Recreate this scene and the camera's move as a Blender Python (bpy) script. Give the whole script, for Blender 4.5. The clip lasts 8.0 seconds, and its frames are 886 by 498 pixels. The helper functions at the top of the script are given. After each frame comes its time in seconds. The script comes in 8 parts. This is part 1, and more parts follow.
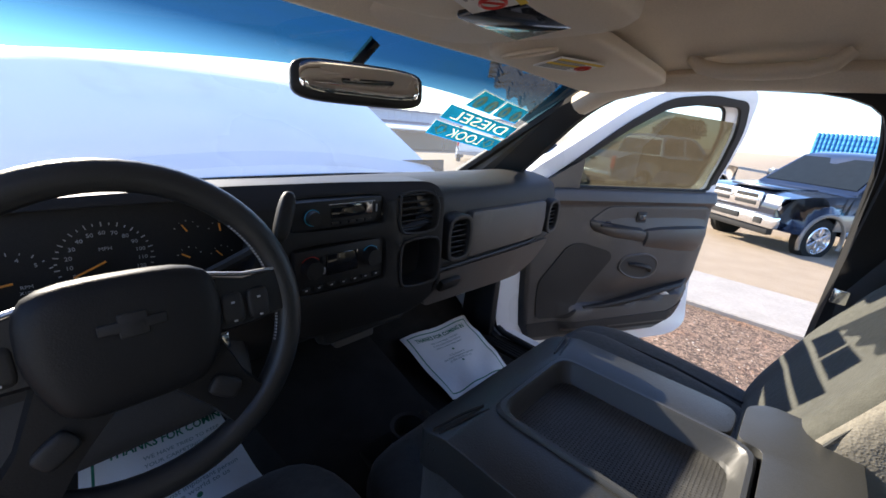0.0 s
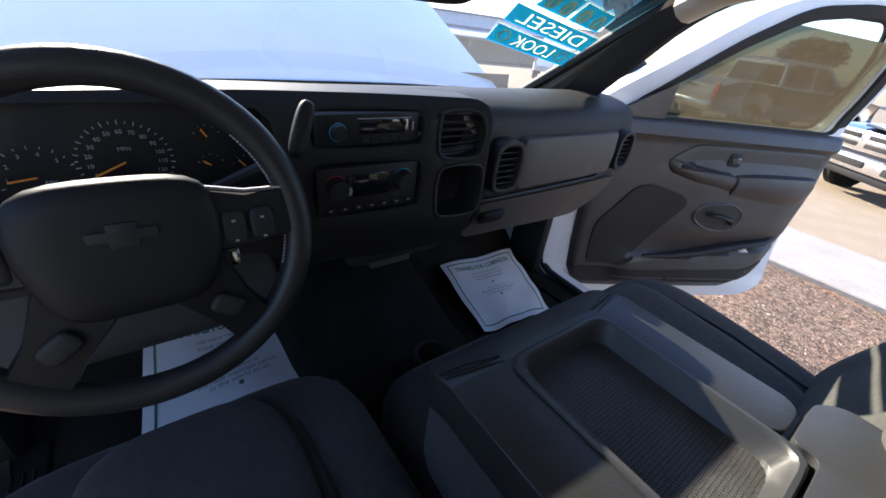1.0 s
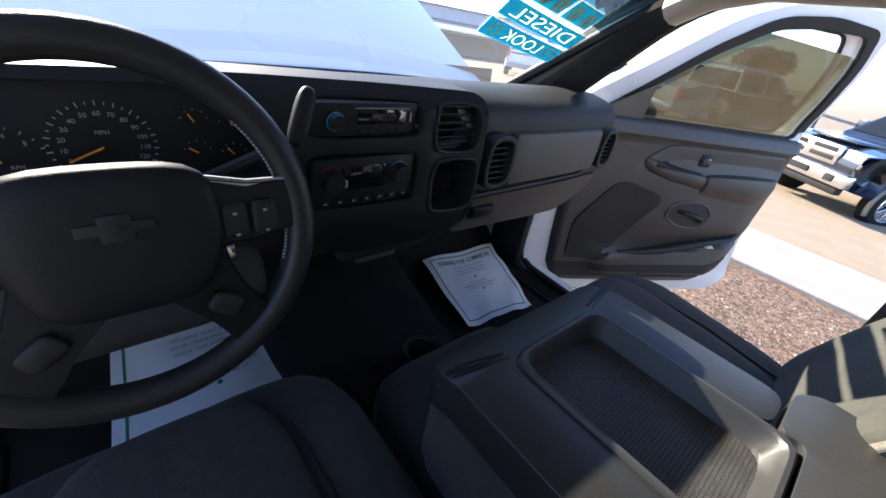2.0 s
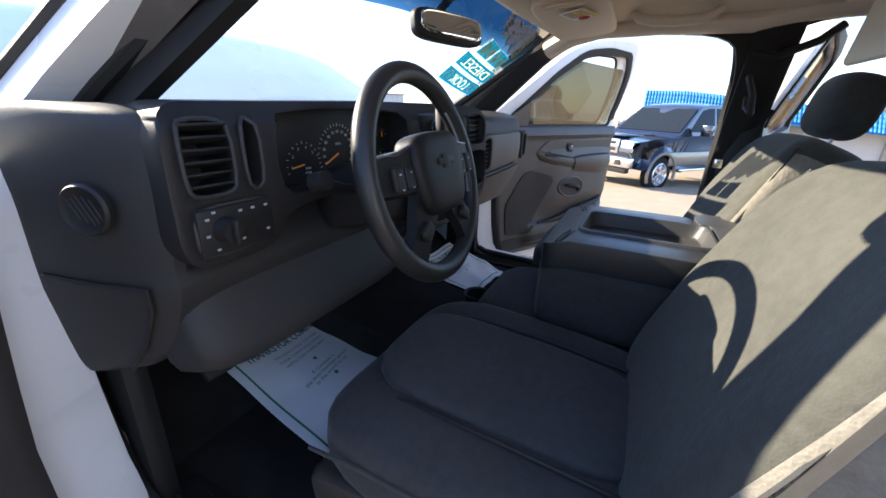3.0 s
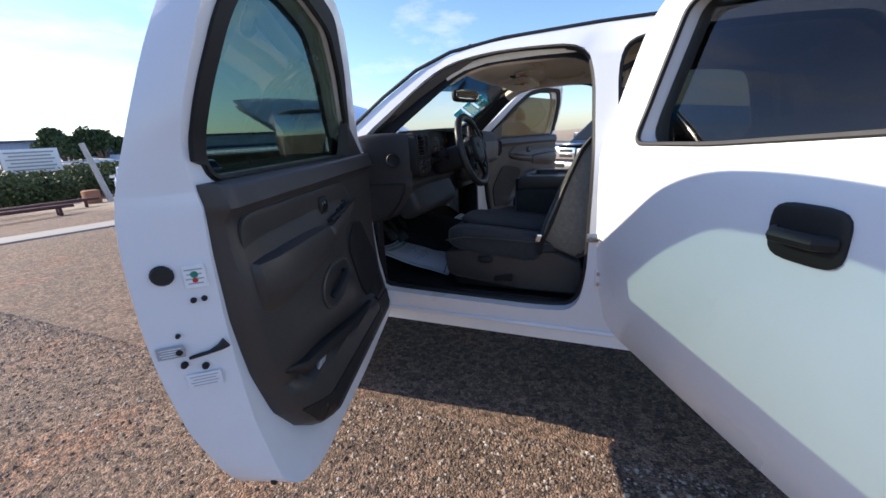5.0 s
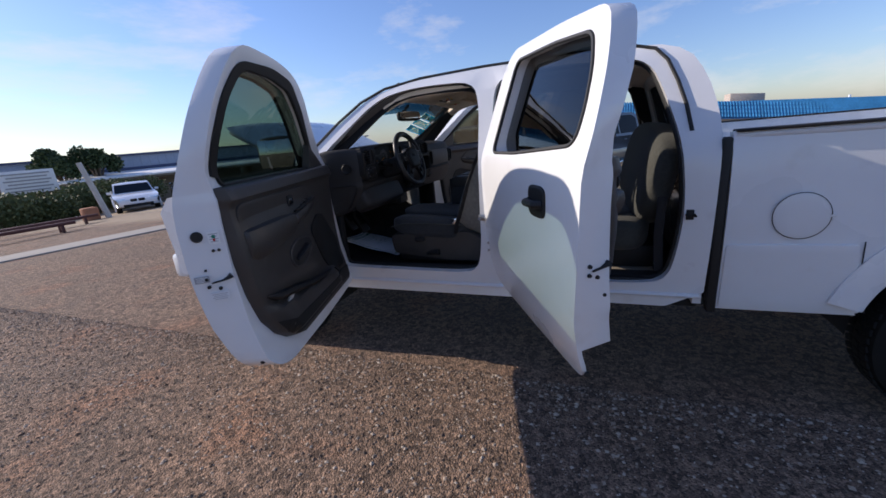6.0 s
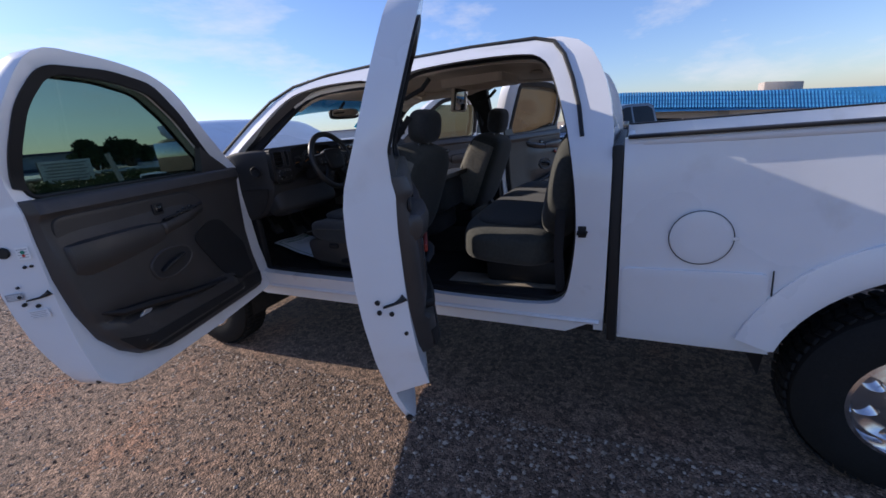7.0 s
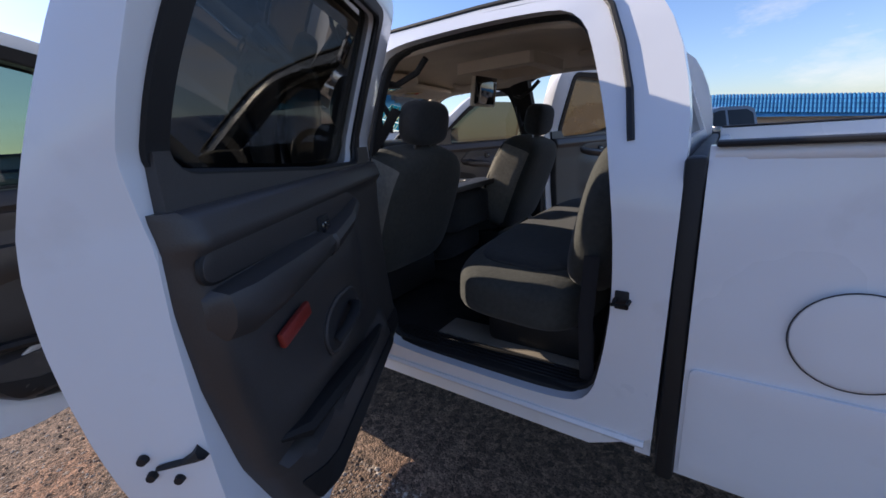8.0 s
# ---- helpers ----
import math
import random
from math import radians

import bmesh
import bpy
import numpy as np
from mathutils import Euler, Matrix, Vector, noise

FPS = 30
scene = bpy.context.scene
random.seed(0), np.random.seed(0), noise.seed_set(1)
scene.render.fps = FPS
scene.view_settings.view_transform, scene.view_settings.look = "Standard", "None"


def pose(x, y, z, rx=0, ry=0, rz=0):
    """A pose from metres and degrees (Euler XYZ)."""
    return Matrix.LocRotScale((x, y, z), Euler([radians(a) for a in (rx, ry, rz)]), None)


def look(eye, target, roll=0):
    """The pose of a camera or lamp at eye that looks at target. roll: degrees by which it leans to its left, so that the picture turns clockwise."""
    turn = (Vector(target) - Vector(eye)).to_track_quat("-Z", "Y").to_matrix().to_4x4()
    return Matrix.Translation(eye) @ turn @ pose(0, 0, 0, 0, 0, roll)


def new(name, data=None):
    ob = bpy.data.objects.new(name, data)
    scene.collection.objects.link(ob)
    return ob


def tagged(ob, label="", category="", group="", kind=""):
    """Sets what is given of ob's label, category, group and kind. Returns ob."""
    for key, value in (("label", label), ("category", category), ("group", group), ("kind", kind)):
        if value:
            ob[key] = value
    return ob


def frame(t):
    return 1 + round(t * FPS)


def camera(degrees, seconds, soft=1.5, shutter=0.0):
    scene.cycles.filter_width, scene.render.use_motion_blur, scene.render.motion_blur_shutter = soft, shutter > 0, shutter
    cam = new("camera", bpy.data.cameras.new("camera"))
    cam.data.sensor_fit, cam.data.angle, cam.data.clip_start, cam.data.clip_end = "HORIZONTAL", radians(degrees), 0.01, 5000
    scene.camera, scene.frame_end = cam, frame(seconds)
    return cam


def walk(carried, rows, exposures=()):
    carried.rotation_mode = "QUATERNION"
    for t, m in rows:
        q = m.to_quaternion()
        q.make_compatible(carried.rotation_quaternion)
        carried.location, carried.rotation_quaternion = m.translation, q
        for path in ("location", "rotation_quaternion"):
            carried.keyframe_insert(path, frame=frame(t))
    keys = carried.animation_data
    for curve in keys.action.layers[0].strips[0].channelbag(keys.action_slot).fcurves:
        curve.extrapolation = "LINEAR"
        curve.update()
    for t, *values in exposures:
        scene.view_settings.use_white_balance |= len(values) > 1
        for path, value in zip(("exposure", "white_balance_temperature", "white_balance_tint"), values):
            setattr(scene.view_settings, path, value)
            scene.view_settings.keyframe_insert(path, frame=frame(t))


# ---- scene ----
cam = camera(97.4, 8.0, soft=1.6)
PATH = [
    (0.0, (-0.555, -1.004, 1.627), (0.785, 0.208, 1.041), 5.02),
    (0.5, (-0.463, -1.012, 1.609), (0.718, 0.264, 0.844), 5.27),
    (1.0, (-0.465, -0.980, 1.621), (0.591, 0.278, 0.665), 7.98),
    (1.2, (-0.439, -0.985, 1.611), (0.566, 0.299, 0.636), 10.04),
    (2.3, (-0.593, -0.905, 1.609), (0.711, 0.127, 0.690), 9.92),
    (2.5, (-0.711, -0.887, 1.575), (0.718, 0.071, 0.768), 6.65),
    (2.8, (-0.981, -0.884, 1.526), (0.596, -0.077, 0.839), 2.83),
    (3.0, (-1.147, -0.833, 1.490), (0.462, -0.067, 0.830), 2.14),
    (3.5, (-1.521, -0.854, 1.468), (0.094, -0.065, 0.853), 0.29),
    (4.0, (-1.868, -0.831, 1.428), (-0.217, -0.090, 0.851), -1.09),
    (4.5, (-2.274, -0.965, 1.468), (-0.603, -0.261, 0.900), -1.84),
    (4.7, (-2.398, -1.061, 1.453), (-0.726, -0.346, 0.901), -2.34),
    (5.8, (-3.059, -1.526, 1.505), (-1.356, -0.875, 0.971), -5.18),
    (6.0, (-3.108, -1.739, 1.498), (-1.417, -1.050, 0.973), -5.42),
    (6.5, (-3.016, -2.145, 1.476), (-1.344, -1.408, 0.957), -5.69),
    (7.0, (-2.657, -2.336, 1.497), (-1.029, -1.529, 0.942), -5.44),
    (7.5, (-2.291, -2.376, 1.467), (-0.726, -1.441, 0.928), -4.90),
    (8.0, (-1.968, -2.337, 1.457), (-0.488, -1.266, 0.936), -4.14),
]
walk(cam, [(t, look(eye, target, roll)) for t, eye, target, roll in PATH], exposures=[(0.0, 1.62, 7150, 10), (1.2, 1.7, 7000, 10), (2.3, 1.8, 7200, 10), (3.5, 1.95, 7500, 10), (4.0, 1.6, 7300, 10), (4.5, 1.25, 7250, 10), (4.7, 1.05, 7100, 10), (5.8, -0.02, 6950, 15), (6.5, 0.06, 6800, 16), (7.2, 0.15, 6650, 16), (8.0, 0.36, 7100, 15)])

# ---------------------------------------------------------------- light
SUN = Vector((-0.15, 2.0, 1.0)).normalized()
world = bpy.data.worlds.new("sky")
scene.world = world
world.use_nodes = True
wn, wl = world.node_tree.nodes, world.node_tree.links
sky = wn.new("ShaderNodeTexSky")
sky.sky_type = "NISHITA"
sky.sun_disc = False
sky.sun_elevation = math.asin(SUN.z)
sky.sun_rotation = math.atan2(SUN.x, SUN.y)
sky.dust_density, sky.air_density, sky.ozone_density = 0.35, 1.15, 2.5
wco = wn.new("ShaderNodeTexCoord")
wmap = wn.new("ShaderNodeMapping")
wmap.inputs["Scale"].default_value = (1.2, 2.6, 7.0)
wmap.inputs["Rotation"].default_value = (0.0, 0.0, 0.5)
wnoise = wn.new("ShaderNodeTexNoise")
wnoise.inputs["Scale"].default_value = 1.6
wnoise.inputs["Detail"].default_value = 8.0
wnoise.inputs["Roughness"].default_value = 0.62
wramp = wn.new("ShaderNodeValToRGB")
wramp.color_ramp.elements[0].position, wramp.color_ramp.elements[0].color = 0.52, (0, 0, 0, 1)
wramp.color_ramp.elements[1].position, wramp.color_ramp.elements[1].color = 0.78, (0.6, 0.6, 0.6, 1)
wmix = wn.new("ShaderNodeMixRGB")
wmix.inputs[2].default_value = (6.2, 6.3, 6.5, 1)
wl.new(wco.outputs["Generated"], wmap.inputs["Vector"])
wl.new(wmap.outputs[0], wnoise.inputs["Vector"])
wl.new(wnoise.outputs["Fac"], wramp.inputs[0])
wl.new(wramp.outputs[0], wmix.inputs[0])
wtint = wn.new("ShaderNodeMixRGB")
wtint.blend_type = "MULTIPLY"
wtint.inputs[0].default_value = 1.0
wtint.inputs[2].default_value = (0.74, 0.90, 1.28, 1)
wl.new(sky.outputs[0], wtint.inputs[1])
wl.new(wtint.outputs[0], wmix.inputs[1])
wbg = wn["Background"]
wbg.inputs["Strength"].default_value = 0.135
wl.new(wmix.outputs[0], wbg.inputs["Color"])
sun_data = bpy.data.lights.new("sun", "SUN")
sun_data.energy, sun_data.angle, sun_data.color = 5.0, radians(0.5), (1.0, 0.94, 0.85)
new("sun", sun_data).matrix_world = look(SUN * 50, (0, 0, 0))

# ---------------------------------------------------------------- materials
def material(name, color, rough=0.5, metal=0.0, scale=20.0, vary=0.12, bump=0.0, fine=8.0, coat=0.0, spec=0.5, stain=None, object_space=True):
    """Procedural surface: a base colour, broad mottling, fine grain and relief."""
    m = bpy.data.materials.new(name)
    m.use_nodes = True
    n, l = m.node_tree.nodes, m.node_tree.links
    b = n["Principled BSDF"]
    b.inputs["Metallic"].default_value = metal
    b.inputs["Coat Weight"].default_value = coat
    b.inputs["Coat Roughness"].default_value = 0.06
    b.inputs["Specular IOR Level"].default_value = spec
    co = n.new("ShaderNodeTexCoord")
    big = n.new("ShaderNodeTexNoise")
    big.inputs["Scale"].default_value, big.inputs["Detail"].default_value = scale / fine, 5.0
    small = n.new("ShaderNodeTexNoise")
    small.inputs["Scale"].default_value, small.inputs["Detail"].default_value = scale, 6.0
    out = "Object" if object_space else "Generated"
    for t in (big, small):
        l.new(co.outputs[out], t.inputs["Vector"])
    add = n.new("ShaderNodeMath")
    add.operation = "ADD"
    l.new(big.outputs["Fac"], add.inputs[0])
    l.new(small.outputs["Fac"], add.inputs[1])
    ramp = n.new("ShaderNodeMapRange")
    ramp.inputs["From Min"].default_value, ramp.inputs["From Max"].default_value = 0.7, 1.3
    l.new(add.outputs[0], ramp.inputs["Value"])
    mix = n.new("ShaderNodeMixRGB")
    mix.inputs[1].default_value = (*[c * (1 - vary) for c in color], 1)
    mix.inputs[2].default_value = (*[min(1, c * (1 + vary)) for c in color], 1)
    l.new(ramp.outputs[0], mix.inputs[0])
    last = mix
    if stain:
        st = n.new("ShaderNodeTexNoise")
        st.inputs["Scale"].default_value, st.inputs["Detail"].default_value = stain[1], 7.0
        l.new(co.outputs[out], st.inputs["Vector"])
        sr = n.new("ShaderNodeMapRange")
        sr.inputs["From Min"].default_value, sr.inputs["From Max"].default_value = stain[2], stain[2] + 0.12
        sr.inputs["To Max"].default_value = stain[3]
        l.new(st.outputs["Fac"], sr.inputs["Value"])
        last = n.new("ShaderNodeMixRGB")
        last.inputs[2].default_value = (*stain[0], 1)
        l.new(sr.outputs[0], last.inputs[0])
        l.new(mix.outputs[0], last.inputs[1])
    l.new(last.outputs[0], b.inputs["Base Color"])
    rr = n.new("ShaderNodeMapRange")
    rr.inputs["To Min"].default_value, rr.inputs["To Max"].default_value = max(0, rough * 0.85), min(1, rough * 1.15)
    l.new(big.outputs["Fac"], rr.inputs["Value"])
    l.new(rr.outputs[0], b.inputs["Roughness"])
    if bump:
        bp = n.new("ShaderNodeBump")
        bp.inputs["Strength"].default_value, bp.inputs["Distance"].default_value = bump, 0.4 / scale
        l.new(small.outputs["Fac"], bp.inputs["Height"])
        l.new(bp.outputs[0], b.inputs["Normal"])
    return m


def glass(name, tint, gloss_rough=0.01, base=0.035, scatter=None):
    """A thin pane: tinted see-through with a Fresnel gloss."""
    m = bpy.data.materials.new(name)
    m.use_nodes = True
    n, l = m.node_tree.nodes, m.node_tree.links
    n.remove(n["Principled BSDF"])
    tr = n.new("ShaderNodeBsdfTransparent")
    tr.inputs[0].default_value = (*tint, 1)
    gl = n.new("ShaderNodeBsdfGlossy")
    gl.inputs["Roughness"].default_value = gloss_rough
    lw = n.new("ShaderNodeLayerWeight")
    lw.inputs[0].default_value = 0.5
    pw = n.new("ShaderNodeMath")
    pw.operation = "POWER"
    pw.inputs[1].default_value = 4.0
    l.new(lw.outputs["Facing"], pw.inputs[0])
    fr = n.new("ShaderNodeMath")
    fr.operation = "MULTIPLY_ADD"
    fr.inputs[1].default_value, fr.inputs[2].default_value = 0.8, base
    l.new(pw.outputs[0], fr.inputs[0])
    mx = n.new("ShaderNodeMixShader")
    l.new(fr.outputs[0], mx.inputs[0])
    l.new(tr.outputs[0], mx.inputs[1])
    l.new(gl.outputs[0], mx.inputs[2])
    last = mx
    if scatter:                                                 # a translucent film, dust on the windshield, that scatters the sun
        tl = n.new("ShaderNodeBsdfTranslucent")
        tl.inputs[0].default_value = (*scatter[0], 1)
        dn = n.new("ShaderNodeTexNoise")
        dn.inputs["Scale"].default_value, dn.inputs["Detail"].default_value = 7.0, 6.0
        dr = n.new("ShaderNodeMapRange")
        dr.inputs["To Min"].default_value, dr.inputs["To Max"].default_value = scatter[1] * 0.7, scatter[1] * 1.3
        l.new(dn.outputs["Fac"], dr.inputs["Value"])
        last = n.new("ShaderNodeMixShader")
        l.new(dr.outputs[0], last.inputs[0])
        l.new(mx.outputs[0], last.inputs[1])
        l.new(tl.outputs[0], last.inputs[2])
    l.new(last.outputs[0], n["Material Output"].inputs[0])
    return m


def fabric(name, color, cell, bump=0.5):
    """Woven cloth: a fine lattice of cells over soft mottling."""
    m = material(name, color, 0.92, 0, 60, 0.18, 0.25, 10, spec=0.2)
    n, l = m.node_tree.nodes, m.node_tree.links
    b = n["Principled BSDF"]
    b.inputs["Sheen Weight"].default_value = 0.12
    b.inputs["Sheen Roughness"].default_value = 0.5
    v = n.new("ShaderNodeTexVoronoi")
    v.inputs["Scale"].default_value = cell
    co = [x for x in n if x.bl_idname == "ShaderNodeTexCoord"][0]
    l.new(co.outputs["Object"], v.inputs["Vector"])
    bp = n.new("ShaderNodeBump")
    bp.inputs["Strength"].default_value, bp.inputs["Distance"].default_value = bump, 0.25 / cell
    l.new(v.outputs["Distance"], bp.inputs["Height"])
    old = b.inputs["Normal"].links[0].from_node
    l.new(old.outputs[0], bp.inputs["Normal"])
    l.new(bp.outputs[0], b.inputs["Normal"])
    return m


WHITE = material("white_paint", (0.78, 0.79, 0.80), 0.28, 0, 8, 0.02, 0, 6, coat=0.5, stain=((0.5, 0.46, 0.4), 5.0, 0.62, 0.25))
BLACK = material("black_plastic", (0.017, 0.0165, 0.0165), 0.55, 0, 500, 0.2, 0.25, 60, spec=0.3)
DASH = material("dark_grey_plastic", (0.032, 0.031, 0.031), 0.58, 0, 420, 0.15, 0.3, 60, spec=0.3)
TRIM = material("warm_grey_plastic", (0.088, 0.079, 0.072), 0.6, 0, 420, 0.12, 0.3, 60, stain=((0.16, 0.14, 0.12), 9.0, 0.6, 0.3))
DOORTRIM = material("charcoal_door_plastic", (0.046, 0.041, 0.038), 0.42, 0, 380, 0.12, 0.3, 60, stain=((0.11, 0.10, 0.09), 7.0, 0.63, 0.35))
CLOTH = fabric("charcoal_cloth", (0.042, 0.044, 0.045), 420)
CLOTHSIDE = fabric("grey_knit_cloth", (0.060, 0.061, 0.053), 300)
# brown-grey knit with the sky light on the seat sides in its colour
LITKNIT = fabric("sky_lit_brown_grey_knit", (0.225, 0.21, 0.178), 260)
WAFFLE = fabric("waffle_cloth", (0.092, 0.095, 0.085), 110, 0.9)
SEATPLASTIC = material("brown_grey_seat_plastic", (0.050, 0.043, 0.038), 0.5, 0, 420, 0.12, 0.3, 60, stain=((0.10, 0.09, 0.08), 9.0, 0.62, 0.3))
VINYL = material("black_vinyl", (0.019, 0.0195, 0.020), 0.4, 0, 600, 0.15, 0.35, 60, spec=0.4)
HEADLINER = material("beige_headliner", (0.80, 0.715, 0.60), 0.95, 0, 300, 0.08, 0.3, 50, stain=((0.50, 0.43, 0.35), 4.0, 0.62, 0.3))
BEIGE = material("beige_plastic", (0.76, 0.68, 0.57), 0.6, 0, 300, 0.06, 0.15, 40)
RUBBER = material("black_rubber", (0.010, 0.010, 0.010), 0.6, 0, 150, 0.2, 0.2)
TYRE = material("tyre_rubber", (0.011, 0.011, 0.0105), 0.8, 0, 120, 0.25, 0.3, spec=0.25, stain=((0.04, 0.036, 0.03), 12, 0.62, 0.4))
CHROME = material("polished_alloy", (0.75, 0.75, 0.76), 0.16, 1.0, 40, 0.06)
STEEL = material("dull_steel", (0.42, 0.42, 0.43), 0.4, 1.0, 60, 0.15)
DARK = material("dark_underbody", (0.018, 0.017, 0.016), 0.9, 0, 30, 0.3)
CARPET = material("black_carpet", (0.022, 0.021, 0.020), 0.98, 0, 700, 0.35, 0.6, 60, spec=0.1)
TANCARPET = material("dusty_sill", (0.25, 0.21, 0.16), 0.95, 0, 500, 0.25, 0.4, 60)
PAPER = material("white_paper", (0.80, 0.83, 0.86), 0.85, 0, 15, 0.03, 0.15, 4)
GREEN = material("green_ink", (0.02, 0.22, 0.14), 0.8, 0, 60, 0.1)
GREYINK = material("faded_ink", (0.25, 0.36, 0.38), 0.8, 0, 60, 0.1)
BLUE = material("cyan_plastic", (0.02, 0.42, 0.66), 0.5, 0, 40, 0.05)
CREAM = material("cream_lettering", (0.80, 0.80, 0.62), 0.6, 0, 40, 0.05)
RED = material("red_reflector", (0.55, 0.03, 0.025), 0.3, 0, 300, 0.2, 0.3)
REDDISH = material("dull_red_lens", (0.24, 0.025, 0.018), 0.35, 0, 200, 0.2, 0.3)
SILVERLENS = material("clear_reflector", (0.6, 0.6, 0.6), 0.3, 0.4, 300, 0.2, 0.3)
YELLOW = material("yellow_label", (0.85, 0.6, 0.08), 0.7, 0, 60, 0.05)
GREYTEXT = material("label_grey", (0.35, 0.35, 0.36), 0.7, 0, 60, 0.05)
WHITEMARK = material("pale_marking", (0.84, 0.84, 0.82), 0.6, 0, 60, 0.05)
ORANGE = material("orange_needle", (0.85, 0.30, 0.05), 0.5, 0, 60, 0.05)
SCREEN = material("dark_screen", (0.01, 0.01, 0.012), 0.08, 0, 30, 0.1, coat=0.6)
LIDVINYL = material("console_vinyl", (0.024, 0.025, 0.025), 0.36, 0, 350, 0.18, 0.4, 45)
PLATE = material("grey_console_plastic", (0.040, 0.041, 0.041), 0.42, 0, 420, 0.12, 0.25, 60)
BELT = material("seat_belt_webbing", (0.018, 0.018, 0.020), 0.8, 0, 600, 0.2, 0.4)
MIRROR = material("mirror_glass", (0.8, 0.8, 0.8), 0.02, 1.0, 10, 0.01)
WINDSHIELD = glass("windshield_glass", (0.92, 0.96, 0.94), scatter=((0.85, 0.88, 0.92), 0.045))
BAND = glass("blue_shade_band", (0.10, 0.36, 0.52))
bn, bl = BAND.node_tree.nodes, BAND.node_tree.links
bco = bn.new("ShaderNodeTexCoord")
bsep = bn.new("ShaderNodeSeparateXYZ")
bl.new(bco.outputs["Object"], bsep.inputs[0])
bramp = bn.new("ShaderNodeMapRange")
bramp.inputs["From Min"].default_value, bramp.inputs["From Max"].default_value = 1.62, 1.74
bl.new(bsep.outputs["Z"], bramp.inputs["Value"])
bmix = bn.new("ShaderNodeMixRGB")
bmix.inputs[1].default_value, bmix.inputs[2].default_value = (0.20, 0.46, 0.60, 1), (0.008, 0.045, 0.085, 1)
bl.new(bramp.outputs[0], bmix.inputs[0])
bl.new(bmix.outputs[0], [x for x in bn if x.bl_idname == "ShaderNodeBsdfTransparent"][0].inputs[0])


def thin_film(name, color, clear=0.0):
    """Printed film that lets daylight glow through it."""
    m = bpy.data.materials.new(name)
    m.use_nodes = True
    n, l = m.node_tree.nodes, m.node_tree.links
    n.remove(n["Principled BSDF"])
    df, tl, tr = n.new("ShaderNodeBsdfDiffuse"), n.new("ShaderNodeBsdfTranslucent"), n.new("ShaderNodeBsdfTransparent")
    df.inputs[0].default_value = tl.inputs[0].default_value = (*color, 1)
    tr.inputs[0].default_value = (0.75, 0.78, 0.80, 1)
    a, b = n.new("ShaderNodeMixShader"), n.new("ShaderNodeMixShader")
    noise = n.new("ShaderNodeTexNoise")
    noise.inputs["Scale"].default_value = 60
    rng_ = n.new("ShaderNodeMapRange")
    rng_.inputs["To Min"].default_value, rng_.inputs["To Max"].default_value = max(0, clear - 0.25) if clear else 0, min(1, clear + 0.25) if clear else 0
    l.new(noise.outputs["Fac"], rng_.inputs["Value"])
    a.inputs[0].default_value = 0.6
    l.new(df.outputs[0], a.inputs[1])
    l.new(tl.outputs[0], a.inputs[2])
    l.new(rng_.outputs[0], b.inputs[0])
    l.new(a.outputs[0], b.inputs[1])
    l.new(tr.outputs[0], b.inputs[2])
    l.new(b.outputs[0], n["Material Output"].inputs[0])
    return m
DOORGLASS = glass("grey_green_tint", (0.35, 0.43, 0.39))
REARGLASS = glass("dark_privacy_tint", (0.20, 0.20, 0.19))
# passenger panes: dark tint mixed with a tan translucent film
FRONTTAN = glass("tan_film_grey_glass", (0.27, 0.29, 0.26), scatter=((0.50, 0.39, 0.28), 0.09))
TANGLASS = glass("tan_film_glass", (0.20, 0.20, 0.18), scatter=((0.50, 0.38, 0.26), 0.16))
CARGLASS = material("dark_car_glass", (0.015, 0.02, 0.025), 0.10, 0, 10, 0.1, spec=0.08)
NAVY = material("dark_navy_paint", (0.006, 0.010, 0.022), 0.22, 0.2, 12, 0.08, coat=1.0)
TAUPE = material("tan_lower_paint", (0.22, 0.20, 0.17), 0.3, 0.3, 12, 0.08, coat=0.8)
SILVER = material("silver_paint", (0.42, 0.44, 0.47), 0.3, 0.5, 12, 0.05, coat=0.8)
CARWHITE = material("white_car_paint", (0.75, 0.76, 0.78), 0.28, 0, 12, 0.03, coat=0.8)
LENS = material("headlamp_lens", (0.75, 0.78, 0.80), 0.08, 0.6, 60, 0.1, coat=1.0)
CONCRETE = material("pale_concrete", (0.33, 0.30, 0.265), 0.9, 0, 30, 0.1, 0.3, 8, stain=((0.26, 0.23, 0.19), 1.3, 0.55, 0.4))
STUCCO = material("cream_stucco", (0.62, 0.56, 0.50), 0.95, 0, 40, 0.06, 0.4, 20)
STUCCO2 = material("tan_stucco", (0.42, 0.36, 0.31), 0.95, 0, 40, 0.08, 0.4, 20)
TILE = material("blue_roof_tile", (0.035, 0.23, 0.46), 0.45, 0, 20, 0.2, 0.1, 6)
GREYWALL = material("grey_metal_siding", (0.33, 0.37, 0.44), 0.6, 0, 6, 0.08)
WOOD = material("weathered_timber", (0.22, 0.17, 0.12), 0.85, 0, 30, 0.2, 0.4)
POLEMAT = material("pale_post", (0.5, 0.48, 0.44), 0.8, 0, 30, 0.12, 0.3)
RUST = material("painted_steel_bar", (0.10, 0.035, 0.03), 0.6, 0.2, 30, 0.25)
LEAF = material("hedge_leaf", (0.12, 0.14, 0.05), 0.7, 0, 40, 0.35)
LEAF2 = material("tree_leaf", (0.05, 0.08, 0.028), 0.7, 0, 40, 0.35)
BARK = material("bark", (0.13, 0.10, 0.075), 0.9, 0, 40, 0.25, 0.5)
STONE = material("gravel_stone", (0.27, 0.22, 0.18), 0.9, 0, 60, 0.3, 0.3)
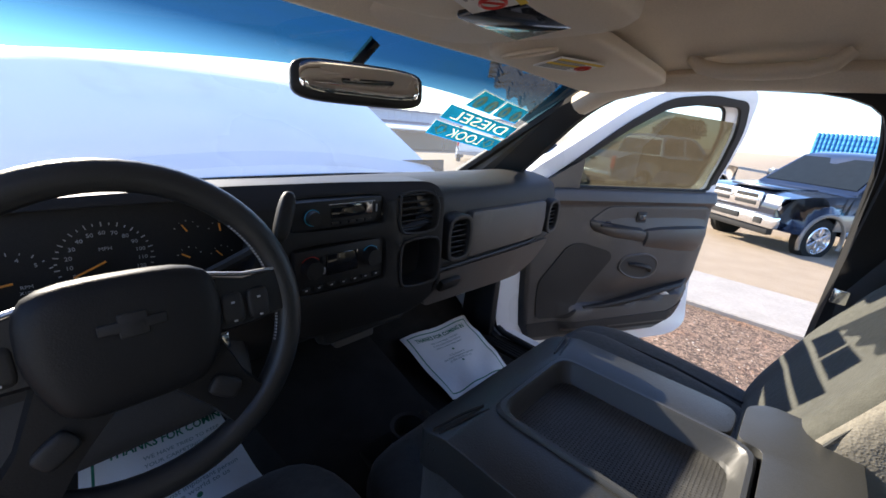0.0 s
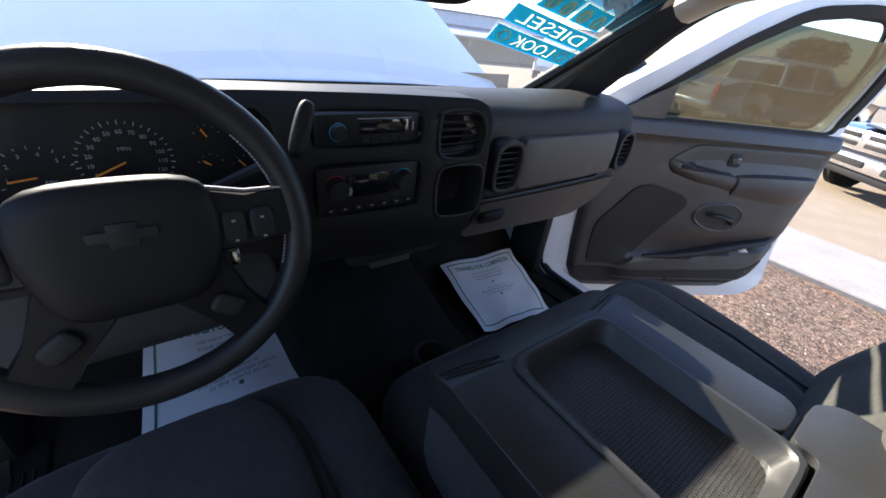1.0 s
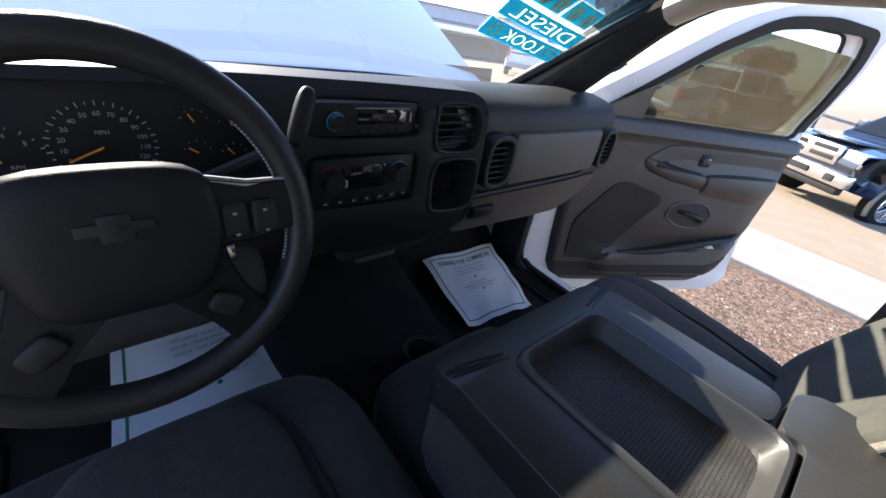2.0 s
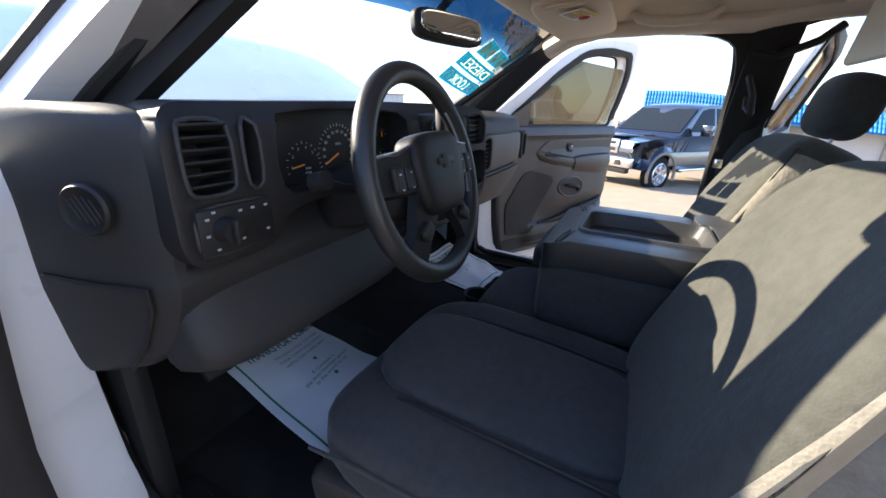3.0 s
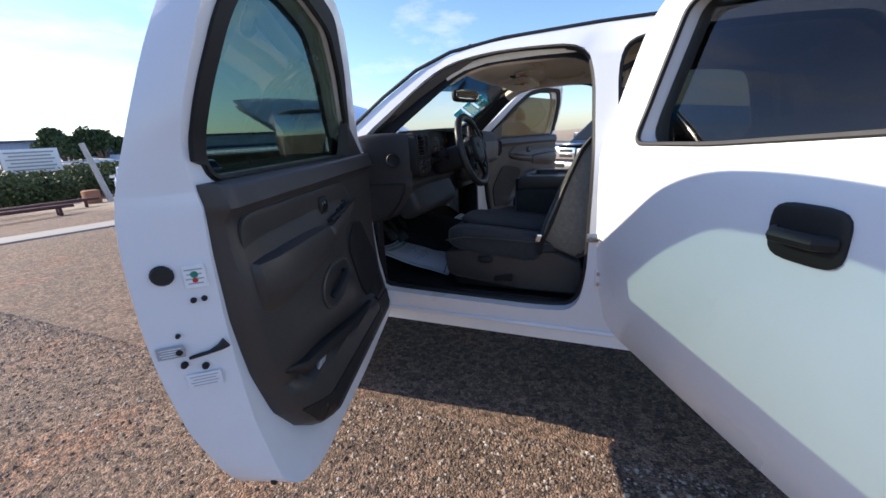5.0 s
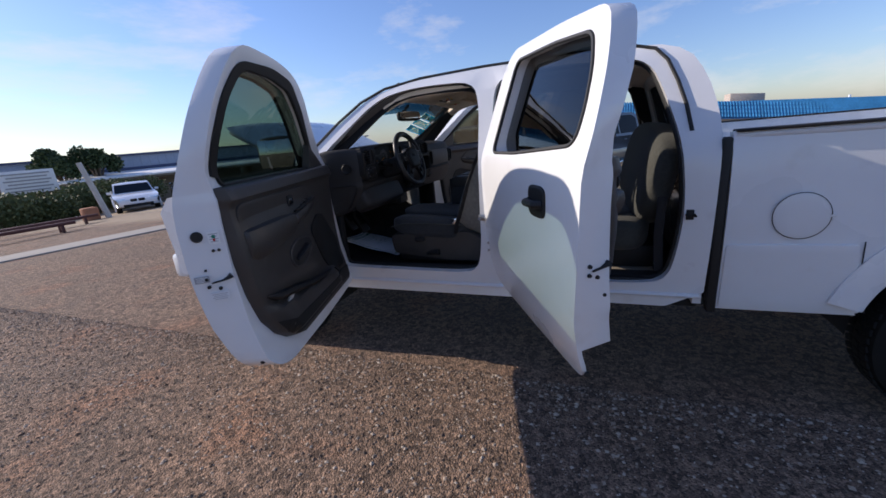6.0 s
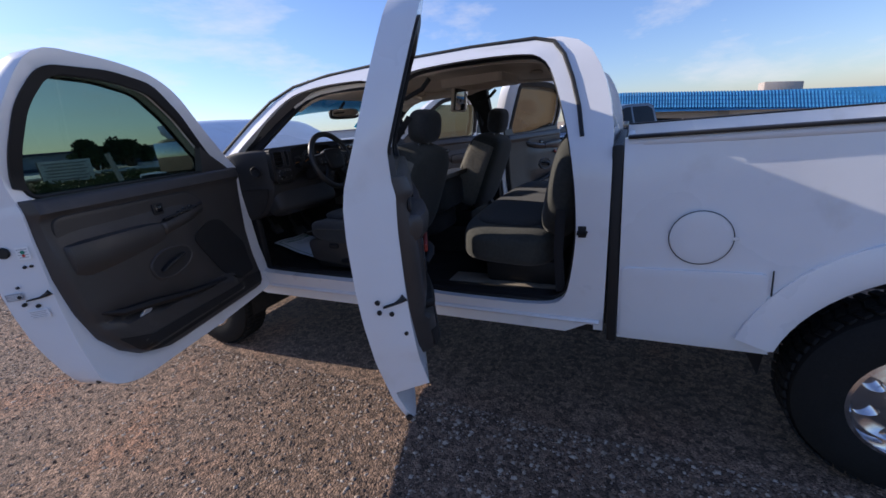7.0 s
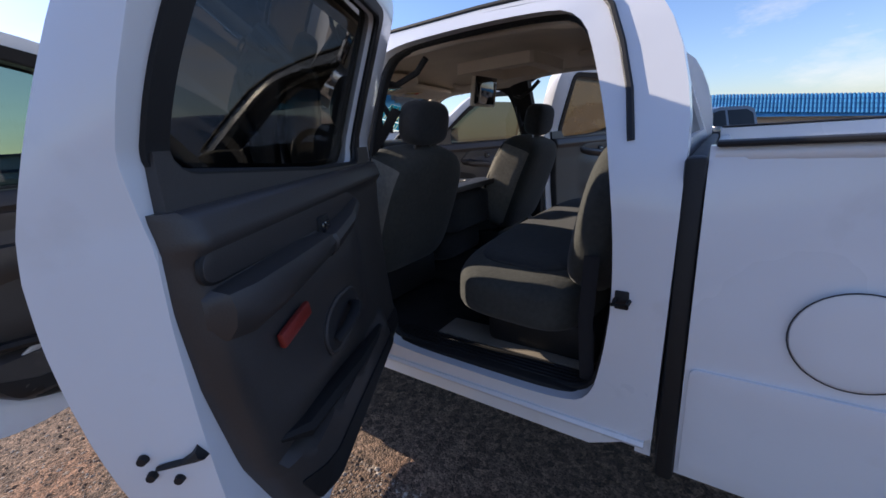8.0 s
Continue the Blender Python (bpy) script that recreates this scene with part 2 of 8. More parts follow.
TERRACOTTA = material("terracotta", (0.40, 0.17, 0.09), 0.85, 0, 30, 0.15, 0.2)


def ground_material():
    m = material("lot_ground", (0.165, 0.105, 0.070), 0.95, 0, 34, 0.25, 0.5, 30, stain=((0.21, 0.105, 0.060), 1.3, 0.54, 0.7))
    n, l = m.node_tree.nodes, m.node_tree.links
    b = n["Principled BSDF"]
    co = [x for x in n if x.bl_idname == "ShaderNodeTexCoord"][0]
    sep = n.new("ShaderNodeSeparateXYZ")
    l.new(co.outputs["Object"], sep.inputs[0])
    far = n.new("ShaderNodeTexNoise")
    far.inputs["Scale"].default_value = 0.7
    l.new(co.outputs["Object"], far.inputs["Vector"])
    jag = n.new("ShaderNodeMath")
    jag.operation = "MULTIPLY_ADD"
    jag.inputs[1].default_value = 1.6
    l.new(far.outputs["Fac"], jag.inputs[0])
    l.new(sep.outputs["X"], jag.inputs[2])
    edge = n.new("ShaderNodeMapRange")
    edge.inputs["From Min"].default_value, edge.inputs["From Max"].default_value = 5.2, 6.4
    l.new(jag.outputs[0], edge.inputs["Value"])
    sand = n.new("ShaderNodeTexNoise")
    sand.inputs["Scale"].default_value, sand.inputs["Detail"].default_value = 3.0, 9.0
    l.new(co.outputs["Object"], sand.inputs["Vector"])
    sr = n.new("ShaderNodeMixRGB")
    sr.inputs[1].default_value, sr.inputs[2].default_value = (0.30, 0.225, 0.15, 1), (0.41, 0.32, 0.225, 1)
    l.new(sand.outputs["Fac"], sr.inputs[0])
    # speckle of single chips, light and dark
    vor = n.new("ShaderNodeTexVoronoi")
    vor.inputs["Scale"].default_value = 120
    l.new(co.outputs["Object"], vor.inputs["Vector"])
    hue = n.new("ShaderNodeSeparateColor")
    l.new(vor.outputs["Color"], hue.inputs[0])
    chip = n.new("ShaderNodeMapRange")
    chip.inputs["To Min"].default_value, chip.inputs["To Max"].default_value = 0.45, 1.65
    l.new(hue.outputs[0], chip.inputs["Value"])
    # coarser stones mixed among them
    big = n.new("ShaderNodeTexVoronoi")
    big.inputs["Scale"].default_value = 38
    l.new(co.outputs["Object"], big.inputs["Vector"])
    bh = n.new("ShaderNodeSeparateColor")
    l.new(big.outputs["Color"], bh.inputs[0])
    coarse = n.new("ShaderNodeMapRange")
    coarse.inputs["To Min"].default_value, coarse.inputs["To Max"].default_value = 0.45, 1.65
    l.new(bh.outputs[1], coarse.inputs["Value"])
    both = n.new("ShaderNodeMath")
    both.operation = "MULTIPLY"
    l.new(chip.outputs[0], both.inputs[0])
    l.new(coarse.outputs[0], both.inputs[1])
    mul = n.new("ShaderNodeVectorMath")
    mul.operation = "SCALE"
    l.new(b.inputs["Base Color"].links[0].from_socket, mul.inputs[0])
    l.new(both.outputs[0], mul.inputs["Scale"])
    mix = n.new("ShaderNodeMixRGB")
    l.new(edge.outputs[0], mix.inputs[0])
    l.new(mul.outputs[0], mix.inputs[1])
    l.new(sr.outputs[0], mix.inputs[2])
    l.new(mix.outputs[0], b.inputs["Base Color"])
    vb = n.new("ShaderNodeBump")
    vb.inputs["Strength"].default_value, vb.inputs["Distance"].default_value = 0.8, 0.010
    vb.invert = True
    l.new(vor.outputs["Distance"], vb.inputs["Height"])
    l.new(b.inputs["Normal"].links[0].from_socket, vb.inputs["Normal"])
    l.new(vb.outputs[0], b.inputs["Normal"])
    return m


GROUND = ground_material()


# ---------------------------------------------------------------- mesh tools
def finish(name, bm, mat, sharp=38):
    for f in bm.faces:
        f.smooth = True
    bm.normal_update()
    for e in bm.edges:
        if len(e.link_faces) == 2 and e.calc_face_angle(0) > radians(sharp):
            e.smooth = False
    me = bpy.data.meshes.new(name)
    bm.to_mesh(me)
    bm.free()
    for m in (mat if isinstance(mat, (list, tuple)) else [mat]):
        me.materials.append(m)
    return new(name, me)


def world_of(ob):
    """Where an object stands, worked out from its own and its parents' placing."""
    return world_of(ob.parent) @ ob.matrix_parent_inverse @ ob.matrix_basis if ob.parent else ob.matrix_basis.copy()


def part(name, bm, mat, parent, label=""):
    """Links a bmesh, drawn in world metres, as one mesh under a thing or a part."""
    ob = finish(name, bm, mat)
    ob.parent = parent
    ob.matrix_parent_inverse = world_of(parent).inverted()
    return tagged(ob, label)


def thing(name, at, label, category, group="", kind=""):
    ob = new(name)
    ob.location = at
    return tagged(ob, label, category, group, kind)


def solo(name, bm, mat, label, category, group="", kind=""):
    return tagged(finish(name, bm, mat), label, category, group, kind)


def lerp_table(v, table):
    for (a, fa), (b, fb) in zip(table, table[1:]):
        if v <= b:
            u = min(1, max(0, (v - a) / (b - a)))
            return fa + (fb - fa) * u
    return table[-1][1]


def smooth_loop(pts, step=0.03, closed=True, rounds=2):
    """Rounds a coarse outline by corner cutting."""
    p = [Vector(q) for q in pts]
    for _ in range(rounds):
        q, n = [], len(p)
        for i in range(n if closed else n - 1):
            a, b = p[i], p[(i + 1) % n]
            q += [a * 0.75 + b * 0.25, a * 0.25 + b * 0.75]
        p = q if closed else [p[0]] + q + [p[-1]]
    return p


def sheet(bm, outer, holes, thick, place, cuts=(), cuts_u=()):
    """A plate with holes: loops of (u, v); place(u, v, w) gives the world point, w from 0 to thick."""
    tmp = bmesh.new()
    edges = []
    for loop in (outer, *holes):
        vs = [tmp.verts.new((p[0], p[1], 0)) for p in loop]
        edges += [tmp.edges.new((a, b)) for a, b in zip(vs, vs[1:] + vs[:1])]
    bmesh.ops.triangle_fill(tmp, use_beauty=True, use_dissolve=False, edges=edges)
    for axis, values in ((1, cuts), (0, cuts_u)):
        for c in values:
            no = (0, 1, 0) if axis else (1, 0, 0)
            co = (0, c, 0) if axis else (c, 0, 0)
            bmesh.ops.bisect_plane(tmp, geom=tmp.verts[:] + tmp.edges[:] + tmp.faces[:], dist=0.0004, plane_co=co, plane_no=no)
    tmp.verts.index_update()
    flat = [tuple(v.co[:2]) for v in tmp.verts]
    tris = [[v.index for v in f.verts] for f in tmp.faces]
    border = [(e.verts[0].index, e.verts[1].index) for e in tmp.edges if len(e.link_faces) == 1]
    tmp.free()
    a = [bm.verts.new(place(u, v, 0)) for u, v in flat]
    b = [bm.verts.new(place(u, v, thick)) for u, v in flat]
    for t in tris:
        bm.faces.new([a[i] for i in t])
        bm.faces.new([b[i] for i in reversed(t)])
    for i, j in border:
        bm.faces.new((a[i], a[j], b[j], b[i]))
    bmesh.ops.recalc_face_normals(bm, faces=bm.faces)
    return bm


def tube(bm, pts, r, n=8, closed=False, squash=1.0, up=None):
    """A round (or flattened) section swept along points."""
    pts = [Vector(p) for p in pts]
    rings, count, base = [], len(pts), None
    for i, p in enumerate(pts):
        a = pts[(i - 1) % count] if closed or i else p
        b = pts[(i + 1) % count] if closed or i < count - 1 else p
        d = (b - a).normalized()
        if up is not None:
            s = d.cross(Vector(up)).normalized()
        else:
            base = base or (d.cross(Vector((0, 0, 1))) if abs(d.z) < 0.95 else d.cross(Vector((1, 0, 0))))
            s = (base - d * base.dot(d)).normalized()
            base = s
        t = s.cross(d).normalized()
        rr = r[i] if isinstance(r, (list, tuple)) else r
        rings.append([bm.verts.new(p + s * (math.cos(k * math.tau / n) * rr) + t * (math.sin(k * math.tau / n) * rr * squash)) for k in range(n)])
    for i in range(count if closed else count - 1):
        r0, r1 = rings[i], rings[(i + 1) % count]
        for k in range(n):
            bm.faces.new((r0[k], r0[(k + 1) % n], r1[(k + 1) % n], r1[k]))
    if not closed:
        bm.faces.new(rings[0])
        bm.faces.new(list(reversed(rings[-1])))
    bmesh.ops.recalc_face_normals(bm, faces=bm.faces)
    return bm


def cyl(bm, a, b, r, r2=None, n=20):
    r2 = r if r2 is None else r2
    return tube(bm, [a, b], [r, r2], n)


def rbox(bm, c, s, r=0.01, m=None, seg=2):
    """A box with rounded edges; m turns it about its centre."""
    tmp = bmesh.new()
    bmesh.ops.create_cube(tmp, size=1)
    bmesh.ops.scale(tmp, vec=s, verts=tmp.verts)
    if r > 0:
        bmesh.ops.bevel(tmp, geom=tmp.edges[:], offset=min(r, min(s) * 0.49), segments=seg, profile=0.5, affect="EDGES")
    mm = Matrix.Translation(c) @ (m or Matrix())
    me = bpy.data.meshes.new("tmp")
    bmesh.ops.transform(tmp, matrix=mm, verts=tmp.verts)
    tmp.to_mesh(me)
    tmp.free()
    bm.from_mesh(me)
    bpy.data.meshes.remove(me)
    return bm


def pad(bm, c, s, e=4.0, m=None, cuts=10, bend=None):
    """A stuffed cushion: a box swollen towards a superellipsoid; bend(v) may shape it further in its own unit space."""
    tmp = bmesh.new()
    bmesh.ops.create_cube(tmp, size=2)
    bmesh.ops.subdivide_edges(tmp, edges=tmp.edges[:], cuts=cuts, use_grid_fill=True)
    for v in tmp.verts:
        k = (abs(v.co.x) ** e + abs(v.co.y) ** e + abs(v.co.z) ** e) ** (1 / e)
        v.co /= k
        if bend:
            v.co = Vector(bend(v.co))
        v.co = Vector((v.co.x * s[0] / 2, v.co.y * s[1] / 2, v.co.z * s[2] / 2))
    bmesh.ops.transform(tmp, matrix=Matrix.Translation(c) @ (m or Matrix()), verts=tmp.verts)
    me = bpy.data.meshes.new("tmp")
    tmp.to_mesh(me)
    tmp.free()
    bm.from_mesh(me)
    bpy.data.meshes.remove(me)
    return bm


def loft(bm, rings, closed=True, caps=True):
    vs = [[bm.verts.new(p) for p in ring] for ring in rings]
    for a, b in zip(vs, vs[1:]):
        n = len(a)
        for k in range(n if closed else n - 1):
            bm.faces.new((a[k], a[(k + 1) % n], b[(k + 1) % n], b[k]))
    if caps and closed:
        bm.faces.new(list(reversed(vs[0])))
        bm.faces.new(vs[-1])
    bmesh.ops.recalc_face_normals(bm, faces=bm.faces)
    return bm


def lathe(bm, profile, m, n=40):
    """Turns (radius, along) about the local z of m."""
    return loft(bm, [[m @ Vector((r * math.cos(k * math.tau / n), r * math.sin(k * math.tau / n), h)) for k in range(n)] for r, h in profile], True, True)


def lettering(bm, text, size, m, mirror=False, bold=0.0):
    """Raised letters in the built-in font, laid in the xy plane of m."""
    cu = bpy.data.curves.new("letters", "FONT")
    cu.body, cu.size, cu.align_x, cu.align_y, cu.extrude, cu.resolution_u = text, size, "CENTER", "CENTER", 0.0004, 2
    cu.offset = bold
    ob = bpy.data.objects.new("letters", cu)
    me = bpy.data.meshes.new_from_object(ob)
    if mirror:
        me.transform(Matrix.Diagonal((-1, 1, 1, 1)))
    me.transform(m)
    bm.from_mesh(me)
    bpy.data.meshes.remove(me)
    bpy.data.objects.remove(ob)
    bpy.data.curves.remove(cu)
    return bm


def frame_at(o, x, y):
    """A placing matrix from an origin and two directions."""
    x = Vector(x).normalized()
    z = x.cross(Vector(y)).normalized()
    y = z.cross(x)
    return Matrix(((x.x, y.x, z.x, o[0]), (x.y, y.y, z.y, o[1]), (x.z, y.z, z.z, o[2]), (0, 0, 0, 1)))


def along(loop, step=0.035):
    """Even points along a closed outline."""
    out = []
    for a, b in zip(loop, loop[1:] + loop[:1]):
        n = max(1, int((b - a).length / step))
        out += [a.lerp(b, i / n) for i in range(n)]
    return out


def rect(x0, x1, z0, z1, r=0.012):
    return along(smooth_loop([(x0, z0 + r), (x0 + r, z0), (x1 - r, z0), (x1, z0 + r), (x1, z1 - r), (x1 - r, z1), (x0 + r, z1), (x0, z1 - r)], rounds=1), 0.04)


def fillet(pts, r=0.05, n=5):
    """Rounds the corners of an outline, leaving its straight runs where they are."""
    p = [Vector(q) for q in pts]
    out = []
    for i, c in enumerate(p):
        a, b = p[i - 1] - c, p[(i + 1) % len(p)] - c
        da, db = min(r, a.length * 0.45), min(r, b.length * 0.45)
        a, b = c + a.normalized() * da, c + b.normalized() * db
        out += [(a.lerp(c, k / n)).lerp(c.lerp(b, k / n), k / n) for k in range(n + 1)]
    return out

# ---------------------------------------------------------------- the lot
def lot_z(x, y):
    """The lot falls away gently beyond the truck's nose and behind the parked pickup."""
    east = min(1, max(0, (x - 7) / 7))
    ahead = -0.055 * min(26, max(0, y - 7.5))
    return east * (-0.35 * min(1, max(0, 4 - y) / 4) - 0.10 * min(22, max(0, -2.0 - y))) + ahead


bm = bmesh.new()
cells = [-400, -120, -40, -14, -6, -3, 0, 3, 6, 8, 10, 12, 14, 17, 22, 30, 40, 120, 400]
row_ys = [-400, -120, -40, -30, -22, -16, -12, -8, -5, -3, -1, 0, 2, 4, 7.5, 14, 33.5, 60, 120, 400]
vs = [[bm.verts.new((x, y, lot_z(x, y))) for x in cells] for y in row_ys]
for j in range(len(row_ys) - 1):
    for i in range(len(cells) - 1):
        bm.faces.new((vs[j][i], vs[j][i + 1], vs[j + 1][i + 1], vs[j + 1][i]))
solo("ground", bm, GROUND, "brown gravel lot that turns to sandy dirt", "ground", kind="structure")


def slab(name, a, b, width, h, label):
    a, b = Vector(a), Vector(b)
    d = (b - a).normalized()
    n = Vector((-d.y, d.x, 0))
    bm = bmesh.new()
    n_ = 12
    rings = []
    for k in range(n_ + 1):
        p = a.lerp(b, k / n_)
        z0 = lot_z(p.x, p.y)
        rings.append([p + n * width / 2 + Vector((0, 0, z0 - 0.05)), p + n * (width / 2) + Vector((0, 0, z0 + h - 0.012)), p + n * (width / 2 - 0.015) + Vector((0, 0, z0 + h)), p - n * (width / 2 - 0.015) + Vector((0, 0, z0 + h)), p - n * (width / 2) + Vector((0, 0, z0 + h - 0.012)), p - n * width / 2 + Vector((0, 0, z0 - 0.05))])
    loft(bm, rings)
    return solo(name, bm, CONCRETE, label, "pavement", kind="structure")


slab("concrete_strip", (4.55, -30, 0), (4.75, 7.2, 0), 1.25, 0.05, "pale concrete walkway strip")
slab("concrete_strip", (-12, 16.5, 0), (4.3, 7.4, 0), 0.8, 0.05, "pale concrete strip across the lot")

# loose stones beside the truck
rng = random.Random(4)
verts, faces = [], []
for k in range(130000):
    r = rng.random()
    x, y = (-1.0 - 8.0 * rng.random() ** 1.7, -6.5 + 15.0 * rng.random() ** 1.2) if k < 124000 else (1.0 + 2.9 * rng.random(), -2.5 + 3.5 * rng.random())
    s = 0.004 + 0.011 * rng.random() ** 3.5
    a, b, c = s * (0.7 + rng.random() * 0.6), s * (0.7 + rng.random() * 0.6), s * (0.4 + rng.random() * 0.5)
    w = rng.random() * 6.3
    i = len(verts)
    for px, py, pz in ((1, 0, 0.2), (0.2, 1, 0.1), (-1, 0.1, 0.2), (-0.1, -1, 0.1), (0.1, 0, 1)):
        verts.append((x + a * (px * math.cos(w) - py * math.sin(w)), y + b * (px * math.sin(w) + py * math.cos(w)), c * pz * 0.9))
    faces += [(i, i + 1, i + 4), (i + 1, i + 2, i + 4), (i + 2, i + 3, i + 4), (i + 3, i, i + 4)]
me = bpy.data.meshes.new("gravel")
me.from_pydata(verts, [], faces)
gm = material("gravel_chips", (0.27, 0.225, 0.185), 0.92, 0, 60, 0.2, 0.2)
gn, glk = gm.node_tree.nodes, gm.node_tree.links
geo = gn.new("ShaderNodeNewGeometry")
gr = gn.new("ShaderNodeValToRGB")
gr.color_ramp.elements[0].color, gr.color_ramp.elements[1].color = (0.07, 0.046, 0.034, 1), (0.50, 0.415, 0.33, 1)
mid = gr.color_ramp.elements.new(0.6)
mid.color = (0.22, 0.150, 0.104, 1)
glk.new(geo.outputs["Random Per Island"], gr.inputs[0])
glk.new(gr.outputs[0], gn["Principled BSDF"].inputs["Base Color"])
me.materials.append(gm)
tagged(new("gravel", me), "loose brown and grey gravel chips", "gravel", kind="stuff")


# ---------------------------------------------------------------- parked vehicles
def vehicle(name, at, heading, spec, label, category):
    """A parked car: spec gives length, width, side outline, cabin outline, wheels and colours. Local x is forwards."""
    m = Matrix.Translation(at) @ Matrix.Rotation(heading, 4, "Z")
    ob = thing(name, at, label, category, "parked vehicles")
    W = spec["width"] / 2
    add = lambda nm, bm, mat, lab="", par=None: part(nm, bm, mat, par or ob, lab)
    # lower body in slices, with rounded nose and tail and wheel arches
    bm = bmesh.new()
    rr = spec["tyre"] + 0.075
    low = [(wx + rr * math.cos(radians(a)), spec["tyre"] + rr * math.sin(radians(a))) for wx in sorted(spec["wheels"]) for a in range(170, 5, -16)]
    line = along(smooth_loop(spec["side"], rounds=1), 0.12)
    line = [p for p in line if all((p.x - wx) ** 2 + (p.y - spec["tyre"]) ** 2 > rr * rr for wx in spec["wheels"])]
    start = min(range(len(line)), key=lambda i: (line[i] - Vector((max(p.x for p in line) - 0.1, 0.4))).length)
    line = line[start:] + line[:start]
    tail = max(i for i, p in enumerate(line) if p.x < min(spec["wheels"]))
    line = line[:tail + 1] + [Vector(q) for q in low]
    x0, x1 = min(p.x for p in line), max(p.x for p in line)

    def half(x, z):
        e = min(1, max(0, min(x - x0, x1 - x)) / 0.45)
        return W * (0.86 + 0.14 * math.sqrt(max(0, 1 - (1 - e) ** 2))) * (1 - 0.06 * max(0, z - 0.85))
    arches = []
    for s in (-1, 1):
        sheet(bm, line, [], 0.04, lambda u, v, w: m @ Vector((u, s * (half(u, v) - w), v)))
    ring = line + line[:1]
    for p, q in zip(ring, ring[1:]):
        n = 6
        for k in range(n):
            t0, t1 = -1 + 2 * k / n, -1 + 2 * (k + 1) / n
            bm.faces.new([bm.verts.new(m @ Vector((c.x, t * half(c.x, c.y), c.y + (0.02 * (1 - t * t) if c.y > 0.8 else 0)))) for c, t in ((p, t0), (q, t0), (q, t1), (p, t1))])
    bmesh.ops.remove_doubles(bm, verts=bm.verts, dist=0.0005)
    body = add("body", bm, spec["paint"], spec.get("paint_label", ""))
    # cabin
    bm = bmesh.new()
    cab = spec["cabin"]
    cabw = lambda z: W * (0.93 - 0.25 * (z - cab[0][1]))
    rings = []
    for s in (-1, -0.5, 0, 0.5, 1):
        rings.append([m @ Vector((x, s * cabw(z), z + 0.03 * (1 - s * s) * (z > cab[0][1] + 0.2))) for x, z in cab])
    loft(bm, rings)
    add("cabin", bm, spec["paint"])
    for pts, nm in spec["glass"]:
        for s in (-1, 1):
            bm = bmesh.new()
            sheet(bm, [Vector(q) for q in pts], [], 0.012, lambda u, v, w: m @ Vector((u, s * (cabw(v) + 0.008 - w), v)))
            add("side_window", bm, CARGLASS, "dark side window")
    for (xa, za), (xb, zb), nm in spec["screens"]:
        bm = bmesh.new()
        d = Vector((zb - za, 0, xa - xb)).normalized() * 0.01
        if nm == "windscreen" and d.x < 0 or nm == "back_window" and d.x > 0:
            d = -d
        pts = [(xa, -cabw(za) + 0.07, za), (xa, cabw(za) - 0.07, za), (xb, cabw(zb) - 0.06, zb), (xb, -cabw(zb) + 0.06, zb)]
        loft(bm, [[m @ (Vector(p) + d * 1.6) for p in pts], [m @ (Vector(p) - d) for p in pts]])
        add(nm, bm, CARGLASS, "dark glass")
    r = spec["tyre"]
    for wx in spec["wheels"]:
        for s in (-1, 1):
            c = Vector((wx, s * (W - 0.13), r))
            wm = m @ (frame_at(c, (0, 0, 1), (1, 0, 0)) if s > 0 else frame_at(c, (0, 0, 1), (-1, 0, 0)))
            bm = bmesh.new()
            lathe(bm, [(0.0, -0.12), (r * 0.62, -0.12), (r * 0.9, -0.11), (r, -0.07), (r, 0.07), (r * 0.9, 0.11), (r * 0.66, 0.115), (r * 0.62, 0.06), (0, 0.05)], wm, 32)
            wh = add("wheel", bm, TYRE, "black tyre")
            bm = bmesh.new()
            lathe(bm, [(r * 0.58, 0.05), (r * 0.64, 0.11), (r * 0.60, 0.118), (r * 0.55, 0.07)], wm, 28)
            n = spec.get("spokes", 6)
            for k in range(n):
                a = k * math.tau / n
                rbox(bm, wm @ Vector((r * 0.33 * math.cos(a), r * 0.33 * math.sin(a), 0.10)), (r * 0.52, r * 0.17, 0.03), 0.008, wm.to_3x3().to_4x4() @ Matrix.Rotation(a, 4, "Z"), 1)
            lathe(bm, [(0, 0.09), (r * 0.15, 0.09), (r * 0.14, 0.125), (0, 0.13)], wm, 16)
            add("rim", bm, CHROME, "bright alloy rim", wh)
            bm = bmesh.new()
            ar = [m @ Vector((wx + (r + 0.07) * math.cos(radians(a)), s * (half(wx, r) + 0.008), r + (r + 0.07) * math.sin(radians(a)))) for a in range(-20, 201, 10)]
            tube(bm, ar, 0.035, 6)
            add("wheel_arch", bm, spec.get("arch", spec["paint"]))
            bm = bmesh.new()
            well = frame_at((wx, s * (W - 0.34), r), (0, 0, 1), (1, 0, 0)) if s > 0 else frame_at((wx, s * (W - 0.34), r), (0, 0, 1), (-1, 0, 0))
            loft(bm, [[m @ well @ Vector((rad * math.cos(k * math.tau / 24), rad * math.sin(k * math.tau / 24), h)) for k in range(24)] for rad, h in ((0.0, 0.0), (r + 0.068, 0.0), (r + 0.068, 0.28), (r + 0.072, 0.28))], True, False)
            for vv in [q for q in bm.verts if (m.inverted() @ q.co).z < spec["side"][0][1]]:
                vv.co = m @ Vector(((m.inverted() @ vv.co).x, (m.inverted() @ vv.co).y, spec["side"][0][1]))
            add("wheel_well", bm, DARK)
    for nm, c, s3, mat, lab in spec["boxes"]:
        for sy in ((-1, 1) if abs(c[1]) > 0.01 else (1,)):
            bm = bmesh.new()
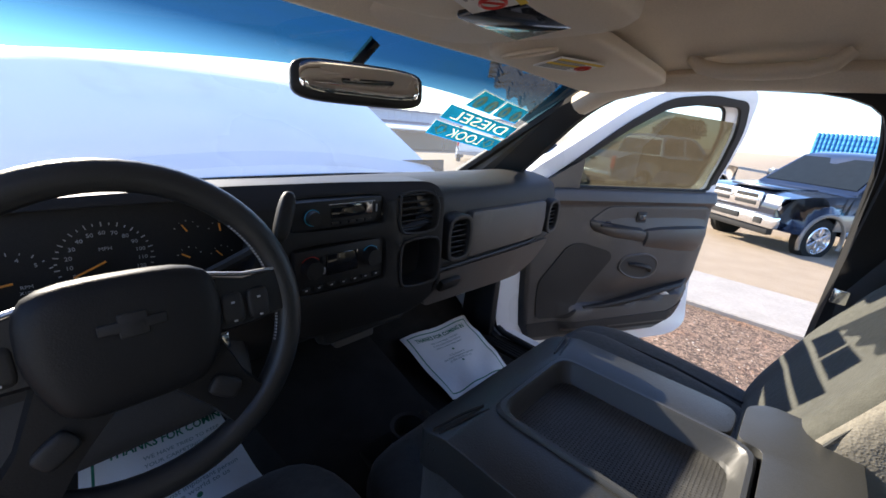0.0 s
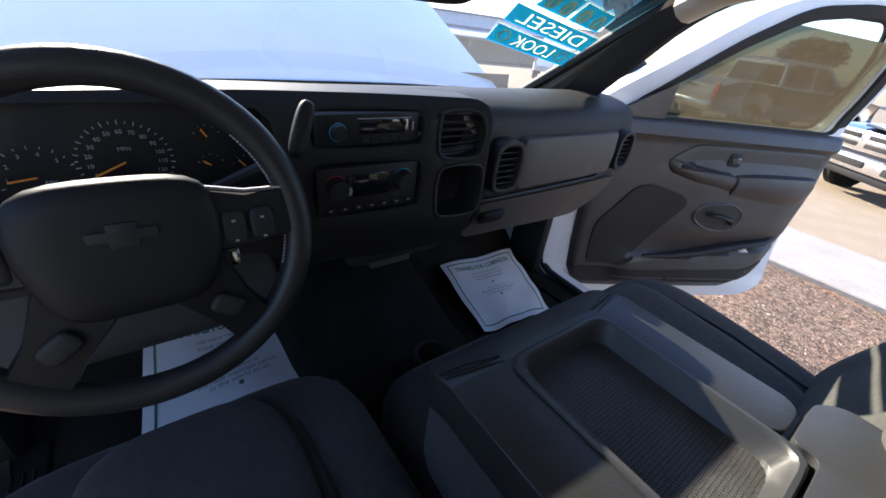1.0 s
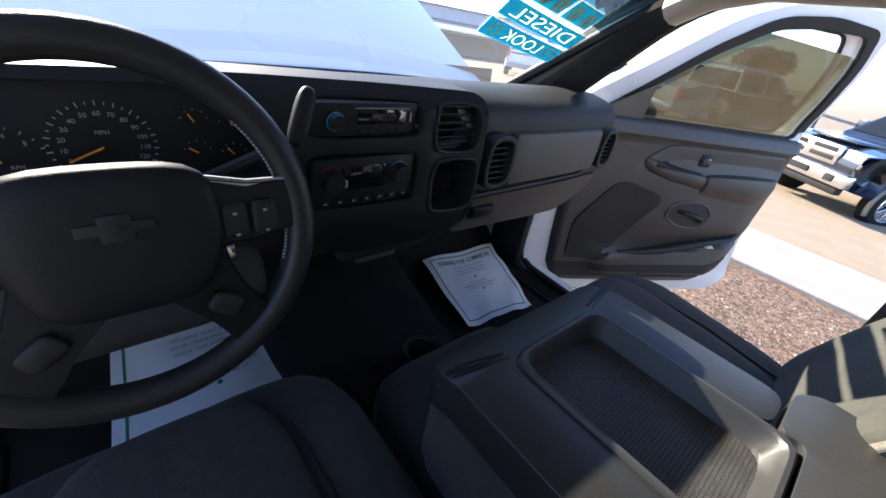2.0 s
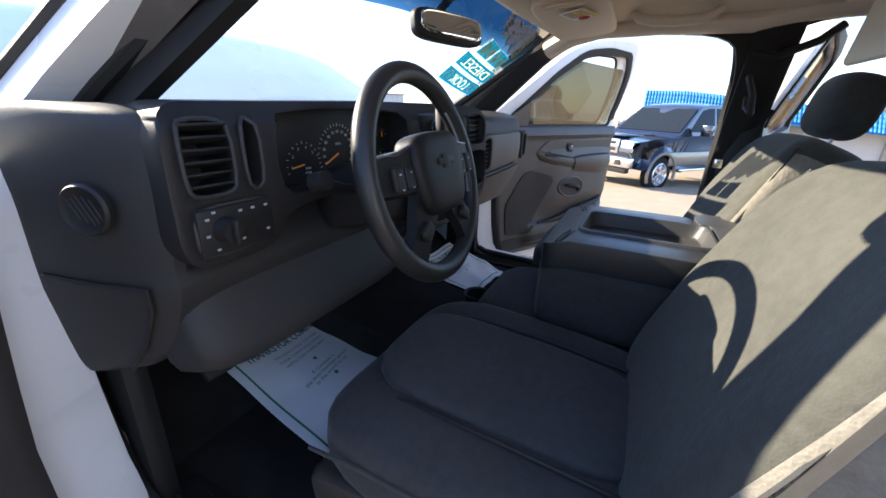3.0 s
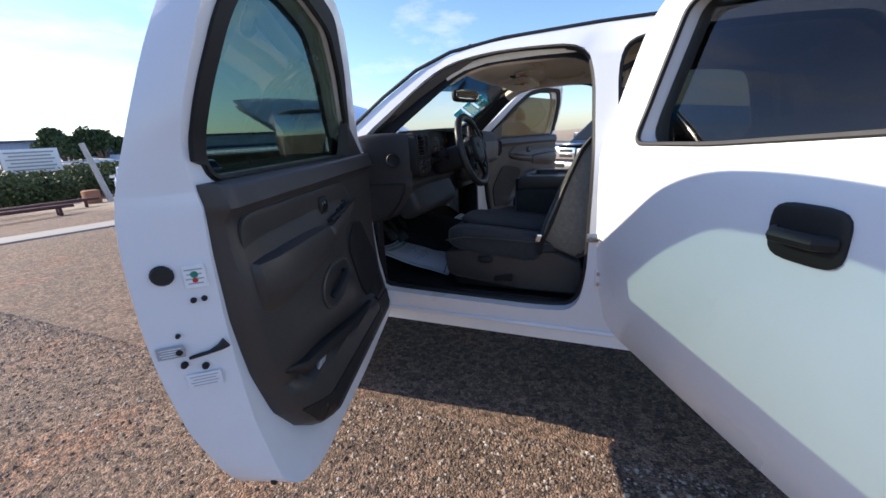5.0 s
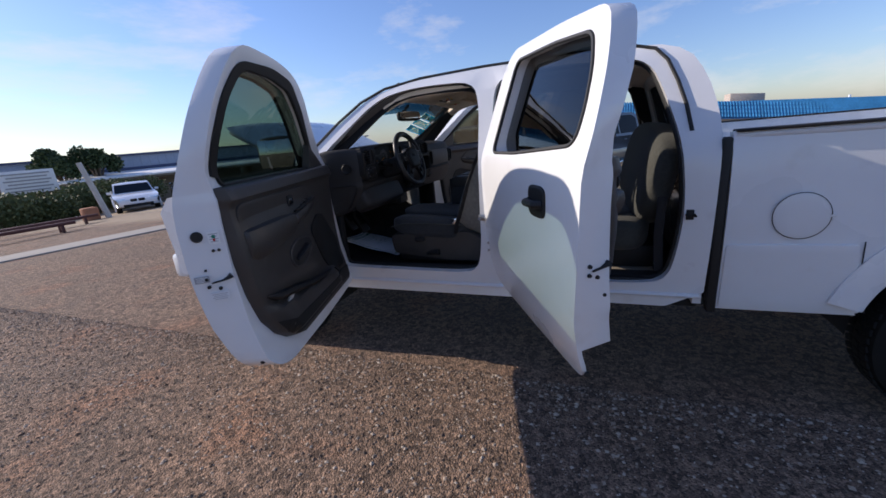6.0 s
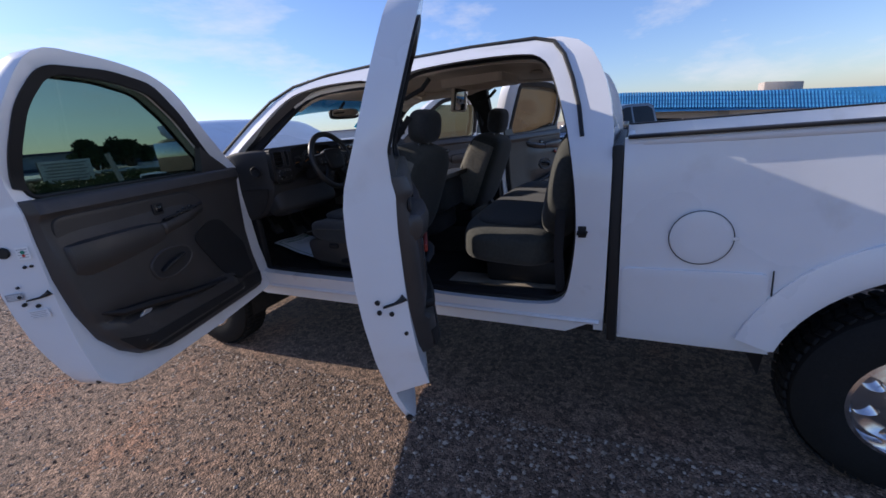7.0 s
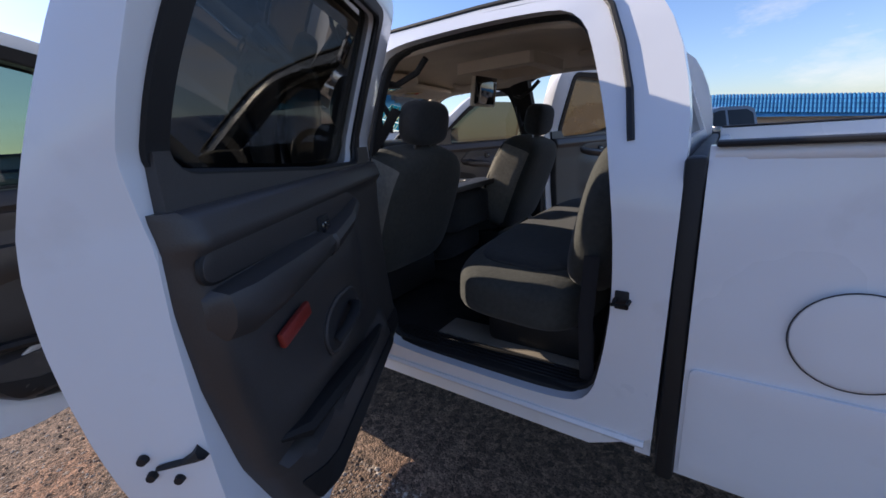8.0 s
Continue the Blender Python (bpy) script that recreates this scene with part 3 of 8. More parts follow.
            rbox(bm, m @ Vector((c[0], c[1] * sy, c[2])), s3, 0.02, m.to_3x3().to_4x4())
            add(nm, bm, mat, lab)
    return ob


PICKUP = dict(width=2.0, side=[(2.72, 0.52), (2.80, 0.62), (2.82, 0.95), (2.72, 1.12), (1.2, 1.20), (0.9, 1.22), (-0.9, 1.22), (-1.0, 1.28), (-2.85, 1.28), (-2.9, 0.6), (-2.8, 0.5)],
              cabin=[(1.35, 1.20), (0.55, 1.82), (0.2, 1.90), (-0.75, 1.90), (-0.98, 1.82), (-1.05, 1.20)],
              glass=[(((1.0, 1.30), (0.5, 1.76), (0.22, 1.82), (0.05, 1.82), (0.05, 1.30)), "w"), (((-0.05, 1.30), (-0.05, 1.82), (-0.7, 1.82), (-0.9, 1.72), (-0.92, 1.30)), "w")],
              screens=[((1.25, 1.275), (0.6, 1.785), "windscreen"), ((-1.035, 1.30), (-0.99, 1.75), "back_window")], wheels=(1.85, -1.75), tyre=0.39)
navy_pickup = dict(PICKUP)
navy_pickup.update(paint=NAVY, spokes=6, arch=TAUPE, paint_label="dark navy paint over a tan lower half", boxes=[
    ("grille", (2.815, 0, 0.98), (0.05, 1.12, 0.30), CHROME, "chrome three-bar grille"), ("grille_opening", (2.835, 0.28, 1.05), (0.03, 0.44, 0.07), DARK, "dark grille opening"), ("grille_opening", (2.835, 0.28, 0.92), (0.03, 0.44, 0.07), DARK, "dark grille opening"),
    ("grille_mesh", (2.845, 0.28, 0.985), (0.02, 0.5, 0.025), CHROME, ""), ("headlight", (2.70, 0.74, 0.99), (0.20, 0.30, 0.24), LENS, "clear headlight"), ("bumper", (2.83, 0, 0.66), (0.16, 1.9, 0.20), CHROME, "chrome front bumper"), ("bumper_intake", (2.92, 0, 0.67), (0.03, 0.6, 0.10), DARK, "black bumper intake"), ("fog_lamp", (2.915, 0.68, 0.66), (0.03, 0.16, 0.11), DARK, "dark fog lamp"),
    ("bumper_valance", (2.78, 0, 0.50), (0.14, 1.7, 0.14), BLACK, "black valance"), ("lower_panel", (-0.45, 0.99, 0.72), (4.2, 0.03, 0.30), TAUPE, "tan lower panel"), ("running_board", (0.0, 1.0, 0.47), (2.6, 0.14, 0.05), CHROME, "chrome running board"), ("side_mirror", (0.75, 1.14, 1.34), (0.12, 0.22, 0.24), NAVY, "navy door mirror"), ("door_handle", (-0.1, 1.0, 1.12), (0.16, 0.03, 0.03), NAVY, ""), ("hood_scoop", (2.0, 0, 1.185), (1.0, 0.9, 0.05), NAVY, "raised hood bulge")])
fwd = math.atan2(0.60, -0.80)
F0 = Vector((8.9, -1.27, 0)) - Matrix.Rotation(fwd, 3, "Z") @ Vector((1.85, 0.87, 0))
vehicle("parked_pickup", F0, fwd, navy_pickup, "dark navy pickup with a chrome grille parked on dirt", "truck")
silver = dict(PICKUP)
silver.update(paint=SILVER, arch=SILVER, boxes=[("tail_lamp", (-2.88, 0.88, 1.0), (0.06, 0.16, 0.40), RED, "red tail lamp"), ("bumper", (-2.95, 0, 0.62), (0.14, 1.8, 0.2), CHROME, "chrome rear bumper"), ("side_mirror", (0.75, 1.12, 1.34), (0.12, 0.2, 0.22), BLACK, ""), ("tailgate_handle", (-2.92, 0, 1.05), (0.03, 0.2, 0.07), BLACK, "")])
vehicle("parked_pickup", (14.5, 3.0, 0), radians(-25), silver, "silver pickup with red tail lamps parked behind the navy one", "truck")
VAN = dict(width=1.95, side=[(2.3, 0.45), (2.4, 0.6), (2.35, 0.9), (1.7, 1.1), (1.3, 1.15), (-2.3, 1.15), (-2.4, 0.6), (-2.3, 0.4)], cabin=[(1.6, 1.1), (0.8, 1.75), (0.4, 1.85), (-2.2, 1.85), (-2.33, 1.75), (-2.35, 1.1)],
           glass=[(((1.2, 1.2), (0.7, 1.65), (0.3, 1.7), (0.3, 1.2)), "w"), (((0.2, 1.2), (0.2, 1.7), (-1.0, 1.7), (-1.0, 1.2)), "w"), (((-1.1, 1.2), (-1.1, 1.7), (-2.1, 1.7), (-2.15, 1.2)), "w")], screens=[((1.5, 1.18), (0.85, 1.70), "windscreen"), ((-2.345, 1.2), (-2.3, 1.72), "back_window")], wheels=(1.5, -1.5), tyre=0.34,
           paint=CARWHITE, boxes=[("tail_lamp", (-2.36, 0.88, 1.05), (0.05, 0.1, 0.35), RED, "red tail lamp"), ("bumper", (-2.4, 0, 0.55), (0.12, 1.8, 0.2), GREYTEXT, "grey bumper"), ("headlight", (2.3, 0.75, 0.85), (0.15, 0.3, 0.15), LENS, ""), ("side_mirror", (0.95, 1.06, 1.28), (0.1, 0.18, 0.16), BLACK, "")])
vehicle("parked_van", (17.5, 13.5, 0), radians(38), VAN, "white van parked under the awning", "van")
SEDAN = dict(width=1.85, side=[(2.25, 0.32), (2.34, 0.5), (2.28, 0.78), (1.2, 0.95), (-1.6, 1.02), (-2.25, 1.0), (-2.34, 0.6), (-2.25, 0.32)], cabin=[(1.1, 0.92), (0.35, 1.38), (0.0, 1.44), (-0.8, 1.42), (-1.2, 1.34), (-1.8, 1.0)],
             glass=[(((0.75, 1.0), (0.3, 1.32), (0.0, 1.37), (-0.15, 1.37), (-0.15, 1.0)), "w"), (((-0.22, 1.0), (-0.22, 1.37), (-0.75, 1.36), (-1.1, 1.26), (-1.2, 1.02)), "w")], screens=[((1.0, 0.99), (0.4, 1.36), "windscreen"), ((-1.7, 1.06), (-1.2, 1.34), "back_window")], wheels=(1.4, -1.4), tyre=0.33,
             paint=CARWHITE, boxes=[("grille", (2.30, 0.16, 0.66), (0.06, 0.26, 0.14), DARK, "twin dark grille"), ("headlight", (2.2, 0.66, 0.70), (0.16, 0.36, 0.12), LENS, "bright headlight"), ("intake", (2.31, 0, 0.42), (0.06, 1.2, 0.12), DARK, "dark intake"), ("side_mirror", (0.65, 1.0, 1.02), (0.1, 0.18, 0.12), CARWHITE, "")])
vehicle("parked_sedan", (10.4, 21.2, 0), radians(-118), SEDAN, "white sedan with dark twin grille parked by the hedge", "car")
dark_car = dict(SEDAN)
dark_car.update(paint=NAVY, boxes=[("tail_lamp", (-2.28, 0.72, 0.86), (0.08, 0.3, 0.14), RED, "red tail lamp"), ("bumper", (-2.3, 0, 0.5), (0.1, 1.6, 0.2), NAVY, ""), ("side_mirror", (0.65, 1.0, 1.02), (0.1, 0.18, 0.12), NAVY, "")])
vehicle("parked_car", (13.4, 20.6, 0), radians(62), dark_car, "dark car parked under the awning", "car")


# ---------------------------------------------------------------- buildings
def tiled_building():
    ob = thing("tiled_building", (16.6, -20, 0), "long cream building with a blue tiled mansard roof", "building")
    x, y0, y1, top = 16.6, -30.0, -1.2, 2.0
    ys = [-4.2 - 5.2 * k for k in range(8)]
    bm = bmesh.new()
    wins = [rect(y - 1.1, y + 1.1, 0.9, 1.62, 0.01) for y in ys]
    sheet(bm, along([Vector(q) for q in ((y0, 0), (y1, 0), (y1, top), (y0, top))], 1.2), wins, 0.25, lambda u, v, w: (x + w, u, v))
    rbox(bm, (x + 6, y1 - 0.12, top / 2), (11.6, 0.24, top), 0.01)
    rbox(bm, (x + 6, (y0 + y1) / 2, top - 0.05), (11.6, y1 - y0 - 0.6, 0.1), 0.01)
    part("wall", bm, STUCCO, ob, "cream stucco wall")
    for y in ys:
        bm = bmesh.new()
        for dy in (-1.35, 1.35):
            rbox(bm, (x - 0.06, y + dy, 0.96), (0.14, 0.36, 1.92), 0.01)
        rbox(bm, (x - 0.055, y, 1.80), (0.12, 2.36, 0.36), 0.01)
        part("window_surround", bm, STUCCO2, ob, "tan window bay")
        bm = bmesh.new()
        rbox(bm, (x + 0.12, y, 1.26), (0.02, 2.2, 0.72), 0.0)
        win = part("window", bm, CARGLASS, ob, "dark sliding window")
        bm = bmesh.new()
        for dy in (-1.07, 0.0, 1.07):
            rbox(bm, (x + 0.09, y + dy, 1.26), (0.05, 0.06, 0.72), 0.005)
        part("window_frame", bm, WHITEMARK, win, "pale window frame")
    # mansard: courses of barrel tiles
    bm = bmesh.new()
    loft(bm, [[(x - 0.75, y, top - 0.06), (x - 0.70, y, top + 0.02), (x - 0.35, y, top + 0.60), (x + 0.3, y, top + 0.60), (x + 0.3, y, top - 0.06)] for y in (y0, y1 + 0.5)])
    roof = part("roof", bm, TILE, ob, "blue tiled mansard roof")
    verts, faces = [], []
    pitch = 0.10
    n = int((y1 + 0.5 - y0) / pitch)
    for k in range(n):
        yc = y1 + 0.5 - pitch * (k + 0.5)
        for c in range(4):
            t0, t1 = c / 4 - 0.02, (c + 1) / 4
            i = len(verts)
            for t, lift in ((t0, 0.05), (t1, 0.0)):
                for a in range(5):
                    ang = math.pi * a / 4
                    px, pz = x - 0.72 + 0.37 * t, top + 0.02 + 0.58 * t
                    verts.append((px - math.sin(ang) * (0.014 + lift * 0.6), yc + math.cos(ang) * 0.048, pz + math.sin(ang) * 0.03))
            faces += [(i + a, i + a + 1, i + a + 6, i + a + 5) for a in range(4)]
    me = bpy.data.meshes.new("roof_tile")
    me.from_pydata(verts, [], faces)
    me.materials.append(TILE)
    tl = new("roof_tiles", me)
    tl.parent = ob
    tl.matrix_parent_inverse = world_of(ob).inverted()
    tagged(tl, "rows of blue barrel tiles", "", "", "stuff")
    for yv in (-7.5, -15.0, -27):
        bm = bmesh.new()
        rbox(bm, (x + 1.2, yv, top + 0.72), (0.9, 1.2, 0.5), 0.03)
        part("roof_vent", bm, STUCCO2, ob, "tan rooftop cooler")
    for o in ob.children:
        for v in o.data.vertices:
            v.co.z += lot_z(16.6, v.co.y)


tiled_building()


def workshop():
    ob = thing("workshop", (10, 40, 0), "long grey metal workshop with an awning", "building")
    bm = bmesh.new()
    d = Matrix.Rotation(radians(-22), 4, "Z")
    m = Matrix.Translation((20, 33, 0)) @ d
    rbox(bm, m @ Vector((0, 4, 1.9)), (44, 8, 3.8), 0.03, d)
    part("wall", bm, GREYWALL, ob, "grey metal siding")
    bm = bmesh.new()
    rbox(bm, m @ Vector((0, 3.9, 3.85)), (44.3, 8.4, 0.14), 0.02, d)
    rbox(bm, m @ Vector((0, -0.05, 2.75)), (44.1, 0.12, 0.22), 0.02, d)
    part("roof", bm, material("navy_flashing", (0.05, 0.07, 0.14), 0.6, 0, 10, 0.1), ob, "navy roof flashing")
    bm = bmesh.new()
    for k in range(72):
        rbox(bm, m @ Vector((-21.5 + 0.6 * k, -0.012, 1.9)), (0.06, 0.03, 3.7), 0.0, d)
    part("siding_ribs", bm, GREYWALL, ob)
    bm = bmesh.new()
    rbox(bm, m @ Vector((2, -3.0, 2.42)), (34, 6.0, 0.12), 0.02, d @ Matrix.Rotation(radians(3), 4, "X"))
    aw = part("awning", bm, WHITEMARK, ob, "white awning roof")
    bm = bmesh.new()
    rbox(bm, m @ Vector((2, -5.9, 2.18)), (34, 0.14, 0.24), 0.02, d)
    part("awning_beam", bm, WOOD, aw, "brown awning beam")
    for k in range(8):
        bm = bmesh.new()
        rbox(bm, m @ Vector((-14 + 4.6 * k, -5.9, 1.1)), (0.16, 0.16, 2.2), 0.02, d)
        part("awning_post", bm, WOOD, aw, "brown awning post")
    bm = bmesh.new()
    rbox(bm, m @ Vector((0, -0.2, 1.1)), (40, 0.3, 2.2), 0.02, d)
    part("lower_wall", bm, STUCCO2, ob, "tan lower wall")
    return m


workshop()
bm = bmesh.new()
rbox(bm, (30, 60, 0.8), (60, 10, 4.4), 0.05, Matrix.Rotation(radians(-20), 4, "Z"))
solo("far_building", bm, STUCCO2, "low tan building in the distance", "building", kind="structure")

# sign board, post, steel bars
SX, SY = 9.7, 29.0
sg = thing("notice_board", (SX, SY, 0), "pale notice board on posts beside the hedge", "sign")
bm = bmesh.new()
rbox(bm, (SX, SY, 2.35), (2.4, 0.12, 1.3), 0.02, Matrix.Rotation(radians(-20), 4, "Z"))
part("board", bm, WHITEMARK, sg)
bm = bmesh.new()
for j in range(6):
    rbox(bm, (SX - 0.03, SY - 0.06, 2.82 - 0.19 * j), (2.0 - 0.3 * (j % 2), 0.08, 0.07), 0, Matrix.Rotation(radians(-20), 4, "Z"))
part("printed_bars", bm, GREYTEXT, sg)
for dx in (-1.1, 1.1):
    bm = bmesh.new()
    cyl(bm, (SX + dx, SY + 0.1 - dx * 0.36, 0), (SX + dx, SY + 0.1 - dx * 0.36, 3.0), 0.05)
    part("post", bm, WOOD, sg)
post = thing("leaning_post", (7.6, 18.6, 0), "pale leaning wooden post", "post")
bm = bmesh.new()
tube(bm, [(7.6, 18.6, 0), (7.45, 18.75, 1.3), (7.3, 18.9, 2.45)], [0.12, 0.11, 0.10], 6)
part("shaft", bm, POLEMAT, post)
bm = bmesh.new()
rbox(bm, (7.1, 18.9, 0.28), (0.55, 0.4, 0.56), 0.06)
solo("clay_pot", bm, TERRACOTTA, "broken terracotta pot by the post", "pot")
for k, (a, b) in enumerate((((2.2, 18.0), (6.4, 17.0)), ((2.0, 17.2), (6.2, 16.6)), ((1.2, 15.6), (4.4, 14.6)), ((1.0, 15.1), (4.3, 14.2)))):
    bm = bmesh.new()
    rbox(bm, ((a[0] + b[0]) / 2, (a[1] + b[1]) / 2, 0.30), ((Vector(a) - Vector(b)).length, 0.08, 0.10), 0.01, Matrix.Rotation(math.atan2(b[1] - a[1], b[0] - a[0]), 4, "Z"))
    for t in (0.1, 0.9):
        rbox(bm, (a[0] + (b[0] - a[0]) * t, a[1] + (b[1] - a[1]) * t, 0.125), (0.08, 0.08, 0.25), 0.01)
    solo("steel_bar", bm, RUST, "dark red steel bar on low trestles", "bar", "steel bars")


# ---------------------------------------------------------------- planting
def leaf_cloud(n, shape, size, seed):
    """Many small leaf blades; shape(rng) gives a point."""
    r = random.Random(seed)
    verts, faces = [], []
    for _ in range(n):
        p = Vector(shape(r))
        d = Vector((r.uniform(-1, 1), r.uniform(-1, 1), r.uniform(-0.4, 1))).normalized()
        s = d.cross(Vector((r.uniform(-1, 1), r.uniform(-1, 1), r.uniform(-1, 1)))).normalized()
        L, Wd = size * r.uniform(0.6, 1.3), size * r.uniform(0.25, 0.5)
        i = len(verts)
        verts += [p, p + d * L * 0.5 + s * Wd, p + d * L, p + d * L * 0.5 - s * Wd]
        faces.append((i, i + 1, i + 2, i + 3))
    return [tuple(v) for v in verts], faces


def foliage(name, n, shape, size, seed, mat, parent):
    v, f = leaf_cloud(n, shape, size, seed)
    me = bpy.data.meshes.new(name)
    me.from_pydata(v, [], f)
    me.materials.append(mat)
    ob = new(name, me)
    ob.parent = parent
    ob.matrix_parent_inverse = world_of(parent).inverted()
    return ob


def blob_shape(blobs):
    def shape(r):
        c, rad = r.choice(blobs)
        while True:
            q = Vector((r.uniform(-1, 1), r.uniform(-1, 1), r.uniform(-1, 1)))
            if 0.25 < q.length < 1:
                break
        return (c[0] + q.x * rad[0], c[1] + q.y * rad[1], max(0.05, c[2] + q.z * rad[2]))
    return shape


r = random.Random(2)
for hx, hy, n, sc in ((6.2, 24.0, 5, 1.0), (8.4, 24.4, 5, 0.95), (10.6, 25.2, 5, 1.05), (13.6, 26.5, 4, 1.0)):
    hedge = thing("oleander_bush", (hx, hy, 0), "rounded green oleander bush", "bush", "hedge bushes")
    blobs = [((hx + r.uniform(-1.3, 1.3), hy + r.uniform(-0.6, 0.6), 0.75 * sc + r.uniform(-0.1, 0.3)), (1.0 * sc, 0.9 * sc, 0.85 * sc)) for _ in range(n)]
    bm = bmesh.new()
    for k in range(6):
        a = k * 1.05
        tube(bm, [(hx + 0.1 * math.cos(a), hy + 0.1 * math.sin(a), 0), (hx + 0.7 * math.cos(a), hy + 0.5 * math.sin(a), 1.2)], [0.03, 0.012], 5)
    part("stems", bm, BARK, hedge)
    foliage("leaves", 4200, blob_shape(blobs), 0.16, int(hx * 10), LEAF, hedge)


def tree(x, y, h, spread, seed):
    r = random.Random(seed)
    t = thing("tree", (x, y, 0), "round-headed dark green shade tree", "tree", "far trees")
    bm = bmesh.new()
    tube(bm, [(x, y, 0), (x + 0.05, y, h * 0.3), (x - 0.05, y, h * 0.55)], [0.2, 0.15, 0.1], 8)
    limbs = []
    for k in range(7):
        a = k * 0.9 + r.random()
        tip = Vector((x + math.cos(a) * spread * 0.6, y + math.sin(a) * spread * 0.6, h * r.uniform(0.65, 0.9)))
        tube(bm, [(x, y, h * 0.4), Vector((x, y, h * 0.5)).lerp(tip, 0.5) + Vector((0, 0, 0.2)), tip], [0.09, 0.06, 0.025], 6)
        limbs.append(tip)
    part("trunk", bm, BARK, t)
    blobs = [(tuple(p + Vector((r.uniform(-0.3, 0.3), r.uniform(-0.3, 0.3), r.uniform(-0.1, 0.3)))), (spread * 0.42, spread * 0.42, h * 0.15)) for p in limbs] + [((x, y, h * 0.86), (spread * 0.5, spread * 0.5, h * 0.14))]
    foliage("crown", 5200, blob_shape(blobs), 0.22, seed, LEAF2, t)


tree(12.6, 31.5, 4.0, 1.35, 5)
tree(14.6, 31.5, 4.2, 1.35, 6)
tree(43, 9.5, 4.0, 2.4, 7)

for ob in list(scene.collection.objects):
    if ob.parent is None and ob.name.split(".")[0] in ("parked_pickup", "parked_van", "parked_sedan", "parked_car", "notice_board", "leaning_post", "oleander_bush", "tree", "workshop"):
        ob.location.z += lot_z(ob.location.x, ob.location.y)
    elif ob.name.split(".")[0] in ("clay_pot", "steel_bar"):
        c = sum((v.co for v in ob.data.vertices), Vector()) / len(ob.data.vertices)
        ob.location.z += lot_z(c.x, c.y)

# ---------------------------------------------------------------- the white crew-cab pickup
truck = thing("pickup_truck", (0, -1.5, 0), "white crew-cab pickup truck with all four doors open and hood raised", "truck")
BODY = [(0.45, 0.925), (0.55, 0.945), (0.7, 0.96), (0.9, 0.972), (1.1, 0.975), (1.3, 0.965), (1.38, 0.945), (1.42, 0.92), (1.6, 0.83), (1.78, 0.74), (1.84, 0.69), (1.92, 0.58)]


def body_x(z):
    return lerp_table(z, BODY)


FRONT_OPENING = [(-0.07, 0.70), (-0.25, 0.69), (-0.6, 0.685), (-0.95, 0.68), (-1.08, 0.70), (-1.115, 0.85), (-1.12, 1.05), (-1.125, 1.33), (-1.115, 1.5), (-1.105, 1.66), (-1.06, 1.755), (-0.82, 1.77), (-0.6, 1.765), (-0.46, 1.72), (-0.28, 1.575), (-0.08, 1.41), (-0.0, 1.31), (-0.02, 1.05), (-0.035, 0.88)]
REAR_OPENING = [(-1.235, 0.9), (-1.25, 0.69), (-1.40, 0.665), (-1.7, 0.66), (-1.98, 0.66), (-2.09, 0.69), (-2.125, 0.85), (-2.145, 1.06), (-2.12, 1.36), (-2.05, 1.6), (-1.98, 1.77), (-1.82, 1.80), (-1.5, 1.81), (-1.24, 1.80), (-1.185, 1.72), (-1.195, 1.5), (-1.22, 1.3)]
CAB_OUTLINE = [(0.14, 0.53), (0.13, 0.8), (0.12, 1.2), (0.14, 1.38), (0.02, 1.50), (-0.14, 1.63), (-0.30, 1.745), (-0.46, 1.815), (-0.7, 1.855), (-1.1, 1.87), (-1.6, 1.868), (-2.0, 1.855), (-2.15, 1.80), (-2.225, 1.67), (-2.268, 1.50), (-2.275, 1.36), (-2.265, 0.9), (-2.255, 0.53), (-1.6, 0.53), (-0.8, 0.53)]
f_open = smooth_loop(FRONT_OPENING)
r_open = smooth_loop(REAR_OPENING)
cab_line = smooth_loop(CAB_OUTLINE, rounds=1)


# the painted side is cut wider than the dark inner trim along the pillar and the roof
wide = [(y + (0.05 if z > 1.36 and y > -0.5 else 0.0), z + (0.036 if z > 1.36 and y > -1.1 else 0.0)) for y, z in FRONT_OPENING]
f_cut = along(smooth_loop(wide))
f_open, r_open, cab_line = along(f_open), along(r_open), along(cab_line, 0.06)


def dense_side(side, thick=0.075):
    bm = bmesh.new()
    sheet(bm, cab_line, [f_cut, r_open], thick, lambda u, v, w: (side * (body_x(v) - w), u, v))
    return bm


def wider(loop, by=0.022):
    """The outline grown outwards, so that the painted jamb stands in front of the trim."""
    c = sum(loop, Vector((0, 0))) / len(loop)
    return [p + (p - c).normalized() * (by if p.y < 1.45 else -0.008) for p in loop]


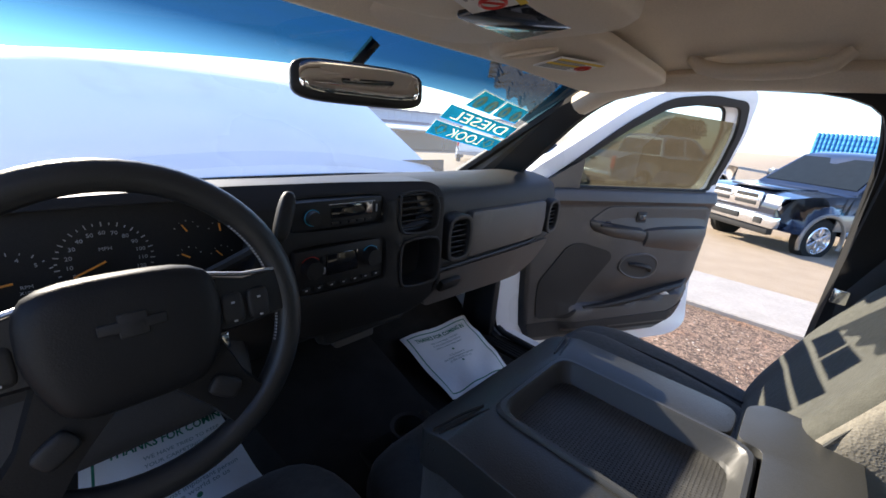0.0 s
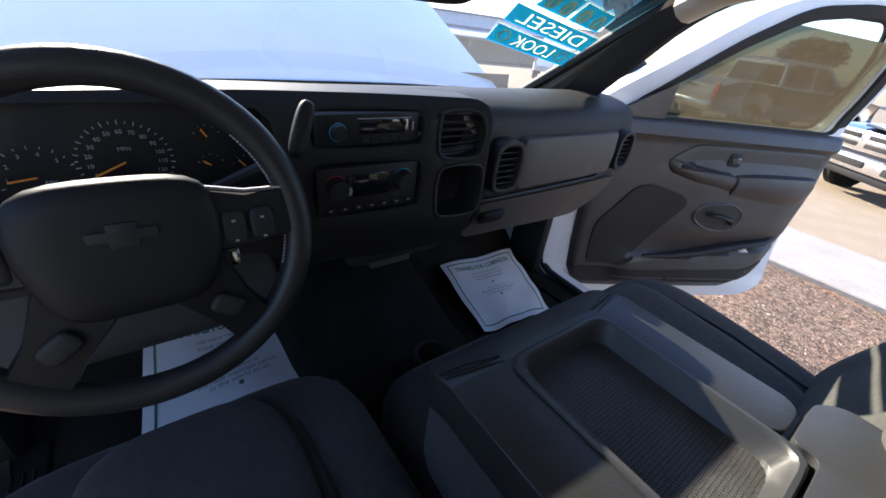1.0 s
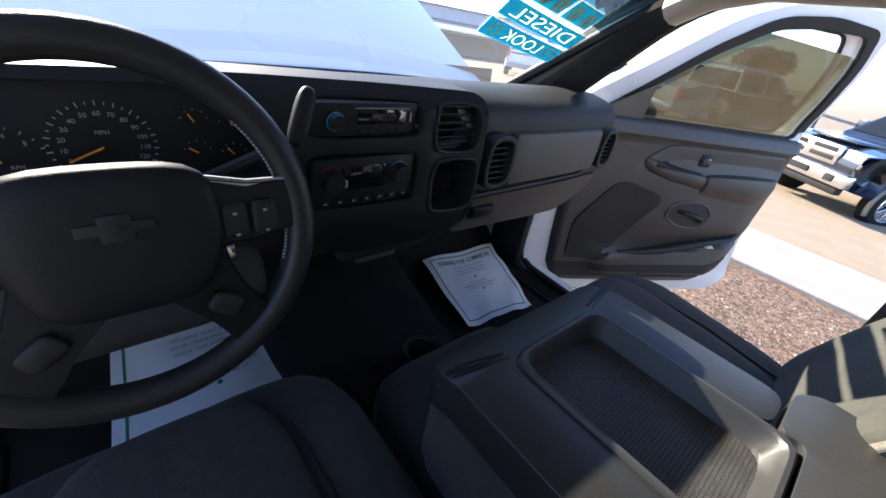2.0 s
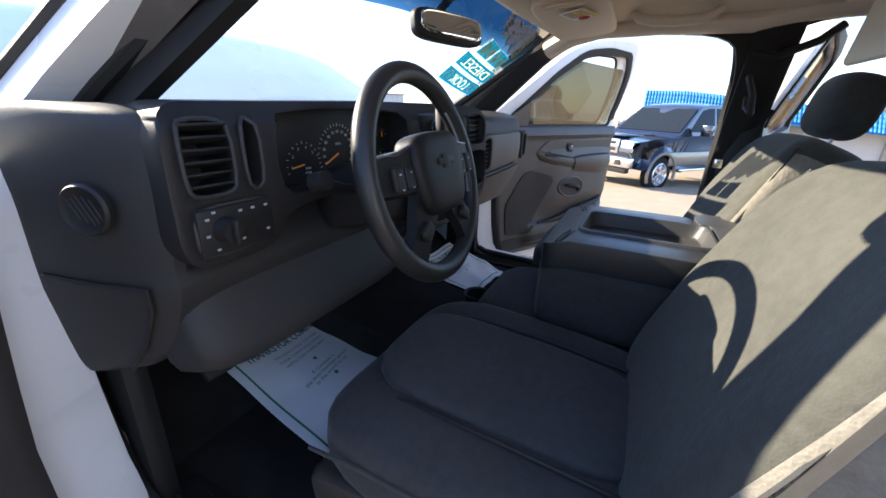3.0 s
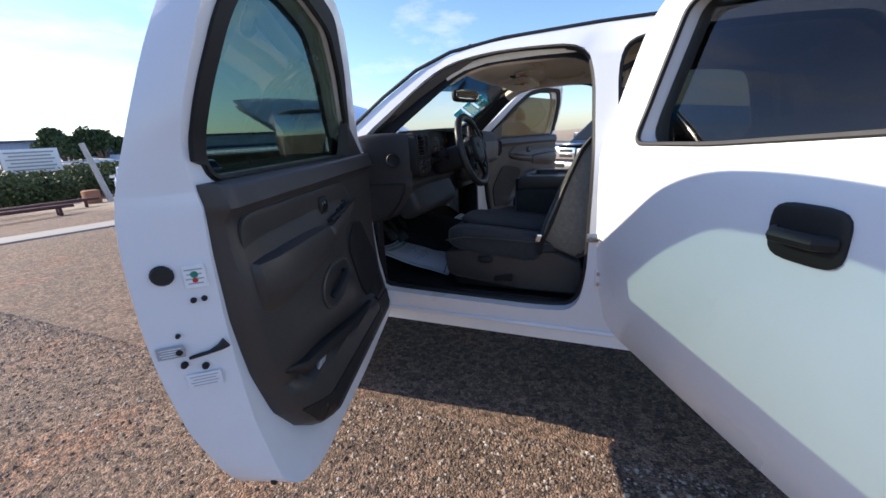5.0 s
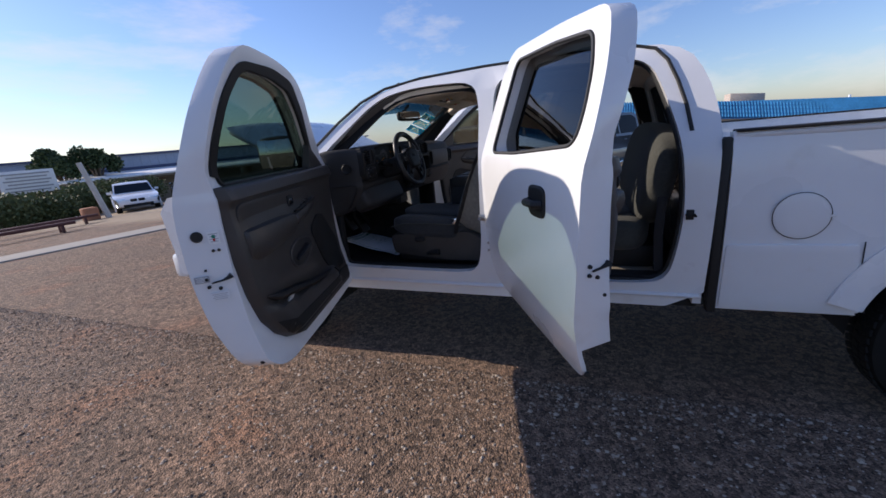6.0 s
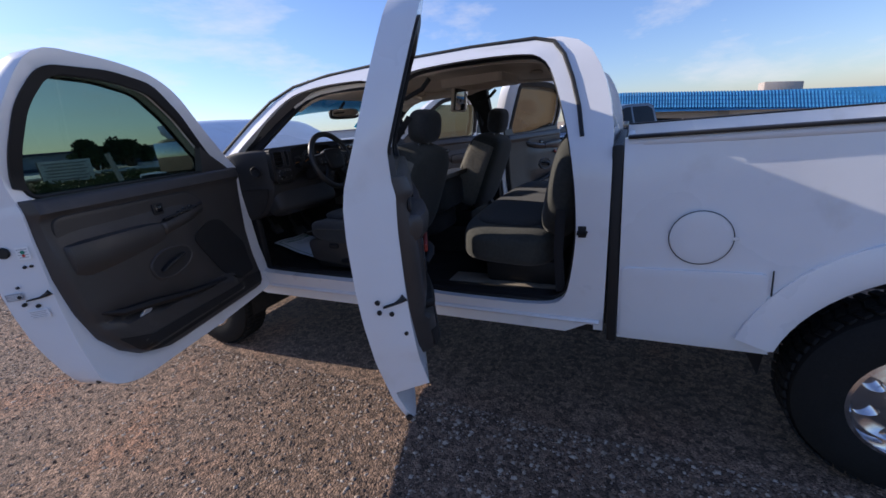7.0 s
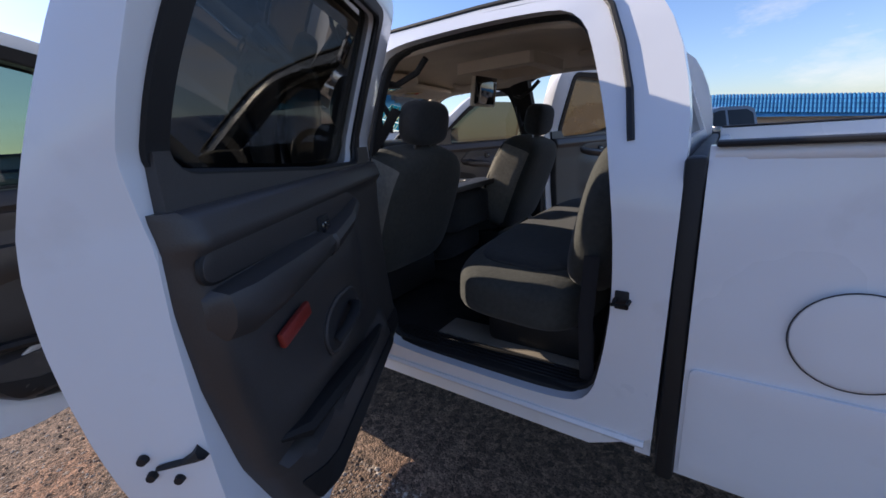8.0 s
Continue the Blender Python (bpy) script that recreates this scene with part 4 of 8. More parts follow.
for side in (-1, 1):
    cab_side = part("cab_side", dense_side(side), WHITE, truck, "white painted cab side with two door openings")
    for loop, nm in ((f_cut, "door_seal"), (r_open, "door_seal")):
        bm = bmesh.new()
        pts = [(side * (body_x(p.y) - 0.068), p.x, p.y) for p in loop]
        tube(bm, pts, 0.015, 8, True)
        part(nm, bm, RUBBER, cab_side, "black rubber door seal")
    # inner shell of the pillars, dark below and towards the roof
    bm = bmesh.new()
    sheet(bm, along([Vector(q) for q in ((0.1, 0.62), (0.1, 1.36), (-0.34, 1.70), (-0.55, 1.80), (-1.1, 1.83), (-1.9, 1.82), (-2.1, 1.72), (-2.2, 1.4), (-2.2, 0.62))], 0.06), [wider(f_open), wider(r_open)], 0.03, lambda u, v, w: (side * (body_x(v) - 0.08 - w), u, v))
    part("pillar_trim", bm, BLACK, truck, "dark grey moulded pillar trim")
    # fold in the rocker below the doors and the drip rail over them
    bm = bmesh.new()
    tube(bm, [(side * (body_x(p[1]) + 0.004), p[0], p[1]) for p in [(0.06, 1.475), (-0.14, 1.645), (-0.30, 1.757), (-0.46, 1.825), (-0.7, 1.862), (-1.1, 1.876), (-1.6, 1.872), (-1.92, 1.855), (-2.01, 1.825), (-2.06, 1.76), (-2.10, 1.66), (-2.135, 1.54), (-2.155, 1.42)]], 0.009, 6)
    part("drip_rail", bm, RUBBER, cab_side, "black roof drip moulding")
    bm = bmesh.new()
    tube(bm, [(side * 0.953, 0.1, 0.60), (side * 0.953, -1.1, 0.60), (side * 0.953, -2.24, 0.60)], 0.012, 6)
    part("rocker_fold", bm, WHITE, cab_side)
    # striker posts and their screws
    for y in (-1.135, -2.165):
        bm = bmesh.new()
        z = 1.03
        rbox(bm, (side * 0.975, y, z), (0.010, 0.05, 0.036) if y > -1.5 else (0.010, 0.034, 0.05), 0.004)
        tube(bm, [(side * 0.975, y + 0.015, z), (side * 1.01, y + 0.015, z), (side * 1.01, y - 0.018, z), (side * 0.975, y - 0.018, z)], 0.006, 6)
        part("door_striker", bm, STEEL if y > -1.5 else BLACK, cab_side, "steel door striker" if y > -1.5 else "black door striker")

# roof skin and headliner
def roof_point(u, v, drop):
    """u across -1..1, v along 0..1 (front to back)."""
    y = -0.50 - v * 1.58
    zedge = 1.835 + 0.03 * math.sin(min(1, v * 1.2) * math.pi) - (0.05 * max(0, v - 0.85) / 0.15)
    half = body_x(zedge) - 0.005
    z = zedge + 0.055 * (1 - abs(u) ** 2.4) - drop - (0.02 * max(0, 0.12 - v) / 0.12)
    return Vector((u * (half - drop * 0.4), y, z))


def roof_grid(drop, thick):
    bm = bmesh.new()
    nu, nv = 24, 24
    for t in (0, thick):
        vs = [[bm.verts.new(roof_point(-1 + 2 * i / nu, j / nv, drop + t)) for i in range(nu + 1)] for j in range(nv + 1)]
        for j in range(nv):
            for i in range(nu):
                bm.faces.new((vs[j][i], vs[j][i + 1], vs[j + 1][i + 1], vs[j + 1][i]))
    bmesh.ops.recalc_face_normals(bm, faces=bm.faces)
    return bm


part("roof", roof_grid(0.0, 0.02), WHITE, truck, "white painted cab roof")
part("headliner", roof_grid(0.05, 0.012), HEADLINER, truck, "beige fabric headliner")
for side in (-1, 1):
    bm = bmesh.new()
    tube(bm, [(side * (body_x(z) - 0.108), y, z) for y, z in ((-0.42, 1.715), (-0.50, 1.755), (-0.62, 1.782), (-0.85, 1.788), (-1.10, 1.785), (-1.25, 1.812), (-1.5, 1.822), (-1.8, 1.81), (-2.0, 1.77))], 0.042, 10, squash=0.8)
    part("roof_rail_trim", bm, HEADLINER, truck, "beige padded roof rail")

bm = bmesh.new()
rings = []
for k in range(25):
    q = -1 + k / 12
    yf, zf, zb = -0.395 - 0.075 * q * q, 1.770 - 0.012 * q * q, 1.803 - 0.052 * abs(q) ** 2.4
    rings.append([(q * 0.655, yf + 0.006, zf + 0.006), (q * 0.655, yf, zf), (q * 0.655, yf - 0.03, zf - 0.004), (q * 0.66, -0.56, zb - 0.006), (q * 0.66, -0.56, zb + 0.008), (q * 0.655, yf - 0.02, zf + 0.014)])
loft(bm, rings)
part("windshield_header", bm, HEADLINER, truck, "beige padded header over the windshield")
# wide black inner trim of the passenger pillar, between the two door openings
bm = bmesh.new()
loft(bm, [[(body_x(z) - a, y, z) for a, y in ((0.085, -1.105), (0.125, -1.115), (0.14, -1.15), (0.14, -1.21), (0.125, -1.243), (0.085, -1.25))] for z in (0.72, 0.95, 1.20, 1.36, 1.45, 1.58, 1.70, 1.79)])
part("pillar_cover", bm, BLACK, truck, "black plastic centre pillar cover")

# cab back wall with its window
bm = bmesh.new()
sheet(bm, along([Vector(q) for q in ((-0.93, 0.55), (0.93, 0.55), (0.94, 1.36), (0.72, 1.74), (0.6, 1.80), (-0.6, 1.80), (-0.72, 1.74), (-0.94, 1.36))], 0.1), [along([Vector(q) for q in ((-0.72, 1.40), (0.72, 1.40), (0.58, 1.70), (-0.58, 1.70))], 0.1)], 0.04, lambda u, v, w: (u, -2.255 + w + max(0, v - 1.36) * 0.33, v))
part("cab_back", bm, WHITE, truck, "white cab rear panel")
bm = bmesh.new()
sheet(bm, [Vector(q) for q in ((-0.72, 1.40), (0.72, 1.40), (0.58, 1.70), (-0.58, 1.70))], [], 0.005, lambda u, v, w: (u, -2.235 + w + max(0, v - 1.36) * 0.33, v))
part("rear_window", bm, REARGLASS, truck, "dark tinted rear window")

# floor, tunnel, toe board
bm = bmesh.new()
sheet(bm, [Vector(q) for q in ((-0.88, 0.02), (0.88, 0.02), (0.88, -2.22), (-0.88, -2.22))], [], 0.06, lambda u, v, w: (u, v, 0.60 + w))
part("cab_floor", bm, CARPET, truck, "black carpeted cab floor")
bm = bmesh.new()
sec = lambda y, h, w: [(-w, y, 0.655), (-w * 0.85, y, 0.655 + h * 0.7), (-w * 0.5, y, 0.655 + h), (w * 0.5, y, 0.655 + h), (w * 0.85, y, 0.655 + h * 0.7), (w, y, 0.655)]
loft(bm, [sec(0.30, 0.30, 0.34), sec(0.05, 0.22, 0.30), sec(-0.25, 0.16, 0.26), sec(-0.8, 0.10, 0.24), sec(-2.0, 0.08, 0.24)])
part("tunnel", bm, CARPET, truck, "black carpeted transmission tunnel")
bm = bmesh.new()
for a, b in (((0.02, 0.63), (0.30, 0.80)), ((0.30, 0.80), (0.36, 1.42))):
    loft(bm, [[(x, a[0], a[1] + t), (x, b[0], b[1] + t), (x, b[0] + 0.03, b[1] - 0.03 + t), (x, a[0] + 0.03, a[1] - 0.03 + t)] for x, t in ((-0.9, 0.03), (0.9, 0.03))])
part("firewall", bm, CARPET, truck, "black carpeted toe board")
for side in (-1, 1):
    for y0, y1 in ((-0.05, -1.10), (-1.26, -2.10)):
        bm = bmesh.new()
        rbox(bm, (side * 0.855, (y0 + y1) / 2, 0.662), (0.13, y0 - y1, 0.03), 0.01)
        plate = part("sill_plate", bm, BLACK, truck, "ribbed black door sill plate")
        for k in range(5):
            bm = bmesh.new()
            rbox(bm, (side * (0.81 + 0.018 * k), (y0 + y1) / 2, 0.678), (0.006, (y0 - y1) * 0.86, 0.006), 0.002, None, 1)
            part("rib", bm, BLACK, plate)
    bm = bmesh.new()
    rbox(bm, (side * 0.72, -1.74, 0.672), (0.14, 0.62, 0.012), 0.004)
    part("rear_floor_mat", bm, TANCARPET, truck, "dusty tan carpet strip by the rear sill")
    bm = bmesh.new()
    rbox(bm, (side * 0.86, -0.02, 0.86), (0.05, 0.14, 0.42), 0.02)
    part("kick_panel", bm, BLACK, truck, "dark plastic kick panel")
# chassis underneath
bm = bmesh.new()
rbox(bm, (0, -1.2, 0.535), (1.75, 2.1, 0.06), 0.01)
for side in (-1, 1):
    rbox(bm, (side * 0.42, -1.6, 0.42), (0.09, 5.2, 0.16), 0.01)
cyl(bm, (-0.8, -3.34, 0.42), (0.8, -3.34, 0.42), 0.06)
cyl(bm, (-0.8, 0.62, 0.42), (0.8, 0.62, 0.42), 0.06)
part("chassis", bm, DARK, truck, "dark ladder chassis")

# windshield with a blue shade band
def shield(s, t, off=0.0):
    """s across -1..1, t up 0..1."""
    half = 0.80 - 0.14 * t
    y = (0.30 - 0.78 * t) - 0.10 * abs(s) ** 2 * (1 - 0.3 * t)
    return Vector((s * half, y, 1.395 + 0.445 * t + off))


def glass_patch(t0, t1, off=0.0):
    bm = bmesh.new()
    nu, nv = 20, 8
    edge = lambda t, s: 0.71 - 0.15 * s * s if t == 0.80 else t
    vs = [[bm.verts.new(shield(-1 + 2 * i / nu, edge(t0, -1 + 2 * i / nu) * (1 - j / nv) + edge(t1, -1 + 2 * i / nu) * j / nv, off)) for i in range(nu + 1)] for j in range(nv + 1)]
    for j in range(nv):
        for i in range(nu):
            bm.faces.new((vs[j][i], vs[j][i + 1], vs[j + 1][i + 1], vs[j + 1][i]))
    return bm


windshield = part("windshield", glass_patch(0, 0.80), WINDSHIELD, truck, "clear windshield with advertising stickers")
windshield.visible_shadow = False
shade_band = part("shade_band", glass_patch(0.80, 1.0), BAND, windshield, "blue tinted shade band")
shade_band.visible_shadow = False
bm = bmesh.new()
border = [shield(s / 10, 0) for s in range(-10, 11)] + [shield(1, t / 8) for t in range(1, 9)] + [shield(s / 10, 1) for s in range(9, -11, -1)] + [shield(-1, t / 8) for t in range(7, 0, -1)]
tube(bm, border, 0.02, 6, True)
part("windshield_seal", bm, RUBBER, windshield, "black windshield surround")
for side in (-1, 1):
    bm = bmesh.new()
    loft(bm, [[(side * (x - 0.045), y - 0.01, z + 0.01), (side * x, y - 0.03, z - 0.01), (side * (x + 0.03), y - 0.07, z - 0.035), (side * (x - 0.01), y - 0.10, z - 0.045), (side * (x - 0.05), y - 0.07, z - 0.02)] for x, y, z in ((0.84, 0.15, 1.43), (0.80, -0.03, 1.555), (0.755, -0.20, 1.675), (0.71, -0.36, 1.775), (0.66, -0.5, 1.835))])
    part("a_pillar_trim", bm, TRIM, truck, "warm grey windshield pillar trim")

# hood, propped up
def hood_point(s, t, drop=0.0):
    half = 0.80 - 0.03 * t - 0.10 * max(0, t - 0.8) / 0.2
    base = Vector((0, 0.27, 1.385)).lerp(Vector((0, 1.02, 1.775)), t)
    crown = 0.035 * (1 - abs(s) ** 3) - 0.05 * max(0, t - 0.85) / 0.15
    return Vector((s * half, base.y - crown * 0.38 - drop * 0.38 + (0.06 * abs(s) ** 3 * (-1 if t > 0.9 else 0.3)), base.z + crown - drop))


bm = bmesh.new()
for d in (0.0, 0.035):
    vs = [[bm.verts.new(hood_point(-1 + i / 24, j / 14, d)) for i in range(49)] for j in range(15)]
    for j in range(14):
        for i in range(48):
            bm.faces.new((vs[j][i], vs[j][i + 1], vs[j + 1][i + 1], vs[j + 1][i]))
bmesh.ops.recalc_face_normals(bm, faces=bm.faces)
hood = part("hood", bm, WHITE, truck, "raised white engine hood")
for side in (-1, 1):
    bm = bmesh.new()
    tube(bm, [(side * 0.7, 0.40, 1.26), (side * 0.68, 0.62, 1.47)], 0.012, 8)
    part("hood_strut", bm, STEEL, hood)
# cowl and engine bay
bm = bmesh.new()
rbox(bm, (0, 0.33, 1.345), (1.7, 0.16, 0.06), 0.02)
part("cowl", bm, BLACK, truck, "black wiper cowl")
for x0, x1 in ((-0.6, 0.0), (0.1, 0.68)):
    bm = bmesh.new()
    tube(bm, [(x0, 0.36, 1.385), (x0 + 0.05, 0.34, 1.40), (x1, 0.315, 1.41)], 0.008, 6)
    part("wiper", bm, BLACK, truck, "black wiper arm")
bm = bmesh.new()
rbox(bm, (0, 0.95, 0.98), (1.3, 1.0, 0.5), 0.05)
part("engine_bay", bm, DARK, truck, "dark engine bay")
bm = bmesh.new()
rbox(bm, (0, 1.55, 0.95), (1.75, 0.14, 0.5), 0.05)
rbox(bm, (0, 1.66, 0.62), (1.85, 0.16, 0.22), 0.04)
part("front_end", bm, WHITE, truck, "white grille surround and bumper")

# fenders with wheel arches
def arch(cy, cz, r, a0, a1, n=14):
    return [Vector((cy + r * math.cos(radians(a0 + (a1 - a0) * k / n)), cz + r * math.sin(radians(a0 + (a1 - a0) * k / n)))) for k in range(n + 1)]


for side in (-1, 1):
    bm = bmesh.new()
    line = [Vector(q) for q in ((0.135, 0.53),)] + arch(0.62, 0.42, 0.46, 165, 15) + [Vector(q) for q in ((1.10, 0.53), (1.6, 0.56), (1.62, 1.1), (1.5, 1.22), (0.9, 1.30), (0.3, 1.35), (0.135, 1.37))]
    sheet(bm, line, [], 0.05, lambda u, v, w: (side * (body_x(v) - w), u, v))
    part("fender", bm, WHITE, truck, "white front fender")
    bm = bmesh.new()
    loft(bm, [[(side * x, p.x, p.y) for p in arch(0.62, 0.42, 0.47, 195, -15)] for x in (0.90, 0.45)], closed=False)
    part("wheel_well", bm, DARK, truck, "black wheel well")

# bed
for side in (-1, 1):
    bm = bmesh.new()
    line = [Vector(q) for q in ((-2.315, 0.535), (-2.315, 0.9), (-2.315, 1.40), (-2.9, 1.40), (-4.4, 1.40), (-4.42, 0.9), (-4.40, 0.60))] + [Vector((-3.33 - 0.5 * math.cos(radians(a)), 0.44 + 0.5 * math.sin(radians(a)))) for a in range(14, 167, 8)] + [Vector((-2.86, 0.54))]
    sheet(bm, along(line, 0.08), [], 0.05, lambda u, v, w: (side * (body_x(v) - 0.002 - w), u, v))
    bed = part("bed_side", bm, WHITE, truck, "white pickup bed side")
    # flared lip over the rear wheel
    bm = bmesh.new()
    rings = []
    for a in range(14, 167, 6):
        c, s = -math.cos(radians(a)), math.sin(radians(a))
        rings.append([(side * (body_x(0.9) + dx), -3.33 + (0.5 + dr) * c, 0.44 + (0.5 + dr) * s) for dx, dr in ((-0.03, -0.015), (0.008, -0.012), (0.016, 0.006), (0.017, 0.035), (0.012, 0.075), (0.003, 0.115), (-0.03, 0.115))])
    loft(bm, rings)
    part("wheel_flare", bm, WHITE, bed, "flared white wheel arch lip")
    bm = bmesh.new()
    loft(bm, [[(side * x, -3.33 - r * math.cos(radians(a)), 0.44 + r * math.sin(radians(a))) for a in range(0, 181, 12)] for x, r in ((0.94, 0.495), (0.5, 0.495))], closed=False)
    part("wheel_well", bm, DARK, bed, "black wheel well")
    # body line, fuel door, rail cap
    bm = bmesh.new()
    low = along(fillet([(-2.325, 0.548), (-2.325, 0.882), (-2.81, 0.886), (-2.82, 0.74), (-2.87, 0.56), (-2.83, 0.548)], 0.02), 0.05)
    sheet(bm, low, [], 0.012, lambda u, v, w: (side * (body_x(v) + 0.006 - w), u, v), [0.6, 0.66, 0.72, 0.78, 0.84])
    rim = [e for e in bm.edges if len(e.link_faces) == 2 and e.calc_face_angle(0) > 1.0]
    bmesh.ops.bevel(bm, geom=rim, offset=0.005, segments=2, profile=0.5, affect="EDGES", clamp_overlap=True)
    part("lower_bed_panel", bm, WHITE, bed, "raised white lower bed panel")
    bm = bmesh.new()
    tube(bm, [(side * (body_x(z) + 0.001), y, z) for y, z in ((-2.825, 0.90), (-2.835, 0.74), (-2.875, 0.62), (-2.885, 0.555))], 0.0028, 5)
    part("panel_seam", bm, DASH, bed, "dark panel seam")
    bm = bmesh.new()
    tube(bm, [(side * 0.918, -2.325, 1.382), (side * 0.918, -3.3, 1.382), (side * 0.918, -4.4, 1.382)], 0.022, 12)
    part("bed_rail", bm, WHITE, bed, "rounded white bed rail")
    bm = bmesh.new()
    rbox(bm, (side * 0.915, -3.365, 1.404), (0.08, 2.08, 0.012), 0.005)
    part("rail_cap", bm, BLACK, bed, "black plastic bed rail cap")
    if side < 0:
        bm = bmesh.new()
        tube(bm, [(-0.977, -2.59 + 0.105 * math.cos(a * math.tau / 40), 1.018 + 0.105 * math.sin(a * math.tau / 40)) for a in range(40)], 0.0016, 6, True)
        part("fuel_door_gap", bm, DASH, bed, "round shut line of the fuel door")
        bm = bmesh.new()
        lathe(bm, [(0.0, 0), (0.1015, 0), (0.1015, 0.0015), (0.1, 0.002), (0.05, 0.002), (0.0, 0.002)], frame_at((-0.9735, -2.59, 1.018), (0, -1, 0), (0, 0, 1)))
        rbox(bm, (-0.976, -2.70, 1.018), (0.006, 0.02, 0.012), 0.002)
        part("fuel_door", bm, WHITE, bed, "round white fuel door")
bm = bmesh.new()
rbox(bm, (0, -2.34, 0.98), (1.86, 0.05, 0.76), 0.01)
rbox(bm, (0, -3.37, 0.74), (0.96, 2.04, 0.06), 0.01)
for side in (-1, 1):
    rbox(bm, (side * 0.68, -2.56, 0.74), (0.44, 0.42, 0.06), 0.01)
    rbox(bm, (side * 0.68, -4.12, 0.74), (0.44, 0.52, 0.06), 0.01)
    rbox(bm, (side * 0.68, -3.34, 1.0), (0.44, 1.12, 0.04), 0.015)
rbox(bm, (0, -4.40, 0.98), (1.88, 0.06, 0.76), 0.02)
part("bed_tub", bm, WHITE, truck, "white bed bulkhead, floor and tailgate")
# added black block that gives the cab-to-bed gap its shade
bm = bmesh.new()
rbox(bm, (0, -2.288, 0.97), (1.90, 0.045, 0.80), 0.012)
for side in (-1, 1):
    rbox(bm, (side * 0.935, -2.292, 0.95), (0.06, 0.042, 0.86), 0.01)
part("cab_gap_filler", bm, RUBBER, truck, "black block standing in for shade between cab and bed")


# wheels
def make_wheel(cx, cy, cz, side, r=0.388):
    m = frame_at((cx, cy, cz), (0, 1, 0), (0, 0, 1)) if side > 0 else frame_at((cx, cy, cz), (0, -1, 0), (0, 0, 1))
    bm = bmesh.new()
    rim = 0.215
    lathe(bm, [(rim, -0.12), (rim + 0.03, -0.125), (r - 0.05, -0.12), (r - 0.012, -0.095), (r, -0.05), (r, 0.05), (r - 0.012, 0.095), (r - 0.05, 0.12), (rim + 0.03, 0.125), (rim, 0.115), (rim - 0.01, 0.05), (rim - 0.01, -0.1)], m, 56)
    wheel = part("wheel", bm, TYRE, truck, "worn black all-terrain tyre on a polished alloy rim")
    bm = bmesh.new()
    for k in range(56):
        a = k * math.tau / 56
        for off, tw in ((-0.06, 0.3), (0.0, -0.3), (0.06, 0.3)):
            p = m @ Vector(((r + 0.002) * math.cos(a), (r + 0.002) * math.sin(a), off))
            q = m.to_3x3().to_4x4() @ Matrix.Rotation(a, 4, "Z") @ Matrix.Rotation(tw, 4, "X")
            rbox(bm, p, (0.012, 0.032, 0.05), 0.003, q, 1)
    part("tread", bm, TYRE, wheel, "blocky tyre tread")
    bm = bmesh.new()
    hole_n = 8
    outer = [Vector((0.205 * math.cos(k * math.tau / 64), 0.205 * math.sin(k * math.tau / 64))) for k in range(64)]
    holes = []
    for h in range(hole_n):
        a = (h + 0.5) * math.tau / hole_n
        holes.append([Vector((0.152 * math.cos(a) + 0.036 * math.cos(t) * math.cos(a) - 0.026 * math.sin(t) * math.sin(a), 0.152 * math.sin(a) + 0.036 * math.cos(t) * math.sin(a) + 0.026 * math.sin(t) * math.cos(a))) for t in [k * math.tau / 14 for k in range(14)]])
    dish = lambda u, v: 0.085 - 0.035 * max(0, (math.hypot(u, v) - 0.11)) / 0.1
    sheet(bm, outer, holes, 0.03, lambda u, v, w: m @ Vector((u, v, dish(u, v) - w)))
    lathe(bm, [(0.20, -0.05), (0.218, -0.06), (0.218, 0.10), (0.225, 0.118), (0.212, 0.122), (0.20, 0.10), (0.196, 0.05)], m, 56)
    lathe(bm, [(0.0, 0.06), (0.06, 0.06), (0.062, 0.10), (0.05, 0.125), (0.0, 0.13)], m, 28)
    for k in range(8):
        a = k * math.tau / 8
        cyl(bm, m @ Vector((0.085 * math.cos(a), 0.085 * math.sin(a), 0.07)), m @ Vector((0.085 * math.cos(a), 0.085 * math.sin(a), 0.115)), 0.012, 0.010, 8)
    part("rim", bm, CHROME, wheel, "polished eight-hole alloy rim")
    bm = bmesh.new()
    lathe(bm, [(0.0, -0.04), (0.195, -0.04), (0.195, 0.0), (0.0, 0.0)], m, 32)
    part("brake_disc", bm, DARK, wheel)


for side in (-1, 1):
    make_wheel(side * 0.83, -3.33, 0.392, side)
    make_wheel(side * 0.82, 0.60, 0.392, side)


# ---------------------------------------------------------------- doors
# outlines in metres behind the hinge and above the ground
FRONT_DOOR = dict(hinge=(0.935, 0.02), inner=1.22,
                  outline=[(0.0, 0.72), (0.06, 0.60), (0.6, 0.585), (1.10, 0.59), (1.215, 0.64), (1.27, 0.86), (1.292, 1.08), (1.290, 1.30), (1.272, 1.47), (1.228, 1.68), (1.13, 1.888), (0.85, 1.878), (0.66, 1.85), (0.50, 1.785), (0.30, 1.62), (0.08, 1.45), (0.0, 1.36)],
                  window=[(0.17, 1.395), (0.6, 1.395), (1.185, 1.395), (1.185, 1.54), (1.15, 1.70), (1.075, 1.812), (0.85, 1.808), (0.66, 1.775), (0.50, 1.67), (0.33, 1.525)],
                  front=[(0.64, 0.24), (0.66, 0.15), (0.72, 0.12), (1.0, 0.11), (1.39, 0.07)], rear=[(0.64, 0.80), (0.655, 0.95), (0.68, 1.04), (0.74, 1.11), (0.82, 1.16), (0.95, 1.195), (1.1, 1.213), (1.39, 1.22)])
